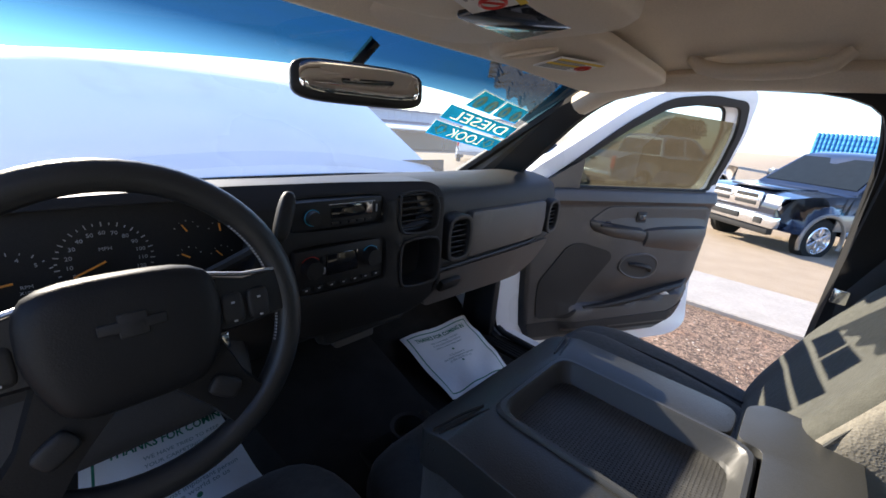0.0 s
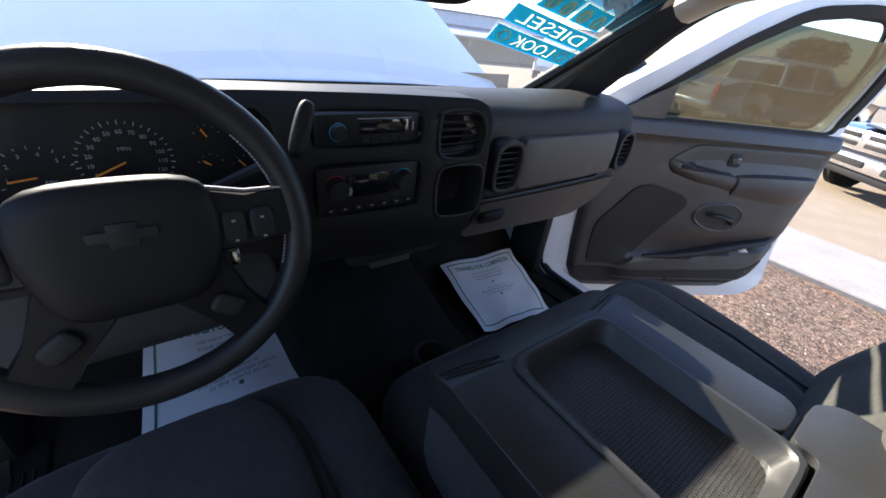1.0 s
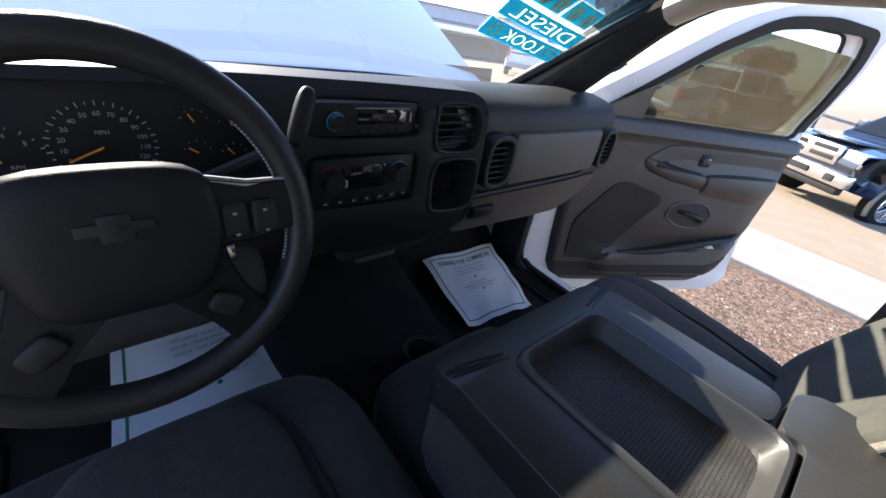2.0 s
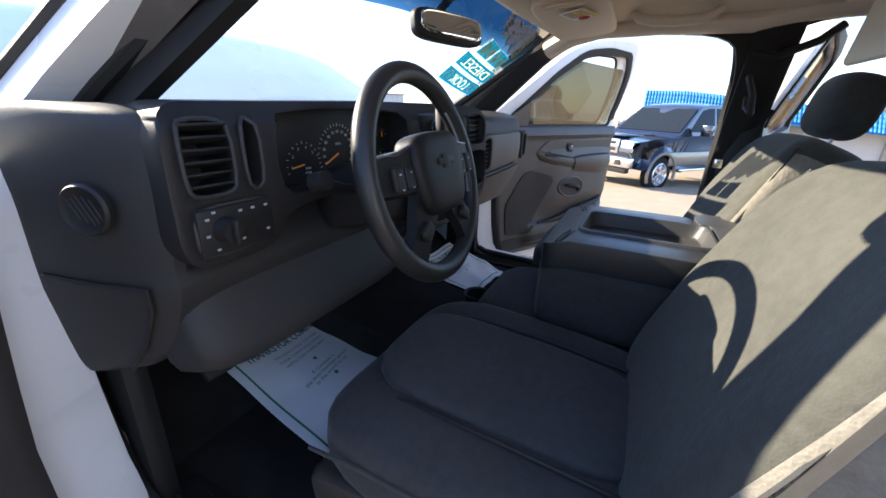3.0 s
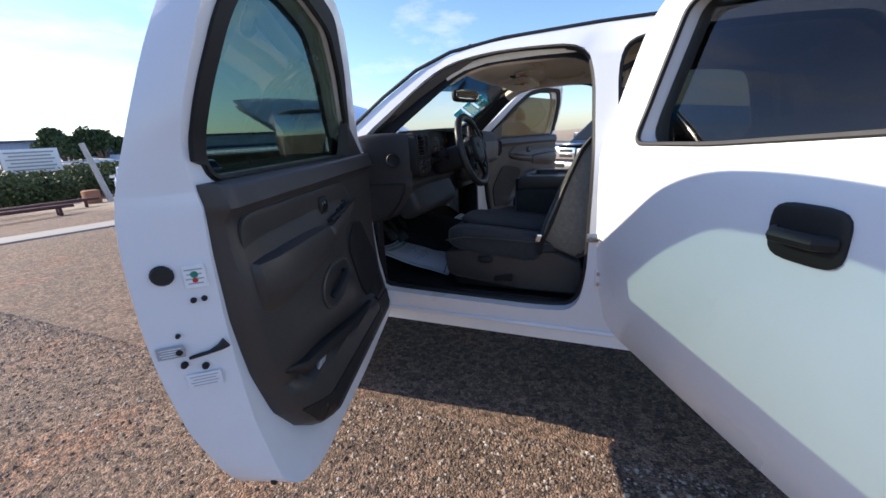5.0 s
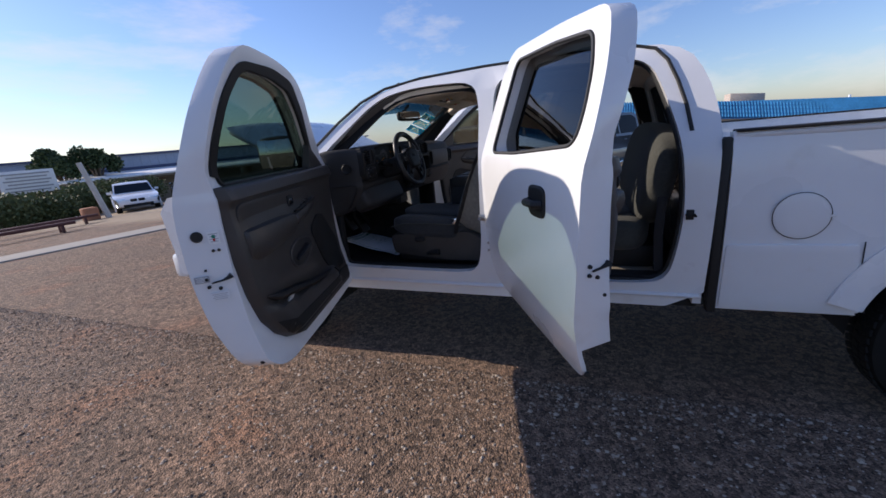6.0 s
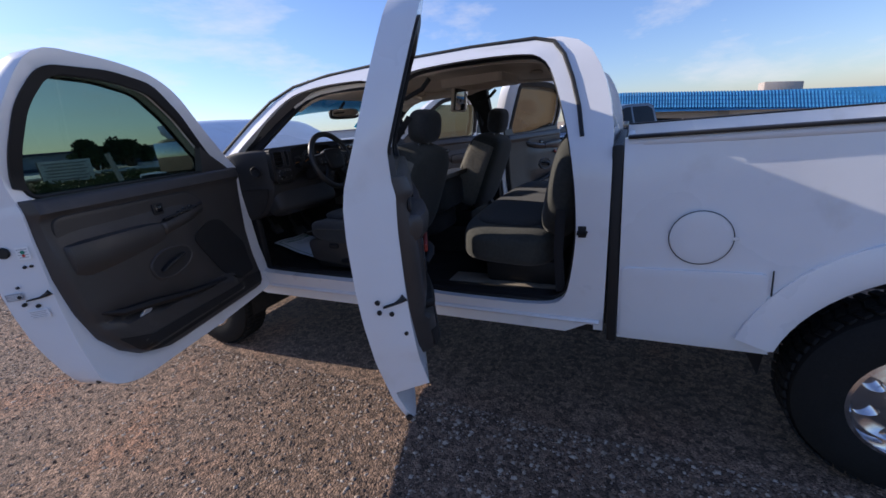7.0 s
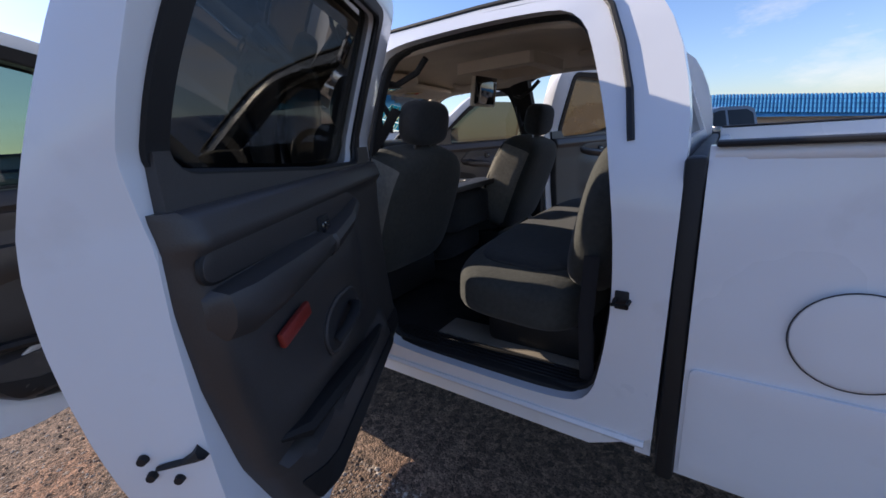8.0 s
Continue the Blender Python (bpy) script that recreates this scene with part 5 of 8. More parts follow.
REAR_DOOR = dict(hinge=(0.94, -1.165), inner=1.055,
                 outline=[(0.0, 0.74), (0.05, 0.62), (0.5, 0.585), (0.93, 0.565), (1.0, 0.60), (1.035, 0.82), (1.085, 1.02), (1.105, 1.2), (1.105, 1.36), (1.09, 1.50), (1.045, 1.68), (0.955, 1.845), (0.6, 1.875), (0.05, 1.89), (0.0, 1.80)],
                 window=[(0.18, 1.395), (0.5, 1.400), (1.005, 1.435), (1.003, 1.54), (0.97, 1.66), (0.90, 1.775), (0.6, 1.805), (0.18, 1.82)],
                 front=[(0.64, 0.12), (0.66, 0.08), (0.72, 0.065), (1.0, 0.06), (1.39, 0.06)], rear=[(0.64, 0.78), (0.655, 0.86), (0.68, 0.915), (0.76, 0.965), (0.9, 1.01), (1.1, 1.042), (1.25, 1.052), (1.39, 1.052)])


DOOR_SKIN = [(0.45, 0.84), (0.57, 0.885), (0.7, 0.93), (0.85, 0.96), (1.0, 0.972), (1.1, 0.975), (1.25, 0.975), (1.33, 0.970), (1.38, 0.960), (1.42, 0.946), (1.48, 0.924), (1.6, 0.882), (1.78, 0.817), (1.90, 0.765)]
DOOR_T = 0.13


def door_place(spec, side, angle):
    hx, hy = spec["hinge"]
    a = radians(angle)
    inner = spec["inner"]

    def place(u, z, w):
        if spec is REAR_DOOR and z < 0.745:                  # only the outer skin hangs below the inner frame
            w = w * (0.14 + 0.86 * min(1, max(0, (z - 0.722) / 0.023)))
        if u > inner and w > 0:                              # the end face slants inwards
            slant = 0.92 if z < 1.38 else max(0.45, 0.92 - 3.0 * (z - 1.38))
            u = inner + (u - inner) * (1 - slant * min(1, w / DOOR_T) ** 1.4)
        w = w * (0.65 if z > 1.46 else 1.0 if z < 1.34 else 1.0 - 0.35 * (z - 1.34) / 0.12)
        lean = lerp_table(z, DOOR_SKIN) - hx - w            # outwards from the hinge line
        x = hx + math.cos(a) * lean + math.sin(a) * u
        y = hy + math.sin(a) * lean - math.cos(a) * u
        return Vector((side * x, y, z))
    return place


def bump_at(v, lo, hi, soft):
    """1 between lo and hi, easing to 0 over soft outside."""
    d = max(lo - v, v - hi, 0) / soft
    return 0 if d >= 1 else (1 - d * d) ** 2


def make_door(kind, spec, side, angle):
    place = door_place(spec, side, angle)
    T = DOOR_T
    zo = 0.0 if kind == "front_door" else 0.05                # the rear armrest sits higher
    front = kind == "front_door"
    outline = along(fillet(spec["outline"], 0.085, 4), 0.05)
    window = along(fillet(spec["window"], 0.05), 0.05)
    levels = [0.66, 0.722, 0.734, 0.745] + [0.78 + 0.06 * k for k in range(9)] + [1.30, 1.33, 1.36, 1.38, 1.40, 1.42, 1.45, 1.48, 1.54, 1.6, 1.66, 1.72, 1.78, 1.84]
    inner = spec["inner"]
    ends = [inner - 0.04, inner - 0.015, inner, inner + 0.02, inner + 0.045, inner + 0.075]
    bm = bmesh.new()
    outer = lambda u, v, w: place(u, v, w)
    sheet(bm, outline, [window], T, outer, levels, ends)
    # the end face in several steps of depth, so that it curves
    rim = [e for e in bm.edges if len(e.link_faces) == 2 and e.calc_face_angle(0) > 0.9]
    bmesh.ops.bevel(bm, geom=rim, offset=0.012, segments=3, profile=0.5, affect="EDGES", clamp_overlap=True)
    door = part(kind, bm, WHITE, truck, "white truck door standing open, charcoal inner trim")
    lift = lambda z: z if front else z + 0.112 * max(0.0, 1.39 - z) / 0.75       # the rear panel ends higher up
    D = lambda u, z, w: place(u, lift(z), T + w)
    tag = lambda name, b, mat, label="": part(name, b, mat, door, label)
    L = max(p.x for p in outline)
    bm = bmesh.new()
    top_z = 1.765 if front and side > 0 else 2.0                 # the passenger pane is wound down a little
    sheet(bm, [Vector((p.x, min(p.y, top_z))) for p in window] if top_z > 1.9 else [p for p in window if p.y < top_z], [], 0.005, lambda u, v, w: place(u, v, 0.085 + w), [1.48, 1.6, 1.7, 1.78])
    pane = tag("window_pane", bm, (FRONTTAN if front else TANGLASS) if side > 0 else DOORGLASS if front else REARGLASS, "tan-tinted window" if side > 0 else "grey-green side window" if front else "dark privacy glass")
    for w0 in (0.004, T - 0.004):
        bm = bmesh.new()
        tube(bm, [place(p.x, p.y, w0) for p in window], 0.009, 6, True)
        tag("window_seal", bm, RUBBER, "black rubber window seal")
    # dark moulding round the pane on the inner side
    wc = sum(window, Vector((0, 0))) / len(window)
    grow = [p + (p - wc).normalized() * (0.034 if p.y > (1.43 if front else 1.385) else 0.004) for p in window]
    bm = bmesh.new()
    sheet(bm, grow, [[p + (wc - p).normalized() * 0.006 for p in window]], 0.014, lambda u, v, w: place(u, v, T - 0.002 + w), [1.48, 1.54, 1.6, 1.66, 1.72, 1.78])
    tag("window_moulding", bm, BLACK, "black moulding round the window")
    if not front:                                                # the trim rises to the sloping sill of the pane
        low = sorted([p for p in window if p.y < 1.47], key=lambda p: p.x)
        ua, ub = lerp_table(1.39, spec["front"]), lerp_table(1.39, spec["rear"])
        low = [Vector((ua, low[0].y))] + [p for p in low if ua + 0.01 < p.x < ub - 0.01] + [Vector((ub - 0.022, low[-1].y))]
        bm = bmesh.new()
        sheet(bm, [Vector((ua, 1.375)), Vector((ub - 0.012, 1.375))] + low[::-1], [], 0.022, lambda u, v, w: place(u, v, T - 0.004 + w))
        tag("sill_trim", bm, DOORTRIM, "charcoal trim under the window")
    # inner trim, one moulded skin with belt roll, bulge and map pocket
    fu, ru = spec["front"], spec["rear"]
    zs = [0.64, 0.645, 0.655, 0.67, 0.685, 0.70] + [0.72 + 0.02 * k for k in range(30)] + [1.315, 1.33, 1.34, 1.35, 1.36, 1.37, 1.38, 1.388, 1.392]
    sc = (lambda u: u) if front else (lambda u: 0.05 + (u - 0.06) * 0.885)      # front-door distances carried over

    def relief(u, z):
        a, b = lerp_table(z, fu), lerp_table(z, ru)
        edge = min(u - a, b - u, (z - 0.638) * 1.2, (1.398 - z) * 1.5)
        h = 0.034 * min(1, max(0, edge) / 0.018) ** 0.6
        h += 0.016 * bump_at(z, 1.345, 1.385, 0.03)
        v = (u - a) / (b - a)
        h += 0.030 * bump_at(z, 0.98, 1.14, 0.16) * bump_at(v, 0.5, 0.86, 0.22)      # swell under the armrest
        mouth = 0.795 + 0.12 * max(0, v - 0.3) ** 1.5
        h += 0.034 * bump_at(z, 0.70, mouth, 0.012) * bump_at(v, 0.30, 0.90, 0.12)   # map pocket lip
        return h
    bm = bmesh.new()
    rows = []
    for z in zs:
        a, b = lerp_table(z, fu), lerp_table(z, ru)
        n = 56
        us = [a + (b - a) * (0.5 - 0.5 * math.cos(math.pi * k / n)) * 0.35 + (b - a) * k / n * 0.65 for k in range(n + 1)]
        rows.append([D(us[0], z, -0.03)] + [D(u, z, relief(u, z)) for u in us] + [D(us[-1], z, -0.03)])
    rows = [[D(0.5 * (lerp_table(0.64, fu) + lerp_table(0.64, ru)), 0.645, -0.03)] * 0 or [p + (D(0.5, 0.64, -0.03) - D(0.5, 0.64, 0)) for p in rows[0]]] + rows + [[p + (D(0.5, 1.39, -0.04) - D(0.5, 1.39, 0.0)) for p in rows[-1]]]
    loft(bm, rows, False, False)
    bmesh.ops.recalc_face_normals(bm, faces=bm.faces)
    tag("trim_panel", bm, DOORTRIM, "charcoal moulded plastic door trim")
    base_w = lambda u, z: relief(u, z)
    # upper insert panel with a groove round it
    ins = along(fillet([(sc(0.44), 1.215 + zo), (sc(0.43), 1.245 + zo), (sc(0.52), 1.312 + zo / 3), (sc(1.145), 1.318 + zo / 3), (sc(1.175), 1.30 + zo / 3), (sc(1.175), 1.225 + zo), (sc(0.80), 1.215 + zo)], 0.04), 0.03)
    bm = bmesh.new()
    sheet(bm, ins, [], 0.010, lambda u, v, w: D(u, v, 0.030 + w), [1.24, 1.27, 1.30])
    rim = [e for e in bm.edges if len(e.link_faces) == 2 and e.calc_face_angle(0) > 1.2]
    bmesh.ops.bevel(bm, geom=rim, offset=0.004, segments=2, profile=0.5, affect="EDGES", clamp_overlap=True)
    tag("insert_panel", bm, DOORTRIM, "padded grey vinyl insert")
    bm = bmesh.new()
    tube(bm, [D(p.x, p.y, 0.034) for p in ins], 0.005, 6, True)
    tag("insert_groove", bm, BLACK, "dark groove round the insert")
    # armrest: a padded rear half and a switch pod running forwards and up
    bm = bmesh.new()
    arm_at = lambda u, h, d, th: [D(u, h + 0.006, 0.02), D(u, h + 0.010, d * 0.55), D(u, h + 0.002, d * 0.9), D(u, h - th * 0.3, d), D(u, h - th * 0.7, d * 0.93), D(u, h - th, d * 0.72), D(u, h - th * 1.1, 0.02)]
    arm = lambda u, h, d, th: arm_at(u, h + zo, d, th)
    hh = 1.4 if front else 0.95
    loft(bm, [arm(sc(0.745), 1.192, 0.062, 0.05), arm(sc(0.76), 1.197, 0.082, 0.062 * hh), arm(sc(0.85), 1.205, 0.092, 0.07 * hh), arm(sc(1.0), 1.208, 0.094, 0.085 * hh), arm(sc(1.12), 1.208, 0.088, 0.09 * hh), arm(sc(1.165), 1.206, 0.07, 0.08 * hh), arm(sc(1.178), 1.20, 0.04, 0.05 * hh)])
    tag("armrest", bm, DOORTRIM, "charcoal padded armrest")
    bm = bmesh.new()
    loft(bm, [arm(sc(0.43), 1.245, 0.04, 0.03), arm(sc(0.46), 1.238, 0.062, 0.045), arm(sc(0.58), 1.215, 0.078, 0.055), arm(sc(0.74), 1.195, 0.084, 0.06), arm(sc(0.75), 1.193, 0.075, 0.055)])
    tag("switch_pod", bm, DOORTRIM, "charcoal switch pod of the armrest")
    # inner handle in its oval recess
    bm = bmesh.new()
    rec = along(fillet([(sc(0.62), 1.005), (sc(0.65), 1.065), (sc(0.80), 1.078), (sc(0.88), 1.035), (sc(0.87), 0.965), (sc(0.80), 0.94), (sc(0.70), 0.955)], 0.05), 0.025)
    ring_w = lambda u, v: relief(u, v) + 0.002
    sheet(bm, rec, [], 0.006, lambda u, v, w: D(u, v, ring_w(u, v) - 0.004 + w), [1.0, 1.03, 1.06], [sc(0.68), sc(0.74), sc(0.80), sc(0.85)])
    rc = tag("handle_recess", bm, DASH, "dark recess behind the inner handle")
    bm = bmesh.new()
    tube(bm, [D(p.x, p.y, ring_w(p.x, p.y)) for p in rec], 0.006, 6, True)
    part("recess_rim", bm, DOORTRIM, rc)
    bm = bmesh.new()
    tube(bm, [D(sc(u), z, ring_w(sc(u), z) + w) for u, z, w in ((0.69, 1.028, 0.004), (0.705, 1.03, 0.022), (0.75, 1.026, 0.032), (0.80, 1.012, 0.028), (0.83, 0.985, 0.006))], [0.010, 0.014, 0.015, 0.014, 0.012], 8, squash=0.7)
    part("inner_handle", bm, BLACK, rc, "black inner handle")
    # speaker grille
    if front:
        bm = bmesh.new()
        spk = along(fillet([(0.19, 0.76), (0.19, 0.94), (0.33, 1.12), (0.40, 1.135), (0.56, 1.095), (0.58, 1.06), (0.40, 0.79), (0.36, 0.755)], 0.03), 0.03)
        sheet(bm, spk, [], 0.012, lambda u, v, w: D(u, v, max(0.03, relief(u, v)) - 0.006 + w), [0.86, 0.92, 0.98, 1.04, 1.1], [0.3, 0.36, 0.42, 0.5, 0.56])
        tag("speaker_grille", bm, BLACK, "black speaker grille")
    # darker band along the foot of the panel
    bm = bmesh.new()
    foot = along(fillet([(lerp_table(z, fu) + 0.02, z) for z in (0.735, 0.70, 0.67)] + [(lerp_table(0.67, ru) - 0.02, 0.672), (lerp_table(0.72, ru) - 0.02, 0.715), (lerp_table(0.80, ru) - 0.025, 0.80), (lerp_table(0.745, ru) - 0.12, 0.755)], 0.015), 0.04)
    sheet(bm, foot, [], 0.008, lambda u, v, w: D(u, v, max(0.03, relief(u, v)) - 0.004 + w), [0.69, 0.71, 0.73, 0.76], [0.2 + 0.08 * k for k in range(11)])
    tag("lower_band", bm, BLACK, "darker lower band of the door trim")
    # solid black strip that paints the shade inside the map pocket's mouth
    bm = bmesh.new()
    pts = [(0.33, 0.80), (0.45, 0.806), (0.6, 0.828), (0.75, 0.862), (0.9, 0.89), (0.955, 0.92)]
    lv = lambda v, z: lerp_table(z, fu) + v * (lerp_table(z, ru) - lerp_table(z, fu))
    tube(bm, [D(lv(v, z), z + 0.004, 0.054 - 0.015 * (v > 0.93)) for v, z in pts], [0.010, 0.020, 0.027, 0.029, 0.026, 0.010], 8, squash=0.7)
    tag("pocket_mouth", bm, BLACK, "black strip standing in for shade in the map pocket's mouth")
    # door lock switch and window switches
    bm = bmesh.new()
    f = frame_at(D(sc(0.725), 1.262, 0.042), D(1, 1.2, 0) - D(0, 1.2, 0), (0, 0, 1))
    rbox(bm, f.translation, (0.06, 0.055, 0.014), 0.008, f.to_3x3().to_4x4())
    tag("lock_bezel", bm, BLACK, "black lock switch surround")
    bm = bmesh.new()
    rbox(bm, f @ Vector((0, 0, 0.006)), (0.04, 0.03, 0.012), 0.005, f.to_3x3().to_4x4())
    rbox(bm, f @ Vector((0, 0, -0.006)), (0.04, 0.03, 0.012), 0.005, f.to_3x3().to_4x4())
    tag("lock_switch", bm, SCREEN, "black lock switch")
    if front:
        bm = bmesh.new()
        rbox(bm, D(0.60, 1.219, 0.05), (0.26, 0.05, 0.010), 0.004, f.to_3x3().to_4x4() @ Matrix.Rotation(radians(-6), 4, "Z") @ Matrix.Rotation(radians(-68), 4, "X"))
        tag("switch_plate", bm, BLACK, "black window switch plate")
        for j in range(4 if side < 0 else 1):
            for row in (0, 1) if side < 0 else (0,):
                bm = bmesh.new()
                rbox(bm, D(0.53 + 0.045 * j, 1.236 - 0.006 * j - 0.006 * row, 0.038 + 0.024 * row), (0.028, 0.022, 0.014), 0.004, f.to_3x3().to_4x4() @ Matrix.Rotation(radians(-62), 4, "X"))
                tag("window_switch", bm, SCREEN, "black rocker switch")
        # sail panel in the front corner of the glass
        bm = bmesh.new()
        sheet(bm, [Vector(q) for q in ((0.12, 1.385), (0.345, 1.385), (0.335, 1.53), (0.31, 1.51), (0.14, 1.405))], [], 0.05, lambda u, v, w: place(u, v, 0.10 + w))
        tag("sail_panel", bm, DOORTRIM, "charcoal mirror corner panel")
        # outside mirror
        bm = bmesh.new()
        o = place(0.22, 1.49, -0.17)
        f2 = frame_at(o, D(0, 1.49, 0) - D(0, 1.49, 1), (0, 0, 1))
        pad(bm, o, (0.27, 0.20, 0.11), 4, f2.to_3x3().to_4x4(), 6)
        tube(bm, [place(0.20, 1.42, 0.0), place(0.21, 1.44, -0.05), place(0.22, 1.46, -0.1)], 0.03, 8)
        mir = tag("side_mirror", bm, BLACK, "black folding side mirror")
        bm = bmesh.new()
        g = f2.to_3x3()
        rbox(bm, o + (D(1, 1.49, 0) - D(0, 1.49, 0)).normalized() * 0.056, (0.22, 0.16, 0.006), 0.003, g.to_4x4())
        tag("mirror_pane", bm, MIRROR, "mirror glass")
    # outside handle
    bm = bmesh.new()
    hx = 0.79 if not front else 1.12
    f3 = frame_at(place(hx, 1.235, -0.002), D(1, 1.15, 0) - D(0, 1.15, 0), (0, 0, 1))
    pad(bm, f3.translation, (0.15, 0.12, 0.016), 4, f3.to_3x3().to_4x4(), 6)
    tag("handle_bezel", bm, BLACK, "black handle surround")
    bm = bmesh.new()
    tube(bm, [place(hx - 0.055, 1.23, -0.005), place(hx - 0.04, 1.23, -0.03), place(hx + 0.04, 1.23, -0.03), place(hx + 0.055, 1.23, -0.005)], 0.016, 8)
    tag("outer_handle", bm, BLACK, "black door handle")
    # latch on the end of the door
    ze = 1.05
    edge_u = sorted([(p.y, p.x) for p in outline if p.x > L * 0.75 and 0.62 < p.y < 1.7])
    end = lambda z, w: place(lerp_table(z, edge_u) + 0.001, z, w)
    bm = bmesh.new()
    tube(bm, [end(ze - 0.008, 0.062), end(ze - 0.006, 0.075), end(ze - 0.004, 0.095), end(ze + 0.002, 0.112), end(ze + 0.010, 0.124)], [0.005, 0.006, 0.006, 0.012, 0.019], 8, squash=0.6)
    tag("door_latch", bm, BLACK, "black door latch")
    for dz, dw in ((0.010, 0.050), (-0.022, 0.050), (-0.034, 0.082)):
        c, d = end(ze + dz, dw), end(ze + dz, dw + 0.01) - end(ze + dz, dw)
        bm = bmesh.new()
        nrm = d.cross(Vector((0, 0, 1))).normalized() * side * -1
        cyl(bm, c - nrm * 0.004, c + nrm * 0.004, 0.0075, 0.006, 12)
        tag("latch_screw", bm, BLACK, "dark latch screw")
    for z, w, r in ((1.225, 0.055, 0.021), (1.165, 0.108, 0.006), (1.165, 0.092, 0.006), (1.095, 0.055, 0.005), (0.66, 0.09, 0.010)) if front else ((0.945, 0.11, 0.007), (0.61, 0.085, 0.012)):
        c, d = end(z, w), end(z, w + 0.01) - end(z, w)
        nrm = d.cross(Vector((0, 0, 1))).normalized() * side * -1
        bm = bmesh.new()
        cyl(bm, c - nrm * 0.004, c + nrm * 0.003, r, r * 0.8, 16)
        tag("rubber_plug", bm, RUBBER, "black rubber plug")
    if front and side < 0:
        along_end = (end(1.0, 0.08) - end(1.0, 0.01)).normalized()
        for z, w, s, mat, nm in ((1.215, 0.102, (0.040, 0.048), WHITEMARK, "round_label"), (1.062, 0.036, (0.050, 0.026), GREYTEXT, "certification_label"), (0.985, 0.074, (0.066, 0.034), WHITE, "tyre_label")):
            f4 = frame_at(end(z, w), along_end, (0, 0, 1))
            bm = bmesh.new()
            rbox(bm, f4.translation, (s[0], s[1], 0.002), 0.0005, f4.to_3x3().to_4x4(), 1)
            lab = tag(nm, bm, mat, "paper label on the door end")
            bm = bmesh.new()
            for j in range(4):
                rbox(bm, f4 @ Vector((0, s[1] * (0.3 - 0.2 * j), 0.001)), (s[0] * (0.8 - 0.13 * (j % 2)), s[1] * 0.05, 0.0012), 0, f4.to_3x3().to_4x4())
                rbox(bm, f4 @ Vector((0, s[1] * (0.3 - 0.2 * j), -0.001)), (s[0] * (0.8 - 0.13 * (j % 2)), s[1] * 0.05, 0.0012), 0, f4.to_3x3().to_4x4())
            part("label_print", bm, WHITEMARK if mat is GREYTEXT else GREYTEXT, lab)
            if nm == "round_label":
                for rr, col, dz in ((0.007, GREEN, 0.004), (0.005, RED, -0.008)):
                    bm = bmesh.new()
                    cyl(bm, f4 @ Vector((0, dz, -0.0016)), f4 @ Vector((0, dz, 0.0016 + rr * 0.02)), rr, rr, 20)
                    part("colour_dot", bm, col, lab)
    # reflector low on the trim
    p0, p1 = (D(0.945, 0.865, 0.062), D(1.04, 0.812, 0.054)) if front else (D(0.945, 1.120, 0.072), D(0.845, 1.140, 0.078))
    f5 = frame_at((p0 + p1) / 2, (p1 - p0) * (1 if front else -1), (0, 0, 1))
    bm = bmesh.new()
    rbox(bm, f5.translation, (0.10, 0.028, 0.012), 0.004, f5.to_3x3().to_4x4())
    tag("reflector", bm, SILVERLENS if front else REDDISH, "clear courtesy reflector" if front else "red courtesy reflector")
    if front:
        bm = bmesh.new()
        rbox(bm, f5 @ Vector((0.052, 0, 0.0)), (0.026, 0.030, 0.015), 0.004, f5.to_3x3().to_4x4())
        tag("red_lens", bm, RED, "red lens")
    # hinges
    bm = bmesh.new()
    for z in (0.85, 1.12):
        rbox(bm, place(-0.02, z, 0.06), (0.07, 0.07, 0.05), 0.012)
    tag("door_hinge", bm, STEEL, "painted steel door hinge")
    return door


for side in (-1, 1):
    for hy_, zs_ in ((0.055, (0.86, 1.14)), (-1.175, (0.86, 1.16))):
        for z in zs_:
            bm = bmesh.new()
            rbox(bm, (side * 0.965, hy_, z), (0.035, 0.05, 0.085), 0.008)
            cyl(bm, (side * 0.985, hy_ - 0.012, z - 0.05), (side * 0.985, hy_ - 0.012, z + 0.05), 0.010, None, 10)
            hg = part("pillar_hinge", bm, WHITE, truck, "white painted door hinge")
            for dz in (-0.022, 0.022):
                bm = bmesh.new()
                cyl(bm, (side * 0.98, hy_ + 0.012, z + dz), (side * 0.99, hy_ + 0.012, z + dz), 0.008, None, 6)
                part("hinge_bolt", bm, STEEL, hg, "steel hinge bolt")
        bm = bmesh.new()
        tube(bm, [(side * 0.93, hy_ - 0.02, 1.0), (side * 0.985, hy_ - 0.03, 1.0), (side * 1.04, hy_ - 0.035, 1.0)], 0.008, 6, squash=0.6)
        part("check_strap", bm, STEEL, truck, "steel door check strap")
make_door("front_door", FRONT_DOOR, -1, 72.5)
make_door("rear_door", REAR_DOOR, -1, 59.5)
make_door("front_door", FRONT_DOOR, 1, 62)
make_door("rear_door", REAR_DOOR, 1, 71)

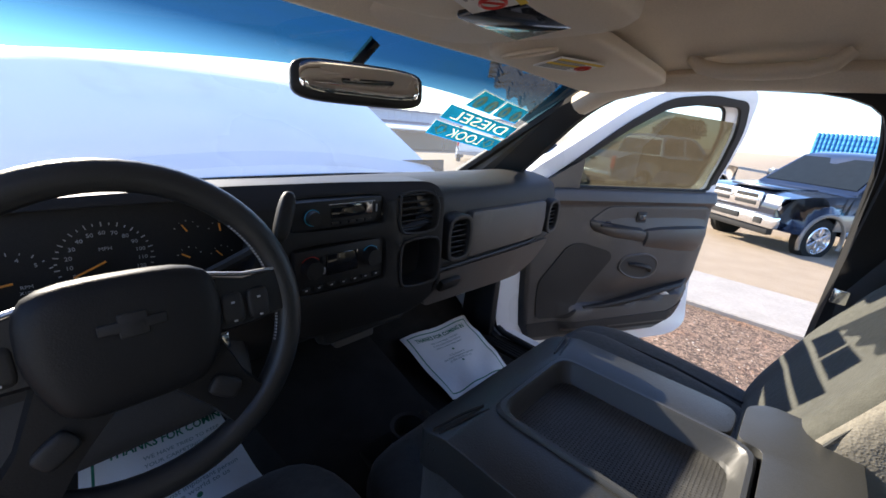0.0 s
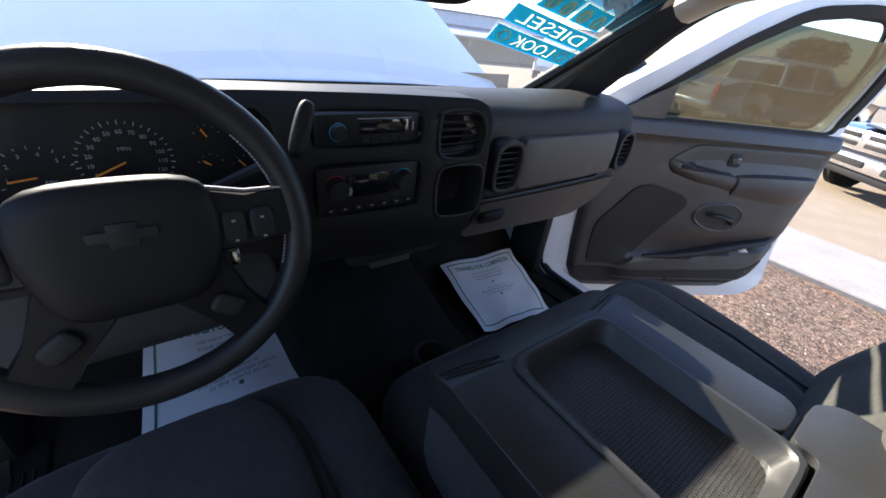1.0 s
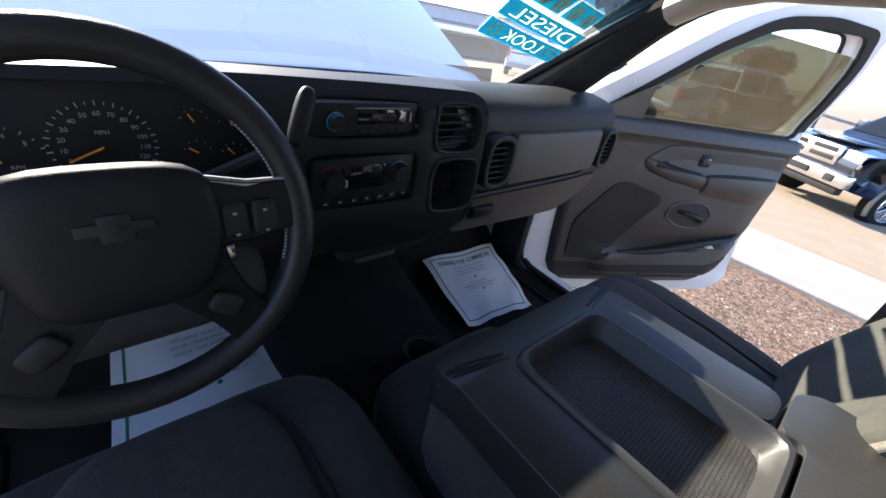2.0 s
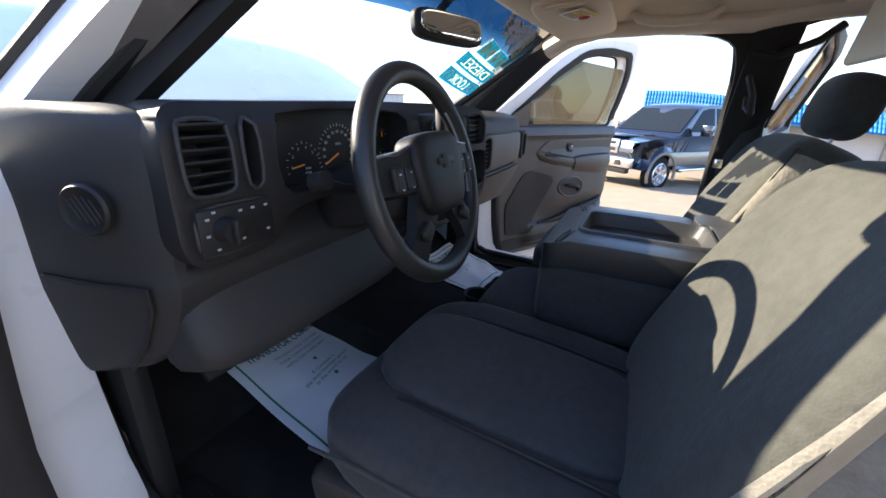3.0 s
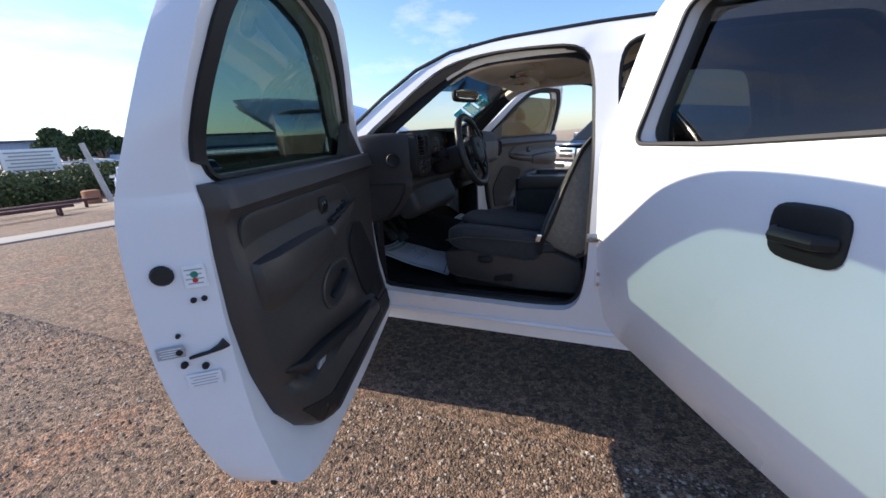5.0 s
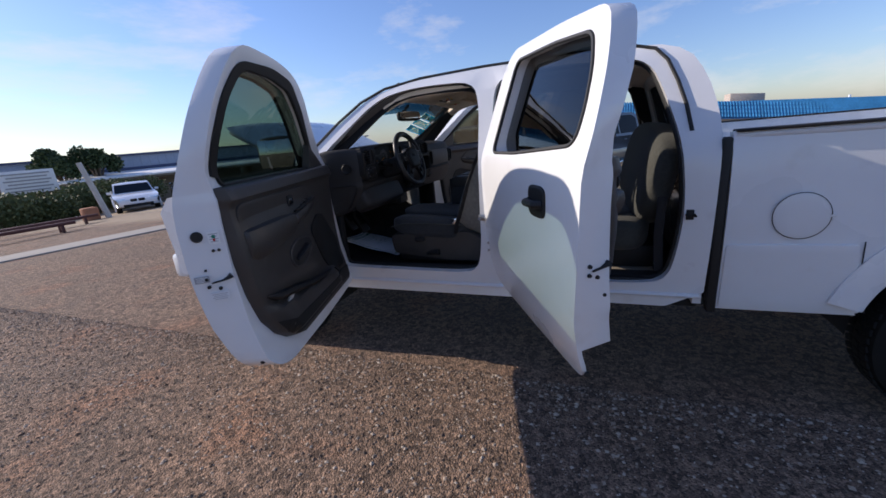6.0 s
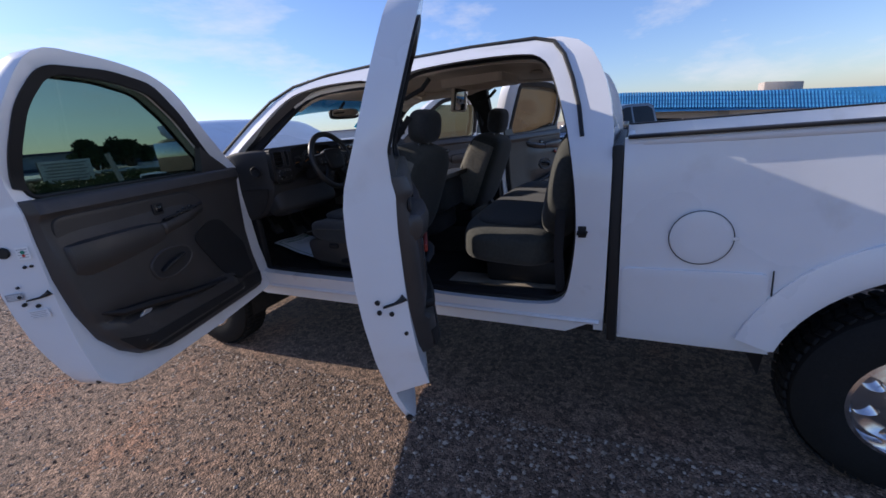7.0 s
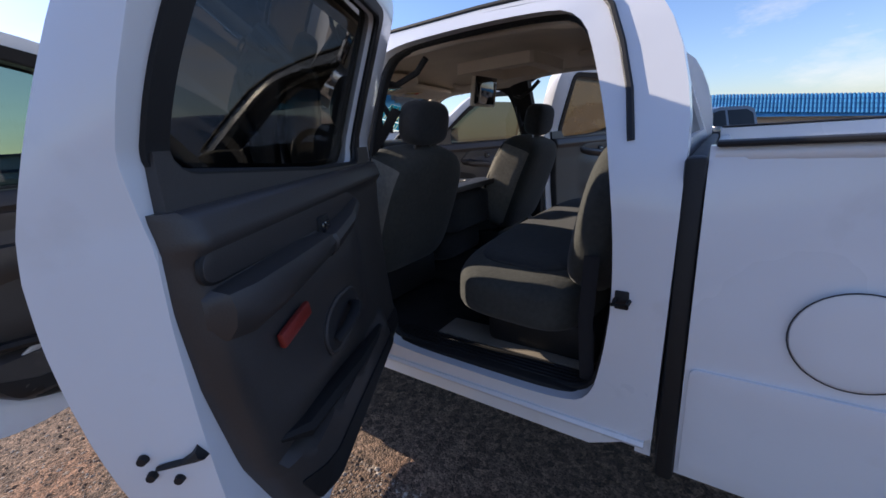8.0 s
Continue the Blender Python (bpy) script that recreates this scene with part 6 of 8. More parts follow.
# ---------------------------------------------------------------- inside the cab
def dash_ring(x):
    if x < 0:
        back = 0.19 * (max(0, -0.862 - x) / 0.073) ** 1.35         # the driver's end wraps forwards to the door
        tip = min(1, max(0, (-x - 0.905) / 0.03)) ** 2
    else:
        back = 0.03 * min(1, max(0, x - 0.72) / 0.2) ** 1.5
        tip = 0.4 * min(1, max(0, (x - 0.80) / 0.115)) ** 2.5
    f = 0.055 if -0.84 < x < 0.17 else 0.0    # recess behind the instrument bezel
    drop = 0.0 if x < 0.15 else 0.022 * min(1, (x - 0.15) / 0.05)
    prof = [(0.22, 1.40), (0.05, 1.445), (-0.12 + back * 0.5, 1.476), (-0.255 + back + f, 1.478 - drop), (-0.298 + back + f, 1.448 - drop), (-0.30 + back + f, 1.30), (-0.288 + back, 1.255), (-0.298 + back, 1.225), (-0.245 + back, 1.12), (-0.15 + back * 0.6, 1.045), (0.0, 1.02), (0.22, 1.05)]
    return [(x, p.x + 0.02 * tip, p.y + (1.25 - p.y) * 0.08 * tip) for p in smooth_loop(prof, rounds=2)]


xs = [-0.936, -0.933, -0.928, -0.921, -0.913, -0.904, -0.894, -0.884, -0.874, -0.864, -0.85, -0.838, -0.77, -0.72, -0.7, -0.5, -0.3, -0.1, 0.1, 0.165, 0.175, 0.4, 0.6, 0.7, 0.75, 0.79, 0.82, 0.85, 0.875, 0.893, 0.905]
bm = bmesh.new()
loft(bm, [dash_ring(x) for x in xs])
dash = part("dashboard", bm, DASH, truck, "dark grey moulded dashboard")
sub = lambda name, b, mat, label="": part(name, b, mat, dash, label)
# instrument bezel, swept out towards the driver
bez = along(fillet([(-0.872, 1.262), (-0.868, 1.482), (-0.4, 1.492), (-0.1, 1.492), (0.158, 1.487), (0.178, 1.345), (0.165, 1.225), (0.10, 1.150), (-0.10, 1.145), (-0.24, 1.17), (-0.30, 1.315), (-0.5, 1.325), (-0.69, 1.315), (-0.715, 1.262)], 0.055, 6), 0.03)


def bez_face(x, z, w):
    return Vector((x, -0.322 - 0.04 * max(0, x + 0.3) / 0.45 + 0.035 * max(0, z - 1.45) / 0.04 - 0.12 * (1.45 - z) * 0.3 + (0.35 * max(0, 1.24 - z)) + 0.05 * max(0, x - 0.145) / 0.03 + w, z))


holes = [rect(-0.848, -0.775, 1.362, 1.462), rect(-0.758, -0.728, 1.362, 1.462), rect(-0.848, -0.728, 1.280, 1.348), rect(-0.695, -0.295, 1.335, 1.475, 0.03), rect(-0.238, -0.022, 1.405, 1.468), rect(-0.238, -0.022, 1.275, 1.375), rect(0.012, 0.128, 1.372, 1.468, 0.018), rect(0.016, 0.138, 1.238, 1.358, 0.018)]
bm = bmesh.new()
sheet(bm, bez, holes, 0.08, bez_face, [1.2, 1.24, 1.455, 1.475], [0.145, 0.16])
rim = [e for e in bm.edges if len(e.link_faces) == 2 and e.calc_face_angle(0) > 1.2]
bmesh.ops.bevel(bm, geom=rim, offset=0.005, segments=2, profile=0.5, affect="EDGES")
sub("instrument_bezel", bm, BLACK, "black instrument bezel")
for hole in (holes[0], holes[1], holes[2], holes[6], holes[7]):
    bm = bmesh.new()
    tube(bm, [bez_face(p.x, p.y, -0.001) for p in hole], 0.0035, 6, True)
    sub("bezel_rim", bm, DASH, "thin raised rim")
# vents
def vent(x0, x1, z0, z1, y, n, mat=BLACK, upright=False):
    bm = bmesh.new()
    for j in range(n):
        if upright:
            x = x0 + (x1 - x0) * (j + 0.5) / n
            rbox(bm, (x, y, (z0 + z1) / 2), (0.004, 0.02, z1 - z0), 0.001, None, 1)
        else:
            z = z0 + (z1 - z0) * (j + 0.5) / n
            rbox(bm, ((x0 + x1) / 2, y, z), (x1 - x0, 0.02, 0.004), 0.001, pose(0, 0, 0, -25), 1)
    return bm


for x0, x1, z0, z1, y in ((-0.845, -0.778, 1.365, 1.46, -0.315), (0.014, 0.126, 1.374, 1.466, -0.335)):
    v = sub("air_vent", vent(x0, x1, z0, z1, y, 6), BLACK, "black slatted air vent")
# headlamp switches
bm = bmesh.new()
rbox(bm, (-0.788, -0.325, 1.314), (0.122, 0.02, 0.068), 0.006)
sw = sub("switch_panel", bm, BLACK, "black headlamp switch panel")
bm = bmesh.new()
cyl(bm, (-0.812, -0.335, 1.316), (-0.812, -0.355, 1.316), 0.019, 0.016)
rbox(bm, (-0.812, -0.358, 1.316), (0.008, 0.012, 0.036), 0.003)
part("headlamp_knob", bm, BLACK, sw)
for x, z in ((-0.836, 1.335), (-0.826, 1.343), (-0.838, 1.312), (-0.826, 1.290), (-0.786, 1.338), (-0.786, 1.296), (-0.765, 1.338), (-0.742, 1.338), (-0.742, 1.300)):
    bm = bmesh.new()
    rbox(bm, (x, -0.3365, z), (0.005, 0.002, 0.003), 0)
    part("switch_mark", bm, GREYTEXT, sw)
# gauges
bm = bmesh.new()
rbox(bm, (-0.495, -0.262, 1.405), (0.42, 0.01, 0.15), 0.004)
cl = sub("instrument_panel", bm, BLACK, "dark instrument cluster with orange needles")
bm = bmesh.new()
marks = bmesh.new()


def dial(cx, cz, r, a0, a1, n, needle, big=True):
    for j in range(n):
        a = radians(a0 + (a1 - a0) * j / (n - 1))
        rbox(marks, (cx + r * math.cos(a), -0.269, cz + r * math.sin(a)), (r * (0.11 if j % 2 == 0 else 0.06), 0.002, 0.0011), 0, Matrix.Rotation(-a, 4, "Y"))
    a = radians(needle)
    rbox(bm, (cx + r * 0.42 * math.cos(a), -0.272, cz + r * 0.42 * math.sin(a)), (r * 0.75, 0.003, 0.0022), 0, Matrix.Rotation(-a, 4, "Y"))


SPX, SPZ = -0.492, 1.388
dial(SPX, SPZ, 0.056, 205, -25, 25, 205)
dial(-0.59, 1.375, 0.040, 200, 20, 11, 188)
for cx, cz, nd in ((-0.385, 1.418, 120), (-0.335, 1.412, 95), (-0.385, 1.372, 145), (-0.335, 1.366, 130)):
    dial(cx, cz, 0.018, 160, 20, 5, nd)
for j, a in enumerate(range(205, -26, -19)):
    aa = radians(a)
    lettering(marks, str(j * 10), 0.0085, frame_at((SPX + 0.043 * math.cos(aa), -0.27, SPZ + 0.043 * math.sin(aa)), (1, 0, 0), (0, 0, 1)))
lettering(marks, "MPH", 0.008, frame_at((SPX, -0.27, SPZ + 0.018), (1, 0, 0), (0, 0, 1)))
lettering(marks, "RPM", 0.007, frame_at((-0.58, -0.27, 1.366), (1, 0, 0), (0, 0, 1)))
lettering(marks, "X1000", 0.006, frame_at((-0.58, -0.27, 1.358), (1, 0, 0), (0, 0, 1)))
for j, t in enumerate("12345"):
    aa = radians(185 - 36 * j)
    lettering(marks, t, 0.008, frame_at((-0.59 + 0.031 * math.cos(aa), -0.27, 1.375 + 0.031 * math.sin(aa)), (1, 0, 0), (0, 0, 1)))
tagged(part("dial_needle", bm, ORANGE, cl, "orange gauge needles"), kind="stuff")
tagged(part("dial_print", marks, GREYTEXT, cl, "pale gauge markings"), kind="stuff")
# radio and heater controls
bm = bmesh.new()
rbox(bm, (-0.13, -0.32, 1.436), (0.21, 0.03, 0.058), 0.006)
radio = sub("car_radio", bm, BLACK, "black car radio with a display")
bm = bmesh.new()
cyl(bm, (-0.198, -0.335, 1.436), (-0.198, -0.356, 1.436), 0.016, 0.013)
knob = part("volume_knob", bm, BLACK, radio, "black knob with a blue ring")
bm = bmesh.new()
tube(bm, [(-0.198 + 0.0155 * math.cos(a * math.tau / 24), -0.345, 1.436 + 0.0155 * math.sin(a * math.tau / 24)) for a in range(24)], 0.0007, 6, True)
part("knob_ring", bm, BLUE, knob, "blue ring")
bm = bmesh.new()
rbox(bm, (-0.104, -0.336, 1.441), (0.10, 0.003, 0.026), 0.001)
part("radio_display", bm, SCREEN, radio, "dark display")
bm = bmesh.new()
rbox(bm, (-0.104, -0.3375, 1.456), (0.11, 0.002, 0.0014), 0)
rbox(bm, (-0.044, -0.3375, 1.44), (0.003, 0.002, 0.016), 0)
part("display_frame", bm, GREYTEXT, radio, "pale frame line")
for j in range(5):
    bm = bmesh.new()
    rbox(bm, (-0.145 + 0.02 * j, -0.336, 1.417), (0.016, 0.004, 0.006), 0.001)
    part("radio_button", bm, BLACK, radio)
bm = bmesh.new()
rbox(bm, (-0.13, -0.328, 1.325), (0.21, 0.03, 0.095), 0.006)
hvac = sub("heater_panel", bm, BLACK, "black heater control panel")
for x, ring in ((-0.203, RED), (-0.062, BLUE)):
    bm = bmesh.new()
    cyl(bm, (x, -0.343, 1.335), (x, -0.362, 1.335), 0.021, 0.018)
    kn = part("heater_knob", bm, BLACK, hvac)
    bm = bmesh.new()
    tube(bm, [(x + 0.023 * math.cos(radians(a)), -0.344, 1.335 + 0.023 * math.sin(radians(a))) for a in range(40, 141, 10)], 0.0007, 5)
    part("temperature_arc", bm, ring, kn)
bm = bmesh.new()
rbox(bm, (-0.132, -0.344, 1.335), (0.075, 0.004, 0.045), 0.002)
part("heater_display", bm, SCREEN, hvac, "dark heater display")
for j in range(2):
    bm = bmesh.new()
    pad(bm, (-0.178, -0.346, 1.348 - 0.022 * j), (0.010, 0.008, 0.016), 3, None, 3)
    part("fan_button", bm, GREYTEXT if j else BLACK, hvac)
for j in range(7):
    bm = bmesh.new()
    rbox(bm, (-0.215 + 0.028 * j, -0.344, 1.29), (0.018, 0.004, 0.010), 0.001)
    bt = part("heater_button", bm, BLACK, hvac)
    bm = bmesh.new()
    rbox(bm, (-0.215 + 0.028 * j, -0.3465, 1.291), (0.005, 0.001, 0.0025), 0)
    part("button_mark", bm, GREYTEXT, bt)
# round end vents, mid vent, right vent
for x, y, z in ((-0.9135, -0.222, 1.35),):
    bm = bmesh.new()
    m = frame_at((x, y, z), (0.34, -0.94, 0), (0, 0, 1))
    lathe(bm, [(0.023, -0.004), (0.033, -0.004), (0.034, 0.004), (0.031, 0.008), (0.025, 0.004)], m, 28)
    for j in range(5):
        rbox(bm, m @ Vector((-0.016 + 0.008 * j, 0, 0.001)), (0.0022, 0.044 - 0.006 * abs(j - 2), 0.008), 0.001, m.to_3x3().to_4x4() @ Matrix.Rotation(radians(25), 4, 'Z'), 1)
    sub("round_vent", bm, BLACK, "round black side vent")
for x0, x1, z0, z1, y in ((0.215, 0.292, 1.268, 1.378, -0.325), (0.782, 0.842, 1.268, 1.372, -0.312)):
    bm = bmesh.new()
    sheet(bm, rect(x0 - 0.014, x1 + 0.014, z0 - 0.014, z1 + 0.014, 0.024), [rect(x0, x1, z0, z1, 0.016)], 0.05, lambda u, v, w: (u, y - 0.012 + w, v))
    rim = [e for e in bm.edges if len(e.link_faces) == 2 and e.calc_face_angle(0) > 1.2]
    bmesh.ops.bevel(bm, geom=rim, offset=0.004, segments=2, profile=0.5, affect="EDGES")
    vv = sub("side_vent", bm, DASH, "square air vent with a raised frame")
    part("vent_slats", vent(x0, x1, z0, z1, y + 0.01, 7), BLACK, vv)
# glove box
bm = bmesh.new()
gl = along(fillet([(0.318, 1.248), (0.316, 1.388), (0.762, 1.384), (0.764, 1.252)], 0.016), 0.04)
sheet(bm, gl, [], 0.05, lambda u, v, w: (u, -0.326 + 0.05 * max(0, u - 0.6) + w + 0.08 * abs(v - 1.32), v))
rim = [e for e in bm.edges if len(e.link_faces) == 2 and e.calc_face_angle(0) > 1.2]
bmesh.ops.bevel(bm, geom=rim, offset=0.008, segments=2, profile=0.5, affect="EDGES")
sub("airbag_cover", bm, TRIM, "warm grey airbag cover panel")
bm = bmesh.new()
gl = along(fillet([(0.19, 1.10), (0.185, 1.222), (0.78, 1.225), (0.86, 1.22), (0.83, 1.12), (0.74, 1.07)], 0.03), 0.04)
sheet(bm, gl, [], 0.04, lambda u, v, w: (u, -0.314 + 0.06 * max(0, u - 0.6) + w + (1.225 - v) * 0.40, v), [1.1, 1.14, 1.18])
gb = sub("glove_box", bm, TRIM, "warm grey glove box door")
bm = bmesh.new()
rbox(bm, (0.262, -0.300, 1.172), (0.085, 0.02, 0.038), 0.008, pose(0, 0, 0, 22))
part("glove_latch", bm, BLACK, gb, "dark glove box latch")
for z, y in ((1.236, -0.305),):
    bm = bmesh.new()
    tube(bm, [(0.19, y - 0.01, z - 0.003), (0.45, y - 0.01, z), (0.70, y, z), (0.78, y + 0.03, z), (0.85, y + 0.09, z)], 0.006, 6)
    sub("dash_seam", bm, BLACK)
# lower centre: ash tray, socket; knee panel seam; fuse cover
bm = bmesh.new()
rbox(bm, (-0.03, -0.27, 1.135), (0.25, 0.06, 0.06), 0.02, pose(0, 0, 0, -20))
lo = sub("lower_dash_panel", bm, BLACK, "black lower stack with a power socket")
bm = bmesh.new()
lathe(bm, [(0.010, 0.0), (0.016, 0.0), (0.017, 0.006), (0.012, 0.007), (0.011, 0.002)], frame_at((0.055, -0.328, 1.188), (1, 0, 0), (0, 0.1, 1)), 20)
part("power_socket", bm, STEEL, lo)
bm = bmesh.new()
tube(bm, [(-0.935, -0.09, 1.238), (-0.922, -0.165, 1.238), (-0.905, -0.228, 1.238), (-0.89, -0.262, 1.236), (-0.888, -0.258, 1.20), (-0.888, -0.21, 1.12), (-0.888, -0.15, 1.06)], 0.0035, 6)
sub("fuse_cover_seam", bm, BLACK)
bm = bmesh.new()
pad(bm, (-0.585, -0.228, 1.155), (0.56, 0.15, 0.22), 6, pose(0, 0, 0, -24), 8)
sub("knee_bolster", bm, DASH, "dark grey knee bolster")
bm = bmesh.new()
rbox(bm, (0.06, -0.07, 1.0), (0.14, 0.10, 0.08), 0.01)
sub("brake_controller", bm, TRIM, "small brown box under the dash")

# steering column and wheel
WHEELMAT = material("black_wheel_vinyl", (0.011, 0.011, 0.0115), 0.5, 0, 500, 0.15, 0.3, 60, spec=0.22)
WC = Vector((-0.503, -0.49, 1.366))
WM = frame_at(WC, (1, 0, 0), (0, 0.27, 0.96))
bm = bmesh.new()
pad(bm, WM @ Vector((0, -0.01, -0.13)), (0.15, 0.13, 0.22), 4.5, WM.to_3x3().to_4x4(), 8)
column = part("steering_column", bm, BLACK, truck, "black steering column shroud")
bm = bmesh.new()
tube(bm, [WM @ Vector((0.05, 0.02, -0.10)), WM @ Vector((0.13, 0.05, -0.09)), WM @ Vector((0.20, 0.08, -0.065))], 0.009, 8)
pad(bm, WM @ Vector((0.225, 0.115, -0.06)), (0.026, 0.085, 0.024), 3, WM.to_3x3().to_4x4() @ Matrix.Rotation(radians(-22), 4, "Z"), 5)
part("gear_lever", bm, BLACK, column, "black column gear lever")
bm = bmesh.new()
tube(bm, [WM @ Vector((-0.04, 0.0, -0.12)), WM @ Vector((-0.10, 0.01, -0.12)), WM @ Vector((-0.17, 0.03, -0.11))], [0.009, 0.010, 0.013], 8)
cyl(bm, WM @ Vector((-0.165, 0.03, -0.12)), WM @ Vector((-0.165, 0.03, -0.09)), 0.016)
part("turn_stalk", bm, BLACK, column, "black turn signal stalk")
bm = bmesh.new()
rbox(bm, WM @ Vector((0.098, -0.035, -0.05)), (0.026, 0.016, 0.006), 0.003, WM.to_3x3().to_4x4())
rbox(bm, WM @ Vector((0.105, -0.05, -0.05)), (0.012, 0.024, 0.004), 0.001, WM.to_3x3().to_4x4())
part("ignition_key", bm, CHROME, column, "metal ignition key")
bm = bmesh.new()
R = 0.182
tube(bm, [WM @ Vector((R * math.cos(k * math.tau / 64), R * math.sin(k * math.tau / 64), 0.0)) for k in range(64)], 0.0185, 14, True)
wheel_ob = part("steering_wheel", bm, VINYL, truck, "black leather-wrapped four-spoke steering wheel")
bm = bmesh.new()
for k in range(40):
    a = radians(-20 + k * 1.6)
    rbox(bm, WM @ Vector(((R - 0.0175) * math.cos(a), (R - 0.0175) * math.sin(a), 0.003)), (0.003, 0.0025, 0.005), 0, WM.to_3x3().to_4x4() @ Matrix.Rotation(a, 4, "Z"))
part("stitching", bm, GREYTEXT, wheel_ob)
bm = bmesh.new()
pad(bm, WM @ Vector((0, 0.0, 0.012)), (0.178, 0.142, 0.06), 5, WM.to_3x3().to_4x4(), 8, bend=lambda v: (v.x * (1 - 0.22 * max(0, -v.y)), v.y + 0.06 * (1 - v.x * v.x) * (v.y > 0), v.z))
hub = part("airbag_cover", bm, WHEELMAT, wheel_ob, "charcoal airbag cover")
bm = bmesh.new()
rbox(bm, WM @ Vector((0, 0.02, 0.043)), (0.06, 0.012, 0.004), 0.002, WM.to_3x3().to_4x4())
rbox(bm, WM @ Vector((0, 0.02, 0.043)), (0.026, 0.026, 0.004), 0.002, WM.to_3x3().to_4x4())
part("badge", bm, BLACK, wheel_ob, "dark cross-shaped badge")
for sx in (-1, 1):
    bm = bmesh.new()
    loft(bm, [[WM @ Vector((sx * x, y + dy, z + dz)) for dy, dz in ((0.028 * k, 0.010), (0.033 * k, 0.0), (0.028 * k, -0.012), (-0.028 * k, -0.012), (-0.033 * k, 0.0), (-0.028 * k, 0.010))] for x, y, z, k in ((0.07, 0.018, 0.018, 1.25), (0.12, 0.012, 0.012, 1.05), (0.165, 0.014, 0.004, 1.0), (0.187, 0.018, 0.0, 1.1))])
    sp = part("spoke", bm, WHEELMAT, wheel_ob, "dark grey spoke with a glint strip along its top")
    # bright strip that models the sun glint on the spoke's top edge
    bm = bmesh.new()
    tube(bm, [WM @ Vector((sx * x, y, z)) for x, y, z in ((0.08, 0.056, 0.024), (0.12, 0.047, 0.02), (0.165, 0.045, 0.012), (0.182, 0.05, 0.004))], 0.003, 6)
    part("spoke_edge", bm, STEEL, sp, "silver strip standing in for a sun glint")
    bm = bmesh.new()
    for dx in (-0.016, 0.016):
        pad(bm, WM @ Vector((sx * 0.118 + dx, 0.006, 0.022)), (0.027, 0.04, 0.012), 5, WM.to_3x3().to_4x4(), 4)
    bt = part("spoke_buttons", bm, BLACK, wheel_ob, "black control buttons")
    bm = bmesh.new()
    for dx in (-0.016, 0.016):
        for dy in (-0.01, 0.014):
            rbox(bm, WM @ Vector((sx * 0.118 + dx, dy, 0.0285)), (0.004, 0.0025, 0.001), 0, WM.to_3x3().to_4x4())
    part("button_marks", bm, GREYTEXT, bt)
    bm = bmesh.new()
    loft(bm, [[WM @ Vector((sx * (x + a * 0.018 * k), y + b * 0.018 * k, z + c)) for a, b, c in ((-0.8, -0.6, 0.008), (0.8, 0.6, 0.008), (0.9, 0.7, -0.01), (-0.9, -0.7, -0.01))] for x, y, z, k in ((0.052, -0.045, 0.012, 2.0), (0.085, -0.10, 0.006, 1.4), (0.115, -0.145, 0.0, 1.5))])
    sp = part("lower_spoke", bm, WHEELMAT, wheel_ob, "dark grey lower spoke")
    bm = bmesh.new()
    pad(bm, WM @ Vector((sx * 0.078, -0.09, 0.02)), (0.036, 0.026, 0.014), 4, WM.to_3x3().to_4x4() @ Matrix.Rotation(sx * radians(-35), 4, "Z"), 5)
    part("cruise_buttons", bm, BLACK, wheel_ob, "black oval thumb buttons")
# pedals
for x, w, nm in ((-0.40, 0.11, "brake_pedal"), (-0.22, 0.06, "throttle_pedal"), (-0.70, 0.07, "parking_brake_pedal")):
    bm = bmesh.new()
    y, z = {"brake_pedal": (0.05, 0.83), "throttle_pedal": (0.10, 0.83), "parking_brake_pedal": (-0.05, 0.92)}[nm]
    rbox(bm, (x, y, z), (w, 0.02, 0.07 if nm != "throttle_pedal" else 0.13), 0.008, pose(0, 0, 0, -40))
    tube(bm, [(x, y + 0.015, z), (x, y + 0.08, z + 0.1), (x, y + 0.06, z + 0.2)], 0.011, 6)
    part(nm, bm, BLACK, truck, "black rubber pedal")
bm = bmesh.new()
rbox(bm, (-0.53, -0.10, 1.055), (0.5, 0.05, 0.03), 0.01)
hl = part("knee_rail", bm, BLACK, truck, "black rail under the dash")
bm = bmesh.new()
rbox(bm, (-0.70, -0.126, 1.055), (0.035, 0.004, 0.022), 0.003)
part("release_lever", bm, GREYTEXT, hl, "hood release lever")


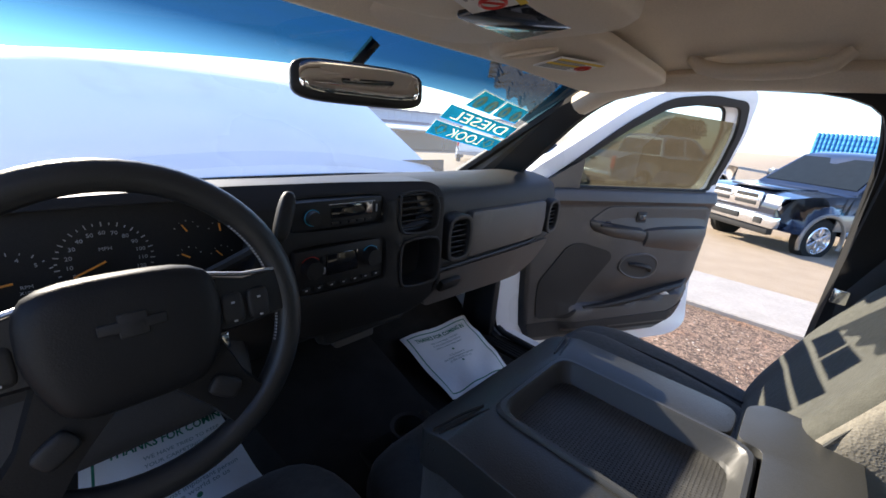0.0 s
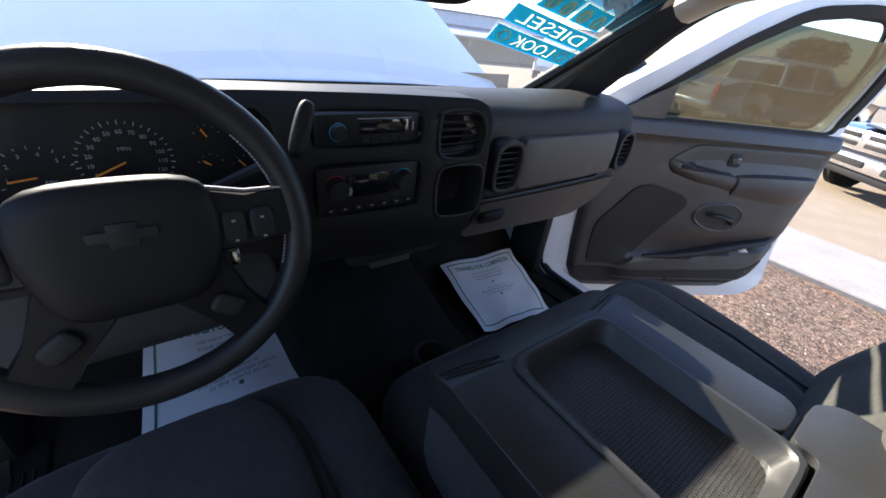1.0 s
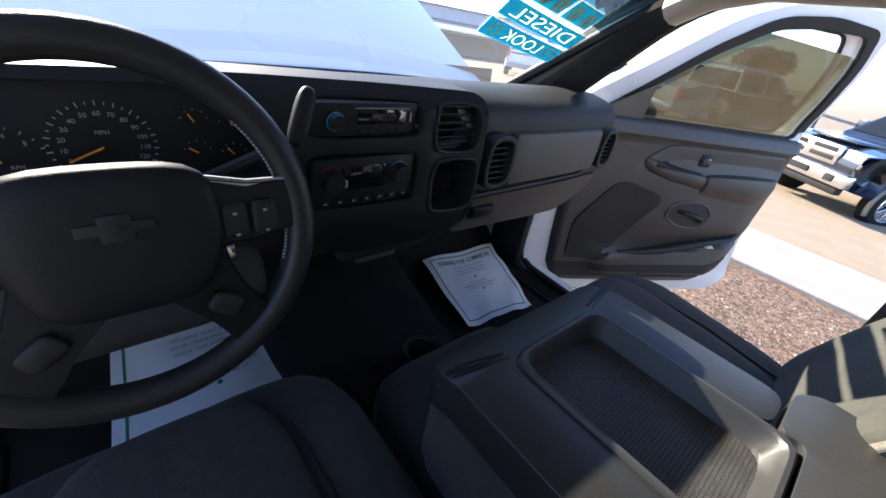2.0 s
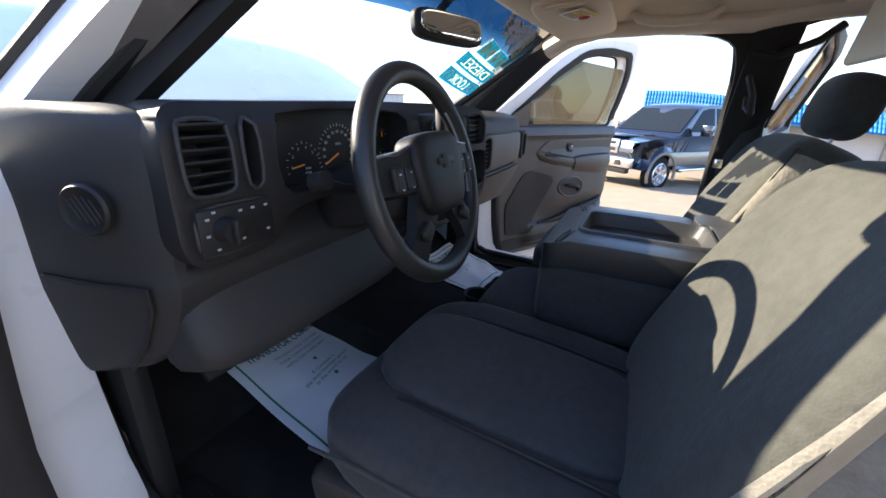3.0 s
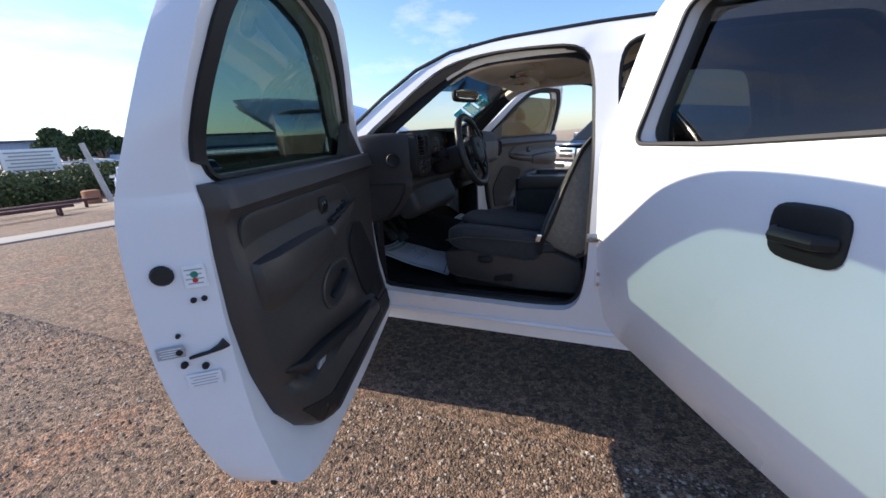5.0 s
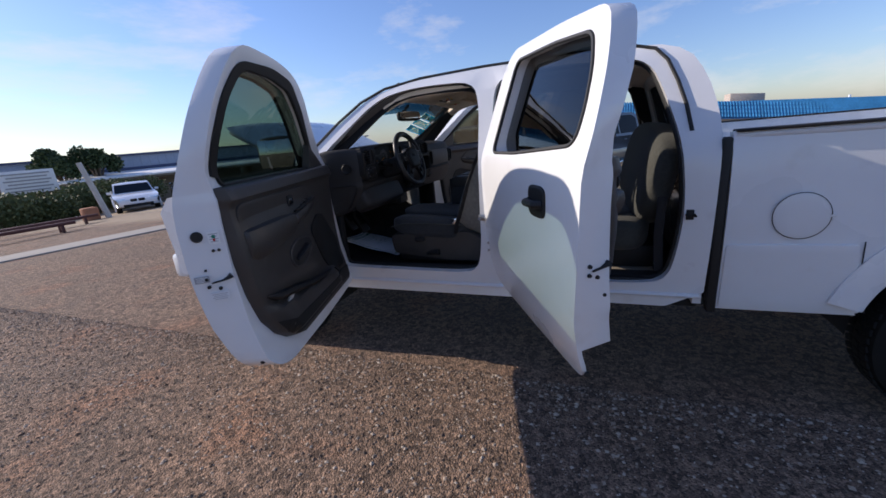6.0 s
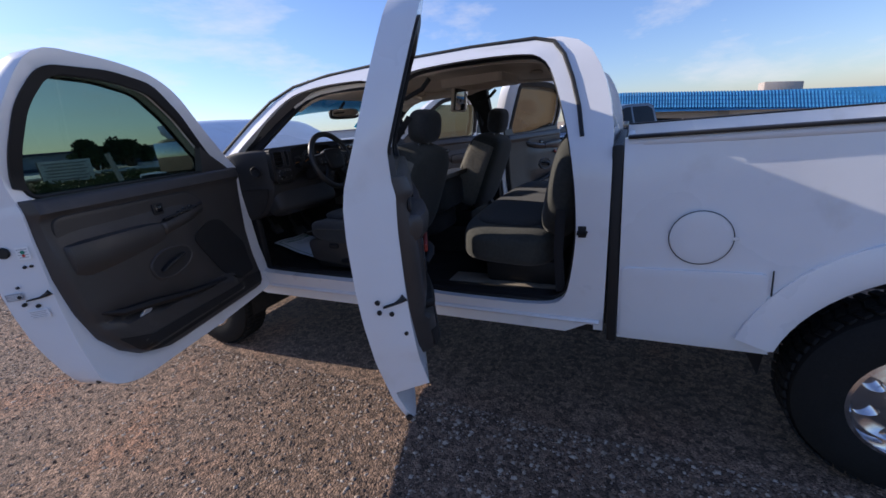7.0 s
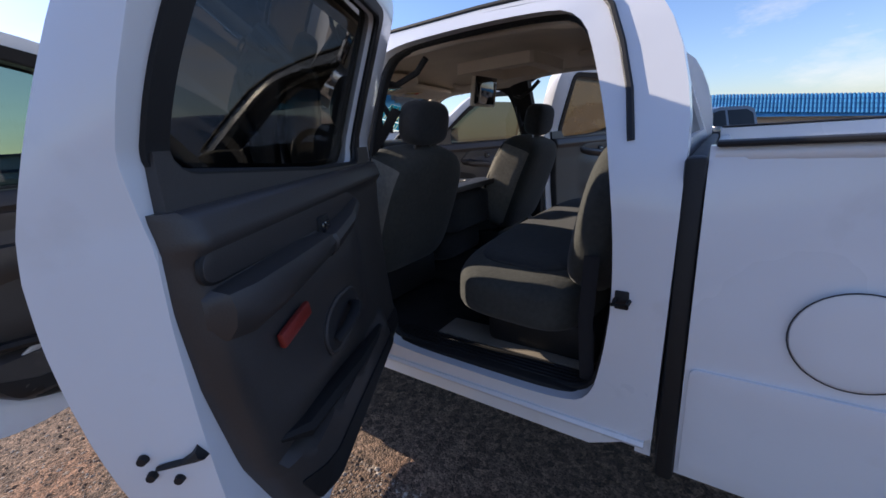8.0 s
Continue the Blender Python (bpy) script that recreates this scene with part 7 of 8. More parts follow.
# seats
def front_seat(s):
    cx = s * 0.515
    dy = 0.0 if s < 0 else -0.13
    seat = part("front_seat", pad(bmesh.new(), (cx, -0.70, 0.915), (0.56, 0.62, 0.16), 4.5, pose(0, 0, 0, 5), 12, bend=lambda v: (v.x, v.y, v.z * (1 - 0.25 * (v.y > 0.5) * (v.y - 0.5) * 2) + (0.35 * max(0, abs(v.x) - 0.55) if v.z > 0 else 0) - (0.25 * (1 - abs(v.x)) if v.z > 0 else 0))), CLOTH, truck, "charcoal cloth front seat")
    bm = bmesh.new()
    pad(bm, (cx - s * 0.0, -0.69, 0.985), (0.30, 0.5, 0.05), 4, pose(0, 0, 0, 5), 8)
    part("seat_insert", bm, CLOTH, seat, "soft cloth seat centre")
    bm = bmesh.new()
    M = pose(0, 0, 0, 22)
    pad(bm, (cx, -1.095, 1.145), (0.56, 0.25, 0.60), 5.0, M, 14, bend=lambda v: (v.x * (1 - 0.16 * max(0, v.z) ** 2), v.y + (0.55 * max(0, abs(v.x) - 0.55) if v.y > 0 else 0) - 0.12 * max(0, v.z) * (v.y > 0), v.z))
    bm.normal_update()
    for f in bm.faces:
        f.material_index = 1 if abs(f.normal.x) > 0.78 else 0      # knit sides, painted paler for sky light from the door
    back = part("seat_back", bm, [CLOTHSIDE, LITKNIT], seat, "grey cloth seat back, knit sides painted paler as if sky-lit")
    bm = bmesh.new()
    pad(bm, (cx, -0.998, 1.13), (0.29, 0.07, 0.43), 5, M, 10)
    part("back_insert", bm, WAFFLE, seat, "waffle-pattern cloth back centre")
    for sx in (-1, 1):
        bm = bmesh.new()
        tube(bm, [Vector((cx + sx * x, y, z)) for x, y, z in ((0.268, -0.915, 0.95), (0.278, -0.945, 1.05), (0.274, -1.005, 1.2), (0.255, -1.06, 1.33), (0.23, -1.10, 1.41))], 0.004, 6)
        part("seam", bm, CLOTH, seat)
    for zz in (0.985, 1.275):
        bm = bmesh.new()
        tube(bm, [(cx + 0.15 * q, -0.925 - (zz - 0.985) * 0.40 - 0.012 * abs(q), zz) for q in (-1, -0.5, 0, 0.5, 1)], 0.004, 6)
        part("insert_seam", bm, CLOTH, seat)
    for sx in (-1, 1):
        bm = bmesh.new()
        tube(bm, [(cx + sx * x, y, z) for x, y, z in ((0.155, -0.43, 0.965), (0.16, -0.55, 1.0), (0.165, -0.72, 0.995), (0.16, -0.90, 0.975))], 0.004, 6)
        part("cushion_seam", bm, BLACK, seat)
        bm = bmesh.new()
        tube(bm, [(cx + sx * x, y, z) for x, y, z in ((0.268, -0.42, 0.93), (0.281, -0.52, 0.955), (0.283, -0.72, 0.955), (0.275, -0.95, 0.94))], 0.004, 6)
        part("cushion_piping", bm, CLOTHSIDE, seat)
    bm = bmesh.new()
    pad(bm, (cx, -1.235, 1.525), (0.28, 0.13, 0.19), 3.2, pose(0, 0, 0, 10), 10)
    head = part("headrest", bm, CLOTH, seat, "charcoal cloth headrest")
    bm = bmesh.new()
    for sx in (-1, 1):
        cyl(bm, (cx + sx * 0.06, -1.20, 1.38), (cx + sx * 0.06, -1.23, 1.47), 0.006, None, 8)
    part("headrest_post", bm, STEEL, seat, "chrome headrest posts")
    bm = bmesh.new()
    so = s * 0.79
    prof = [(-0.42, 0.74), (-0.40, 0.87), (-0.55, 0.885), (-0.80, 0.87), (-0.84, 0.84), (-0.86, 0.895), (-0.98, 0.90), (-1.08, 0.85), (-1.10, 0.70), (-0.8, 0.70)]
    prof = [tuple(p) for p in along(fillet(prof, 0.035, 4), 0.05)]
    loft(bm, [[(x, -0.75 + (y + 0.75) * k, 0.79 + (z - 0.79) * k) for y, z in prof] for x, k in ((s * 0.70, 1.0), (s * 0.765, 1.0), (s * 0.778, 0.985), (s * 0.785, 0.955))])
    base = part("seat_side_cover", bm, SEATPLASTIC, seat, "warm grey plastic seat base cover")
    bm = bmesh.new()
    pad(bm, (s * 0.792, -0.63, 0.845), (0.03, 0.075, 0.035), 3, None, 5)
    part("lumbar_knob", bm, BLACK, seat, "dark lumbar knob")
    bm = bmesh.new()
    tube(bm, [(s * 0.79, -0.68, 0.745), (s * 0.80, -0.72, 0.755), (s * 0.80, -0.77, 0.76)], [0.012, 0.014, 0.02], 8)
    part("seat_lever", bm, BLACK, seat, "dark recliner lever")
    bm = bmesh.new()
    rbox(bm, (cx, -0.75, 0.76), (0.5, 0.6, 0.16), 0.02)
    part("seat_base", bm, BLACK, seat, "black seat base")
    for o in (seat, *seat.children):
        o.data.transform(Matrix.Translation((0, dy, 0)))
    # belt from the pillar over the shoulder to the sill
    bm = bmesh.new()
    pts = [(s * 0.70, -1.24, 1.58), (s * 0.715, -1.16, 1.48), (s * 0.775, -1.07, 1.36), (s * 0.80, -1.005, 1.2), (s * 0.805, -0.955, 1.05), (s * 0.805, -0.915, 0.96), (s * 0.80, -0.90, 0.89)] if s < 0 else [(s * 0.78, -1.24, 1.52), (s * 0.765, -1.19, 1.40), (s * 0.745, -1.145, 1.30), (s * 0.755, -1.155, 1.18), (s * 0.80, -1.15, 0.95), (s * 0.83, -1.13, 0.75)]
    tube(bm, pts, 0.023, 6, squash=0.12, up=(-s * 0.35, 0.9, 0.35) if s < 0 else (-s * 0.9, 0.4, 0.2))
    belt = part("seat_belt", bm, BELT, truck, "dark grey seat belt")
    bm = bmesh.new()
    p = Vector(pts[-2]) if s < 0 else Vector(pts[2])
    rbox(bm, p + Vector((-s * 0.01, 0.02, 0.01)), (0.008, 0.03, 0.036), 0.003)
    part("belt_tongue", bm, CHROME, belt, "chrome belt tongue")
    return seat


driver = front_seat(-1)
passenger = front_seat(1)
bm = bmesh.new()
rbox(bm, (-0.175, -0.81, 0.99), (0.03, 0.05, 0.07), 0.008)
buck = part("belt_buckle", bm, BLACK, driver, "black belt buckle")
bm = bmesh.new()
rbox(bm, (-0.175, -0.805, 1.028), (0.022, 0.035, 0.012), 0.004)
part("red_button", bm, RED, buck, "red buckle release button")

# folded centre seat used as a console
bm = bmesh.new()
CXS = 0.045
pad(bm, (CXS, -0.76, 0.83), (0.46, 0.62, 0.20), 6, None, 8)
console = part("centre_console", bm, CLOTH, truck, "folded centre seat with a vinyl tray lid")
bm = bmesh.new()
pad(bm, (0.03, -0.895, 1.03), (0.455, 0.50, 0.22), 9, None, 10)
part("console_body", bm, CLOTH, console, "charcoal cloth armrest sides")
TX0, TX1, TY0, TY1 = -0.085, 0.135, -1.045, -0.735
# padded U round the tray
bm = bmesh.new()
u_pad = along(fillet([(-0.20, -1.02), (-0.20, -0.655), (0.245, -0.655), (0.245, -1.02), (TX1 + 0.012, -1.02), (TX1 + 0.012, TY1 + 0.012), (TX0 - 0.012, TY1 + 0.012), (TX0 - 0.012, -1.02)], 0.035), 0.03)
sheet(bm, u_pad, [], 0.07, lambda u, v, w: (u, v, 1.188 - w - 0.30 * max(0, v + 0.72)), [-0.72, -0.7, -0.68])
rim = [e for e in bm.edges if len(e.link_faces) == 2 and e.calc_face_angle(0) > 1.0]
bmesh.ops.bevel(bm, geom=rim, offset=0.022, segments=4, profile=0.5, affect="EDGES", clamp_overlap=True)
lid = part("console_lid", bm, LIDVINYL, console, "black padded lid round a recessed tray")
for xa, xb in ((-0.20, TX0), (0.245, TX1)):
    for off in (0.0, 0.012):
        bm = bmesh.new()
        tube(bm, [(xa, -0.70 + off, 1.155), (xa * 0.93 + xb * 0.07, -0.702 + off, 1.183), (xa * 0.5 + xb * 0.5, -0.712 + off, 1.188), (xb * 0.9 + xa * 0.1, -0.722 + off, 1.187)], 0.0022, 5)
        part("lid_seam", bm, BLACK, lid)
# hard tray: rolled rim, sloping walls, floor
bm = bmesh.new()
def tray_ring(g, z):
    return [(p.x, p.y, z) for p in along(fillet([(TX0 - g, TY0 - g), (TX0 - g, TY1 + g), (TX1 + g, TY1 + g), (TX1 + g, TY0 - g)], 0.035), 0.02)]
loops = [tray_ring(g, z) for g, z in ((0.012, 1.165), (0.012, 1.188), (0.008, 1.1935), (0.002, 1.1935), (-0.002, 1.188), (-0.008, 1.158), (-0.014, 1.152))]
m = min(len(q) for q in loops)
loops = [[q[int(k * len(q) / m)] for k in range(m)] for q in loops]
loft(bm, loops, True, False)
part("tray_rim", bm, PLATE, console, "dark grey rolled tray rim")
bm = bmesh.new()
sheet(bm, rect(TX0, TX1, TY0, TY1, 0.02), [], 0.006, lambda u, v, w: (u, v, 1.148 + w))
part("tray_mat", bm, material("rubber_mesh_mat", (0.045, 0.045, 0.044), 0.6, 0, 420, 0.6, 0.9, 40), console, "black mesh rubber tray mat")
verts, faces = [], []
for i in range(36):
    for j in range(50):
        x, y = TX0 + 0.012 + (TX1 - TX0 - 0.024) * (i + 0.5 * (j % 2)) / 36, TY0 + 0.012 + (TY1 - TY0 - 0.024) * j / 49
        k = len(verts)
        verts += [(x - 0.0018, y, 1.154), (x, y - 0.0018, 1.154), (x + 0.0018, y, 1.154), (x, y + 0.0018, 1.154), (x, y, 1.1548)]
        faces += [(k, k + 1, k + 4), (k + 1, k + 2, k + 4), (k + 2, k + 3, k + 4), (k + 3, k, k + 4)]
me = bpy.data.meshes.new("mat_studs")
me.from_pydata(verts, [], faces)
me.materials.append(BLACK)
studs = new("mat_studs", me)
studs.parent = console
studs.matrix_parent_inverse = world_of(console).inverted()
tagged(studs, "fine rubber studs", "", "", "stuff")
# hard plate behind the tray
bm = bmesh.new()
sheet(bm, along(fillet([(-0.205, -1.175), (-0.20, -1.028), (TX0 - 0.014, -1.028), (TX0 - 0.014, -1.062), (TX1 + 0.014, -1.062), (TX1 + 0.014, -1.028), (0.265, -1.028), (0.30, -1.06), (0.295, -1.175)], 0.018), 0.03), [], 0.03, lambda u, v, w: (u, v, 1.192 - w))
rim = [e for e in bm.edges if len(e.link_faces) == 2 and e.calc_face_angle(0) > 1.0]
bmesh.ops.bevel(bm, geom=rim, offset=0.006, segments=3, profile=0.5, affect="EDGES", clamp_overlap=True)
part("console_hinge", bm, PLATE, console, "smooth dark grey plate behind the tray")
bm = bmesh.new()
lathe(bm, [(0.03, 0.0), (0.042, 0.0), (0.046, 0.07), (0.05, 0.075), (0.04, 0.072), (0.036, 0.01)], frame_at((0.02, -0.42, 0.80), (1, 0, 0), (0, 1, 0)), 24)
rbox(bm, (0.03, -0.42, 0.80), (0.24, 0.14, 0.03), 0.012)
part("cup_holder", bm, BLACK, console, "black cup holder")

# rear bench
bm = bmesh.new()
pad(bm, (0, -1.765, 0.885), (1.70, 0.58, 0.24), 4.2, pose(0, 0, 0, 4), 16)
bench = part("rear_bench", bm, CLOTHSIDE, truck, "grey cloth rear bench seat")
bm = bmesh.new()
pad(bm, (0, -1.76, 0.985), (1.45, 0.46, 0.06), 4, pose(0, 0, 0, 4), 10)
part("bench_insert", bm, CLOTH, bench, "dark cloth bench centre")
bm = bmesh.new()
pad(bm, (0, -2.055, 1.165), (1.66, 0.22, 0.60), 3.4, pose(0, 0, 0, 13), 16)
part("bench_back", bm, CLOTHSIDE, bench, "grey cloth bench back")
bm = bmesh.new()
rbox(bm, (0, -1.85, 0.74), (1.5, 0.42, 0.14), 0.03)
part("bench_base", bm, BLACK, bench, "black bench riser")
for s in (-1, 1):
    bm = bmesh.new()
    tube(bm, [(s * 0.86, -2.06, 1.1), (s * 0.87, -2.05, 0.9), (s * 0.87, -2.06, 0.70)], 0.022, 6, squash=0.2, up=(s, 0, 0))
    part("rear_belt", bm, BELT, bench, "grey seat belt")

# overhead: visors, console, mirror, handles, screen
for s in (-1, 1):
    bm = bmesh.new()
    pad(bm, (s * 0.335, -0.58 if s > 0 else -0.66, 1.770 if s > 0 else 1.780), (0.52, 0.215, 0.032), 6, pose(0, 0, 0, -7, s * 2, 0), 10)
    visor = part("sun_visor", bm, BEIGE, truck, "beige sun visor with a warning label")
    f = pose(s * 0.20, -0.605 if s > 0 else -0.70, 1.7515 if s > 0 else 1.762, 173, -s * 2, -s * 14)
    flat = f.to_3x3().to_4x4()
    bm = bmesh.new()
    rbox(bm, f.translation, (0.12, 0.07, 0.003), 0, flat)
    lab = part("warning_label", bm, WHITEMARK, visor, "white warning label")
    for v in (0.030, 0.003):
        bm = bmesh.new()
        rbox(bm, f @ Vector((0 if v > 0.02 else -0.02, v, 0.0022)), (0.12 if v > 0.02 else 0.08, 0.009, 0.001), 0, flat)
        part("label_band", bm, YELLOW, lab)
    for v in (0.021, 0.013, -0.007, -0.015, -0.023):
        bm = bmesh.new()
        rbox(bm, f @ Vector((-0.018, v, 0.0022)), (0.076, 0.003, 0.001), 0, flat)
        part("label_print", bm, GREYTEXT, lab)
    bm = bmesh.new()
    tube(bm, [f @ Vector((0.040 + 0.015 * math.cos(k * math.tau / 20), 0.0 + 0.015 * math.sin(k * math.tau / 20), 0.002)) for k in range(20)], 0.0022, 5, True)
    tube(bm, [f @ Vector((0.030, -0.01, 0.002)), f @ Vector((0.050, 0.01, 0.002))], 0.0018, 5)
    part("label_sign", bm, RED, lab, "red round prohibition mark")
    bm = bmesh.new()
    tube(bm, [Vector((s * 0.10, -0.575 if s > 0 else -0.655, 1.756 if s > 0 else 1.766)) + Vector((s * 0.016 * math.cos(k * math.tau / 28), 0.055 * math.sin(k * math.tau / 28), -0.004 * math.sin(k * math.tau / 28))) for k in range(28)], 0.0035, 6, True)
    part("visor_recess", bm, BEIGE, visor, "oval finger recess")
    bm = bmesh.new()
    tube(bm, [(s * 0.52, -0.73, 1.812), (s * 0.525, -0.755, 1.792), (s * 0.53, -0.80, 1.782), (s * 0.53, -0.87, 1.780), (s * 0.53, -0.94, 1.784), (s * 0.525, -0.975, 1.794), (s * 0.52, -0.995, 1.815)], [0.012, 0.015, 0.016, 0.016, 0.016, 0.015, 0.012], 10)
    part("grab_handle", bm, BEIGE, truck, "beige roof grab handle")
    bm = bmesh.new()
    tube(bm, [(s * 0.66, -1.13, 1.70), (s * 0.63, -1.19, 1.68), (s * 0.60, -1.28, 1.72), (s * 0.60, -1.33, 1.765)], 0.013, 8)
    part("rear_grab_handle", bm, BLACK, truck, "dark roof grab handle")
    bm = bmesh.new()
    tube(bm, [(s * 0.68, -1.14, 1.62), (s * 0.66, -1.16, 1.56), (s * 0.67, -1.17, 1.50), (s * 0.72, -1.16, 1.52), (s * 0.72, -1.15, 1.60)], 0.012, 8, True)
    part("belt_guide", bm, BLACK, truck, "black belt guide loop")
bm = bmesh.new()
pad(bm, (-0.05, -0.60, 1.800), (0.27, 0.38, 0.070), 4.5, None, 8)
over = part("overhead_console", bm, BEIGE, truck, "beige overhead console")
bm = bmesh.new()
rbox(bm, (-0.065, -0.66, 1.767), (0.14, 0.10, 0.012), 0.005, pose(0, 0, 0, -6))
part("console_display", bm, SCREEN, over, "dark overhead display")
bm = bmesh.new()
sheet(bm, rect(-0.20, 0.24, -1.62, -1.20, 0.03), [rect(-0.16, 0.20, -1.56, -1.28, 0.02)], 0.05, lambda u, v, w: (u, v, 1.80 - w))
dvd = part("screen_housing", bm, BEIGE, truck, "beige flip-down screen housing")
bm = bmesh.new()
rbox(bm, (0.03, -1.24, 1.69), (0.25, 0.022, 0.17), 0.01, pose(0, 0, 0, 8))
part("screen_lid", bm, BEIGE, dvd, "beige flip-down screen")
bm = bmesh.new()
rbox(bm, (0.03, -1.253, 1.687), (0.225, 0.012, 0.145), 0.006, pose(0, 0, 0, 8))
part("screen_pane", bm, SCREEN, dvd, "dark flip-down screen")
bm = bmesh.new()
pad(bm, (0.15, -1.75, 1.80), (0.12, 0.08, 0.03), 3, None, 5)
part("dome_lamp", bm, BEIGE, truck, "beige dome lamp")
# rear-view mirror
MM = frame_at((-0.075, -0.315, 1.682), (0.955, -0.30, 0), (0, 0.1, 1))
bm = bmesh.new()
pad(bm, MM.translation, (0.262, 0.075, 0.04), 4.5, MM.to_3x3().to_4x4(), 8)
tube(bm, [MM @ Vector((0, 0, -0.01)), MM @ Vector((0.0, 0.04, -0.05)), (-0.03, -0.30, 1.77)], 0.012, 8)
rv = part("rear_view_mirror", bm, BLACK, truck, "black rear-view mirror")
bm = bmesh.new()
pad(bm, MM @ Vector((0, 0.004, 0.017)), (0.235, 0.056, 0.012), 5, MM.to_3x3().to_4x4(), 6)
part("mirror_pane", bm, MIRROR, rv, "mirror glass")


# stickers on the windshield, read from outside
def on_shield(s, t):
    return shield(s, t, -0.006)


STICKER, CREAMFILM = thin_film("cyan_sticker_film", (0.02, 0.58, 0.90)), thin_film("cream_sticker_film", (0.88, 0.90, 0.72))


def sticker(corners, word, size):
    """corners as (s, t) on the glass, seen from the seat: upper left, upper right, lower right, lower left."""
    c = [Vector(q) for q in corners]

    def at(u, v, off=0.0):
        q = (c[3] * (1 - u) + c[2] * u) * (1 - v) + (c[0] * (1 - u) + c[1] * u) * v
        return shield(q.x, q.y, -0.004 - off)
    bm = bmesh.new()
    loops = [[Vector((0.0, 0.0)), Vector((1.0, 0.0)), Vector((1.0, 1.0)), Vector((0.0, 1.0))]]
    if word:
        cu = bpy.data.curves.new("letters", "FONT")
        cu.body, cu.resolution_u = word, 3
        tob = bpy.data.objects.new("letters", cu)
        me = bpy.data.meshes.new_from_object(tob)
        tb = bmesh.new()
        tb.from_mesh(me)
        bmesh.ops.remove_doubles(tb, verts=tb.verts, dist=0.001)
        bpy.data.objects.remove(tob)
        bpy.data.curves.remove(cu)
        bpy.data.meshes.remove(me)
        left = {e for e in tb.edges if len(e.link_faces) == 1}
        while left:
            e = left.pop()
            ring, v = [e.verts[0], e.verts[1]], e.verts[1]
            while True:
                nx = next((q for q in v.link_edges if q in left), None)
                if nx is None:
                    break
                left.discard(nx)
                v = nx.other_vert(v)
                ring.append(v)
            if ring[-1] is ring[0]:
                ring.pop()
            loops.append([Vector((q.co.x, q.co.y)) for q in ring])
        xs_, ys_ = [q.x for r in loops[1:] for q in r], [q.y for r in loops[1:] for q in r]
        loops = loops[:1] + [[Vector((0.5 - (q.x - (min(xs_) + max(xs_)) / 2) / (max(xs_) - min(xs_)) * size, 0.16 + 0.68 * (q.y - min(ys_)) / (max(ys_) - min(ys_)))) for q in r] for r in loops[1:]]
        tb.free()
    sheet(bm, along(loops[0], 0.08), loops[1:], 0.0008, lambda u, v, w: at(u, v, w + 0.001))
    st = solo("windshield_sticker", bm, STICKER, "cyan windshield sticker with cream letters" if word else "cyan windshield sticker with cream rings", "sticker", "windshield stickers")
    bm = bmesh.new()
    loft(bm, [[at(i / 12, 0.02, -0.001), at(i / 12, 0.98, -0.001), at(i / 12, 0.98, 0.0), at(i / 12, 0.02, 0.0)] for i in range(13)])
    part("cream_backing", bm, CREAMFILM, st, "cream film behind the cut-out letters")
    if word != "DIESEL":
        for uc in (0.13, 0.87) if word else (0.25, 0.75):
            bm = bmesh.new()
            if word:
                shape = [(-0.075, 0.05), (0.0, -0.33), (0.075, 0.05), (0.04, 0.05), (0.04, 0.33), (-0.04, 0.33), (-0.04, 0.05)]
                ring = [Vector((uc + du, 0.5 + dv, 0)) for du, dv in shape]
                tube(bm, [at(p.x, p.y, 0.0015) for p in along(ring, 0.04)], 0.0028, 5, True)
            else:
                tube(bm, [at(uc + 0.10 * math.cos(k * math.tau / 20), 0.45 + 0.30 * math.sin(k * math.tau / 20), 0.0015) for k in range(20)], 0.006, 6, True)
            part("arrow_outline" if word else "ring_mark", bm, CREAMFILM, st)
    return st


sticker([(0.42, 0.645), (0.94, 0.535), (0.955, 0.445), (0.44, 0.565)], "DIESEL", 0.80)
sticker([(0.44, 0.545), (0.955, 0.425), (0.97, 0.33), (0.465, 0.455)], "LOOK", 0.5)
sticker([(0.50, 0.735), (0.66, 0.70), (0.67, 0.615), (0.49, 0.65)], "", 0.8)
sticker([(0.68, 0.695), (0.86, 0.66), (0.88, 0.57), (0.69, 0.61)], "", 0.8)
# crumpled film left under the shade band
bm = bmesh.new()
rng = random.Random(8)
grid = [[bm.verts.new(shield(0.34 + 0.46 * i / 18 + 0.07 * j / 14, 0.875 - (0.06 + 0.13 * i / 18) * j / 14 - 0.02 * i / 18 + 0.010 * math.sin(i * 1.3), -0.006 - 0.012 * rng.random())) for i in range(19)] for j in range(15)]
for j in range(14):
    for i in range(18):
        bm.faces.new((grid[j][i], grid[j][i + 1], grid[j + 1][i + 1], grid[j + 1][i]))
film_ob = solo("crumpled_film", bm, thin_film("grey_film", (0.035, 0.035, 0.035), 0.3), "crumpled grey film on the windshield top", "film")


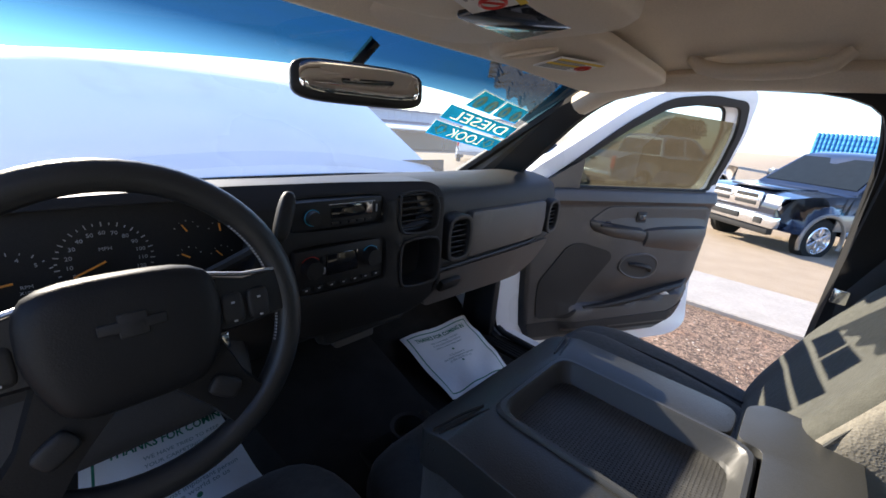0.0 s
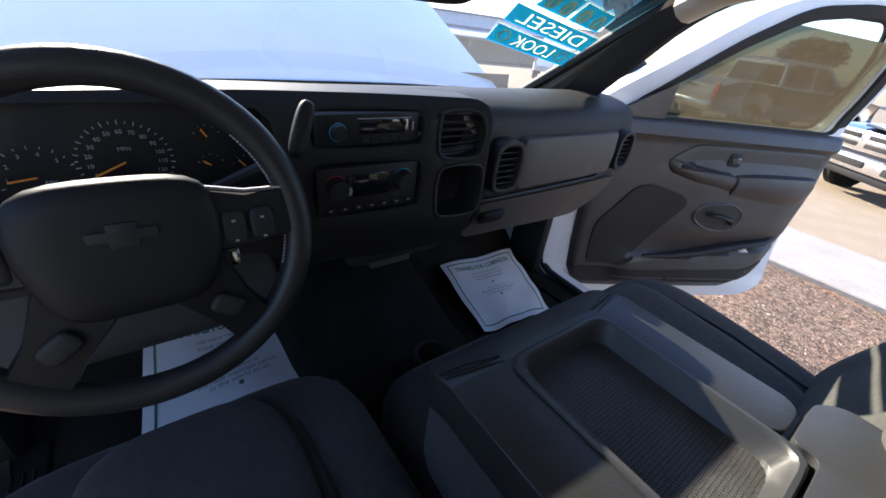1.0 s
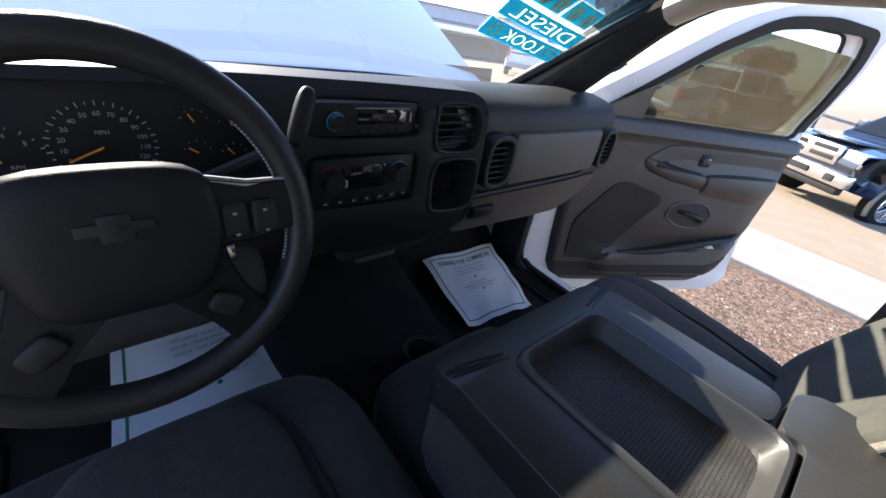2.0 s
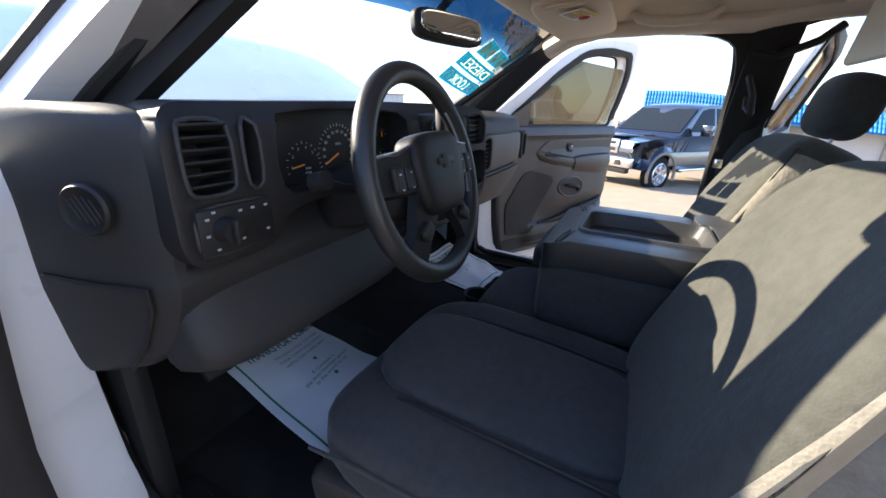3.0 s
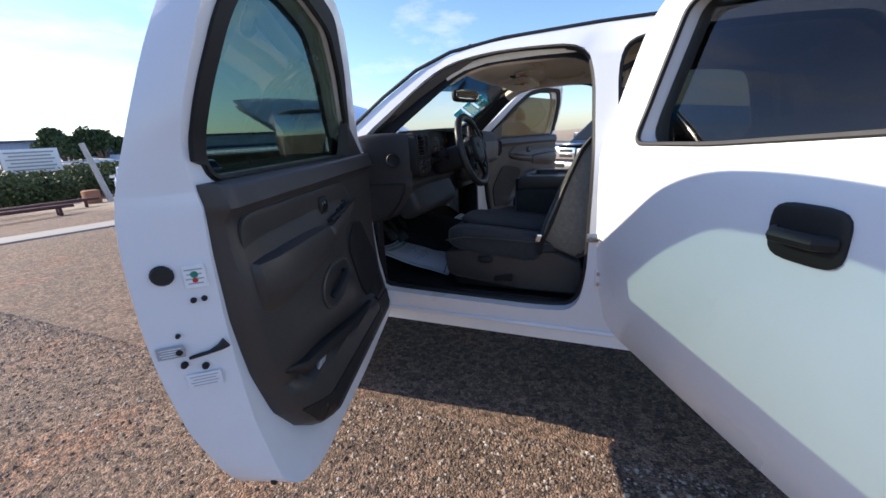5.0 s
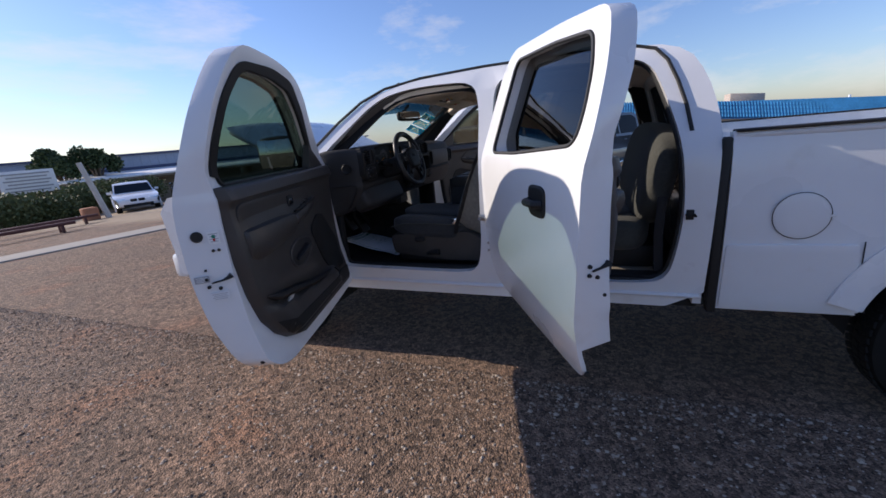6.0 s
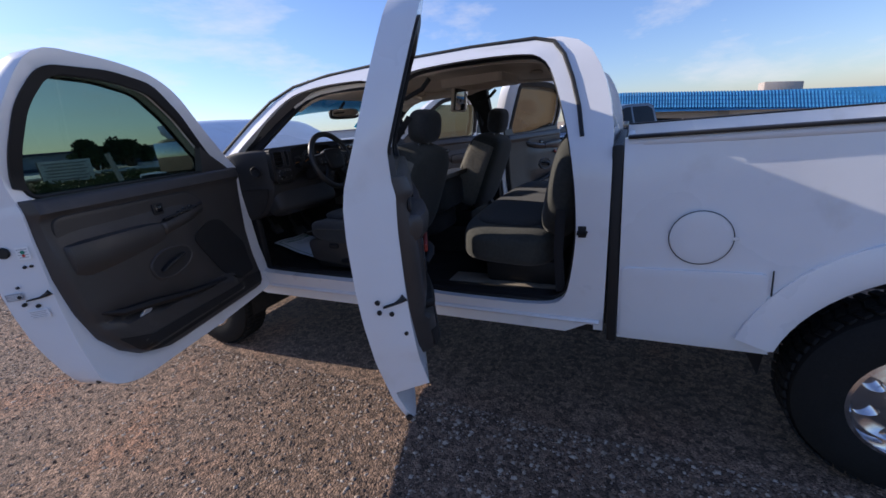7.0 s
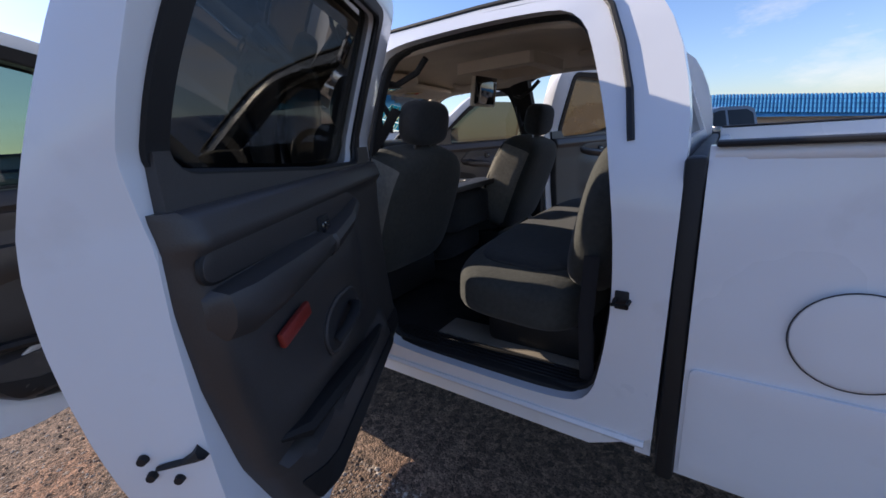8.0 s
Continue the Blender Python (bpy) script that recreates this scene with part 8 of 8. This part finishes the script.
# paper mats on the floor
def paper_mat(corners, label, lines):
    """corners: far left, far right, near right, near left, seen from the seat."""
    c = [Vector(q) for q in corners]

    def at(s, t, h=0.0):
        p = (c[0] * (1 - s) + c[1] * s) * (1 - t) + (c[3] * (1 - s) + c[2] * s) * t
        wav = 0.006 * math.sin(9 * s + 3 * t) * math.sin(7 * t + 1) + 0.004 * math.sin(17 * s * t + 2)
        return p + Vector((0, 0, h + wav + 0.012))
    base = sum(c, Vector()) / 4
    bm = bmesh.new()
    vs = [[bm.verts.new(at(i / 24, j / 24)) for i in range(25)] for j in range(25)]
    lo = [[bm.verts.new(at(i / 24, j / 24, -0.0015)) for i in range(25)] for j in range(25)]
    for j in range(24):
        for i in range(24):
            bm.faces.new((vs[j][i], vs[j + 1][i], vs[j + 1][i + 1], vs[j][i + 1]))
            bm.faces.new((lo[j][i], lo[j][i + 1], lo[j + 1][i + 1], lo[j + 1][i]))
    mat_ob = solo("paper_floor_mat", bm, PAPER, label, "paper mat", "paper floor mats")
    ink = bmesh.new()
    m = 0.055

    def bar(s0, t0, s1, t1, n=16):
        for k in range(n):
            u0, u1 = k / n, (k + 1) / n
            a = [(s0 + (s1 - s0) * u0, t0), (s0 + (s1 - s0) * u1, t0), (s0 + (s1 - s0) * u1, t1), (s0 + (s1 - s0) * u0, t1)] if abs(s1 - s0) > abs(t1 - t0) else [(s0, t0 + (t1 - t0) * u0), (s1, t0 + (t1 - t0) * u0), (s1, t0 + (t1 - t0) * u1), (s0, t0 + (t1 - t0) * u1)]
            ink.faces.new([ink.verts.new(at(s, t, 0.0012)) for s, t in a])
    for a in ((m, m, 1 - m, m + 0.014), (m, 1 - m - 0.014, 1 - m, 1 - m), (m, m + 0.014, m + 0.014, 1 - m - 0.014), (1 - m - 0.014, m + 0.014, 1 - m, 1 - m - 0.014)):
        bar(*a)

    def write(text, t, height, width, flip=False):
        tmp = bmesh.new()
        lettering(tmp, text, 1.0, Matrix(), bold=0.022 if height > 0.05 else 0.008)
        w = max(v.co.x for v in tmp.verts) - min(v.co.x for v in tmp.verts)
        for v in tmp.verts:
            s = 0.5 + v.co.x / w * width * (-1 if flip else 1)
            q = at(min(0.99, max(0.01, s)), t - v.co.y * height * (-1 if flip else 1), 0.0014)
            v.co = q
        me = bpy.data.meshes.new("tmp")
        tmp.to_mesh(me)
        tmp.free()
        (ink if height > 0.05 else fine).from_mesh(me)
        bpy.data.meshes.remove(me)
    fine = bmesh.new()
    for text, t, h, w in lines:
        write(text, t, h, w)
    for s, t in ((0.5, 0.42), (0.5, 0.62)):
        ink.faces.new([ink.verts.new(at(s + 0.016 * math.cos(k * math.tau / 10), t + 0.016 * math.sin(k * math.tau / 10), 0.0012)) for k in range(10)])
    bmesh.ops.recalc_face_normals(ink, faces=ink.faces)
    tagged(part("green_print", ink, GREEN, mat_ob, "green border and heading"), kind="stuff")
    tagged(part("small_print", fine, GREYINK, mat_ob, "small grey-green print"), kind="stuff")
    return mat_ob


MAT_LINES = [("THANKS FOR COMING IN", 0.15, 0.085, 0.74), ("WE HAVE TRIED TO KEEP", 0.24, 0.035, 0.42), ("YOUR CARPETING CLEAN", 0.29, 0.035, 0.42), ("WITH THIS PAPER MAT", 0.34, 0.035, 0.40), ("A Customer is", 0.50, 0.042, 0.24), ("the most important person", 0.54, 0.042, 0.46), ("in the world to us", 0.58, 0.042, 0.34)]
paper_mat([(-0.58, 0.16, 0.755), (-0.17, 0.14, 0.75), (-0.17, -0.24, 0.665), (-0.64, -0.36, 0.662)], "white paper floor mat with green print under the pedals", MAT_LINES)
paper_mat([(0.42, 0.08, 0.72), (0.82, 0.06, 0.715), (0.70, -0.31, 0.665), (0.37, -0.28, 0.665)], "crumpled white paper floor mat in the passenger footwell", MAT_LINES)
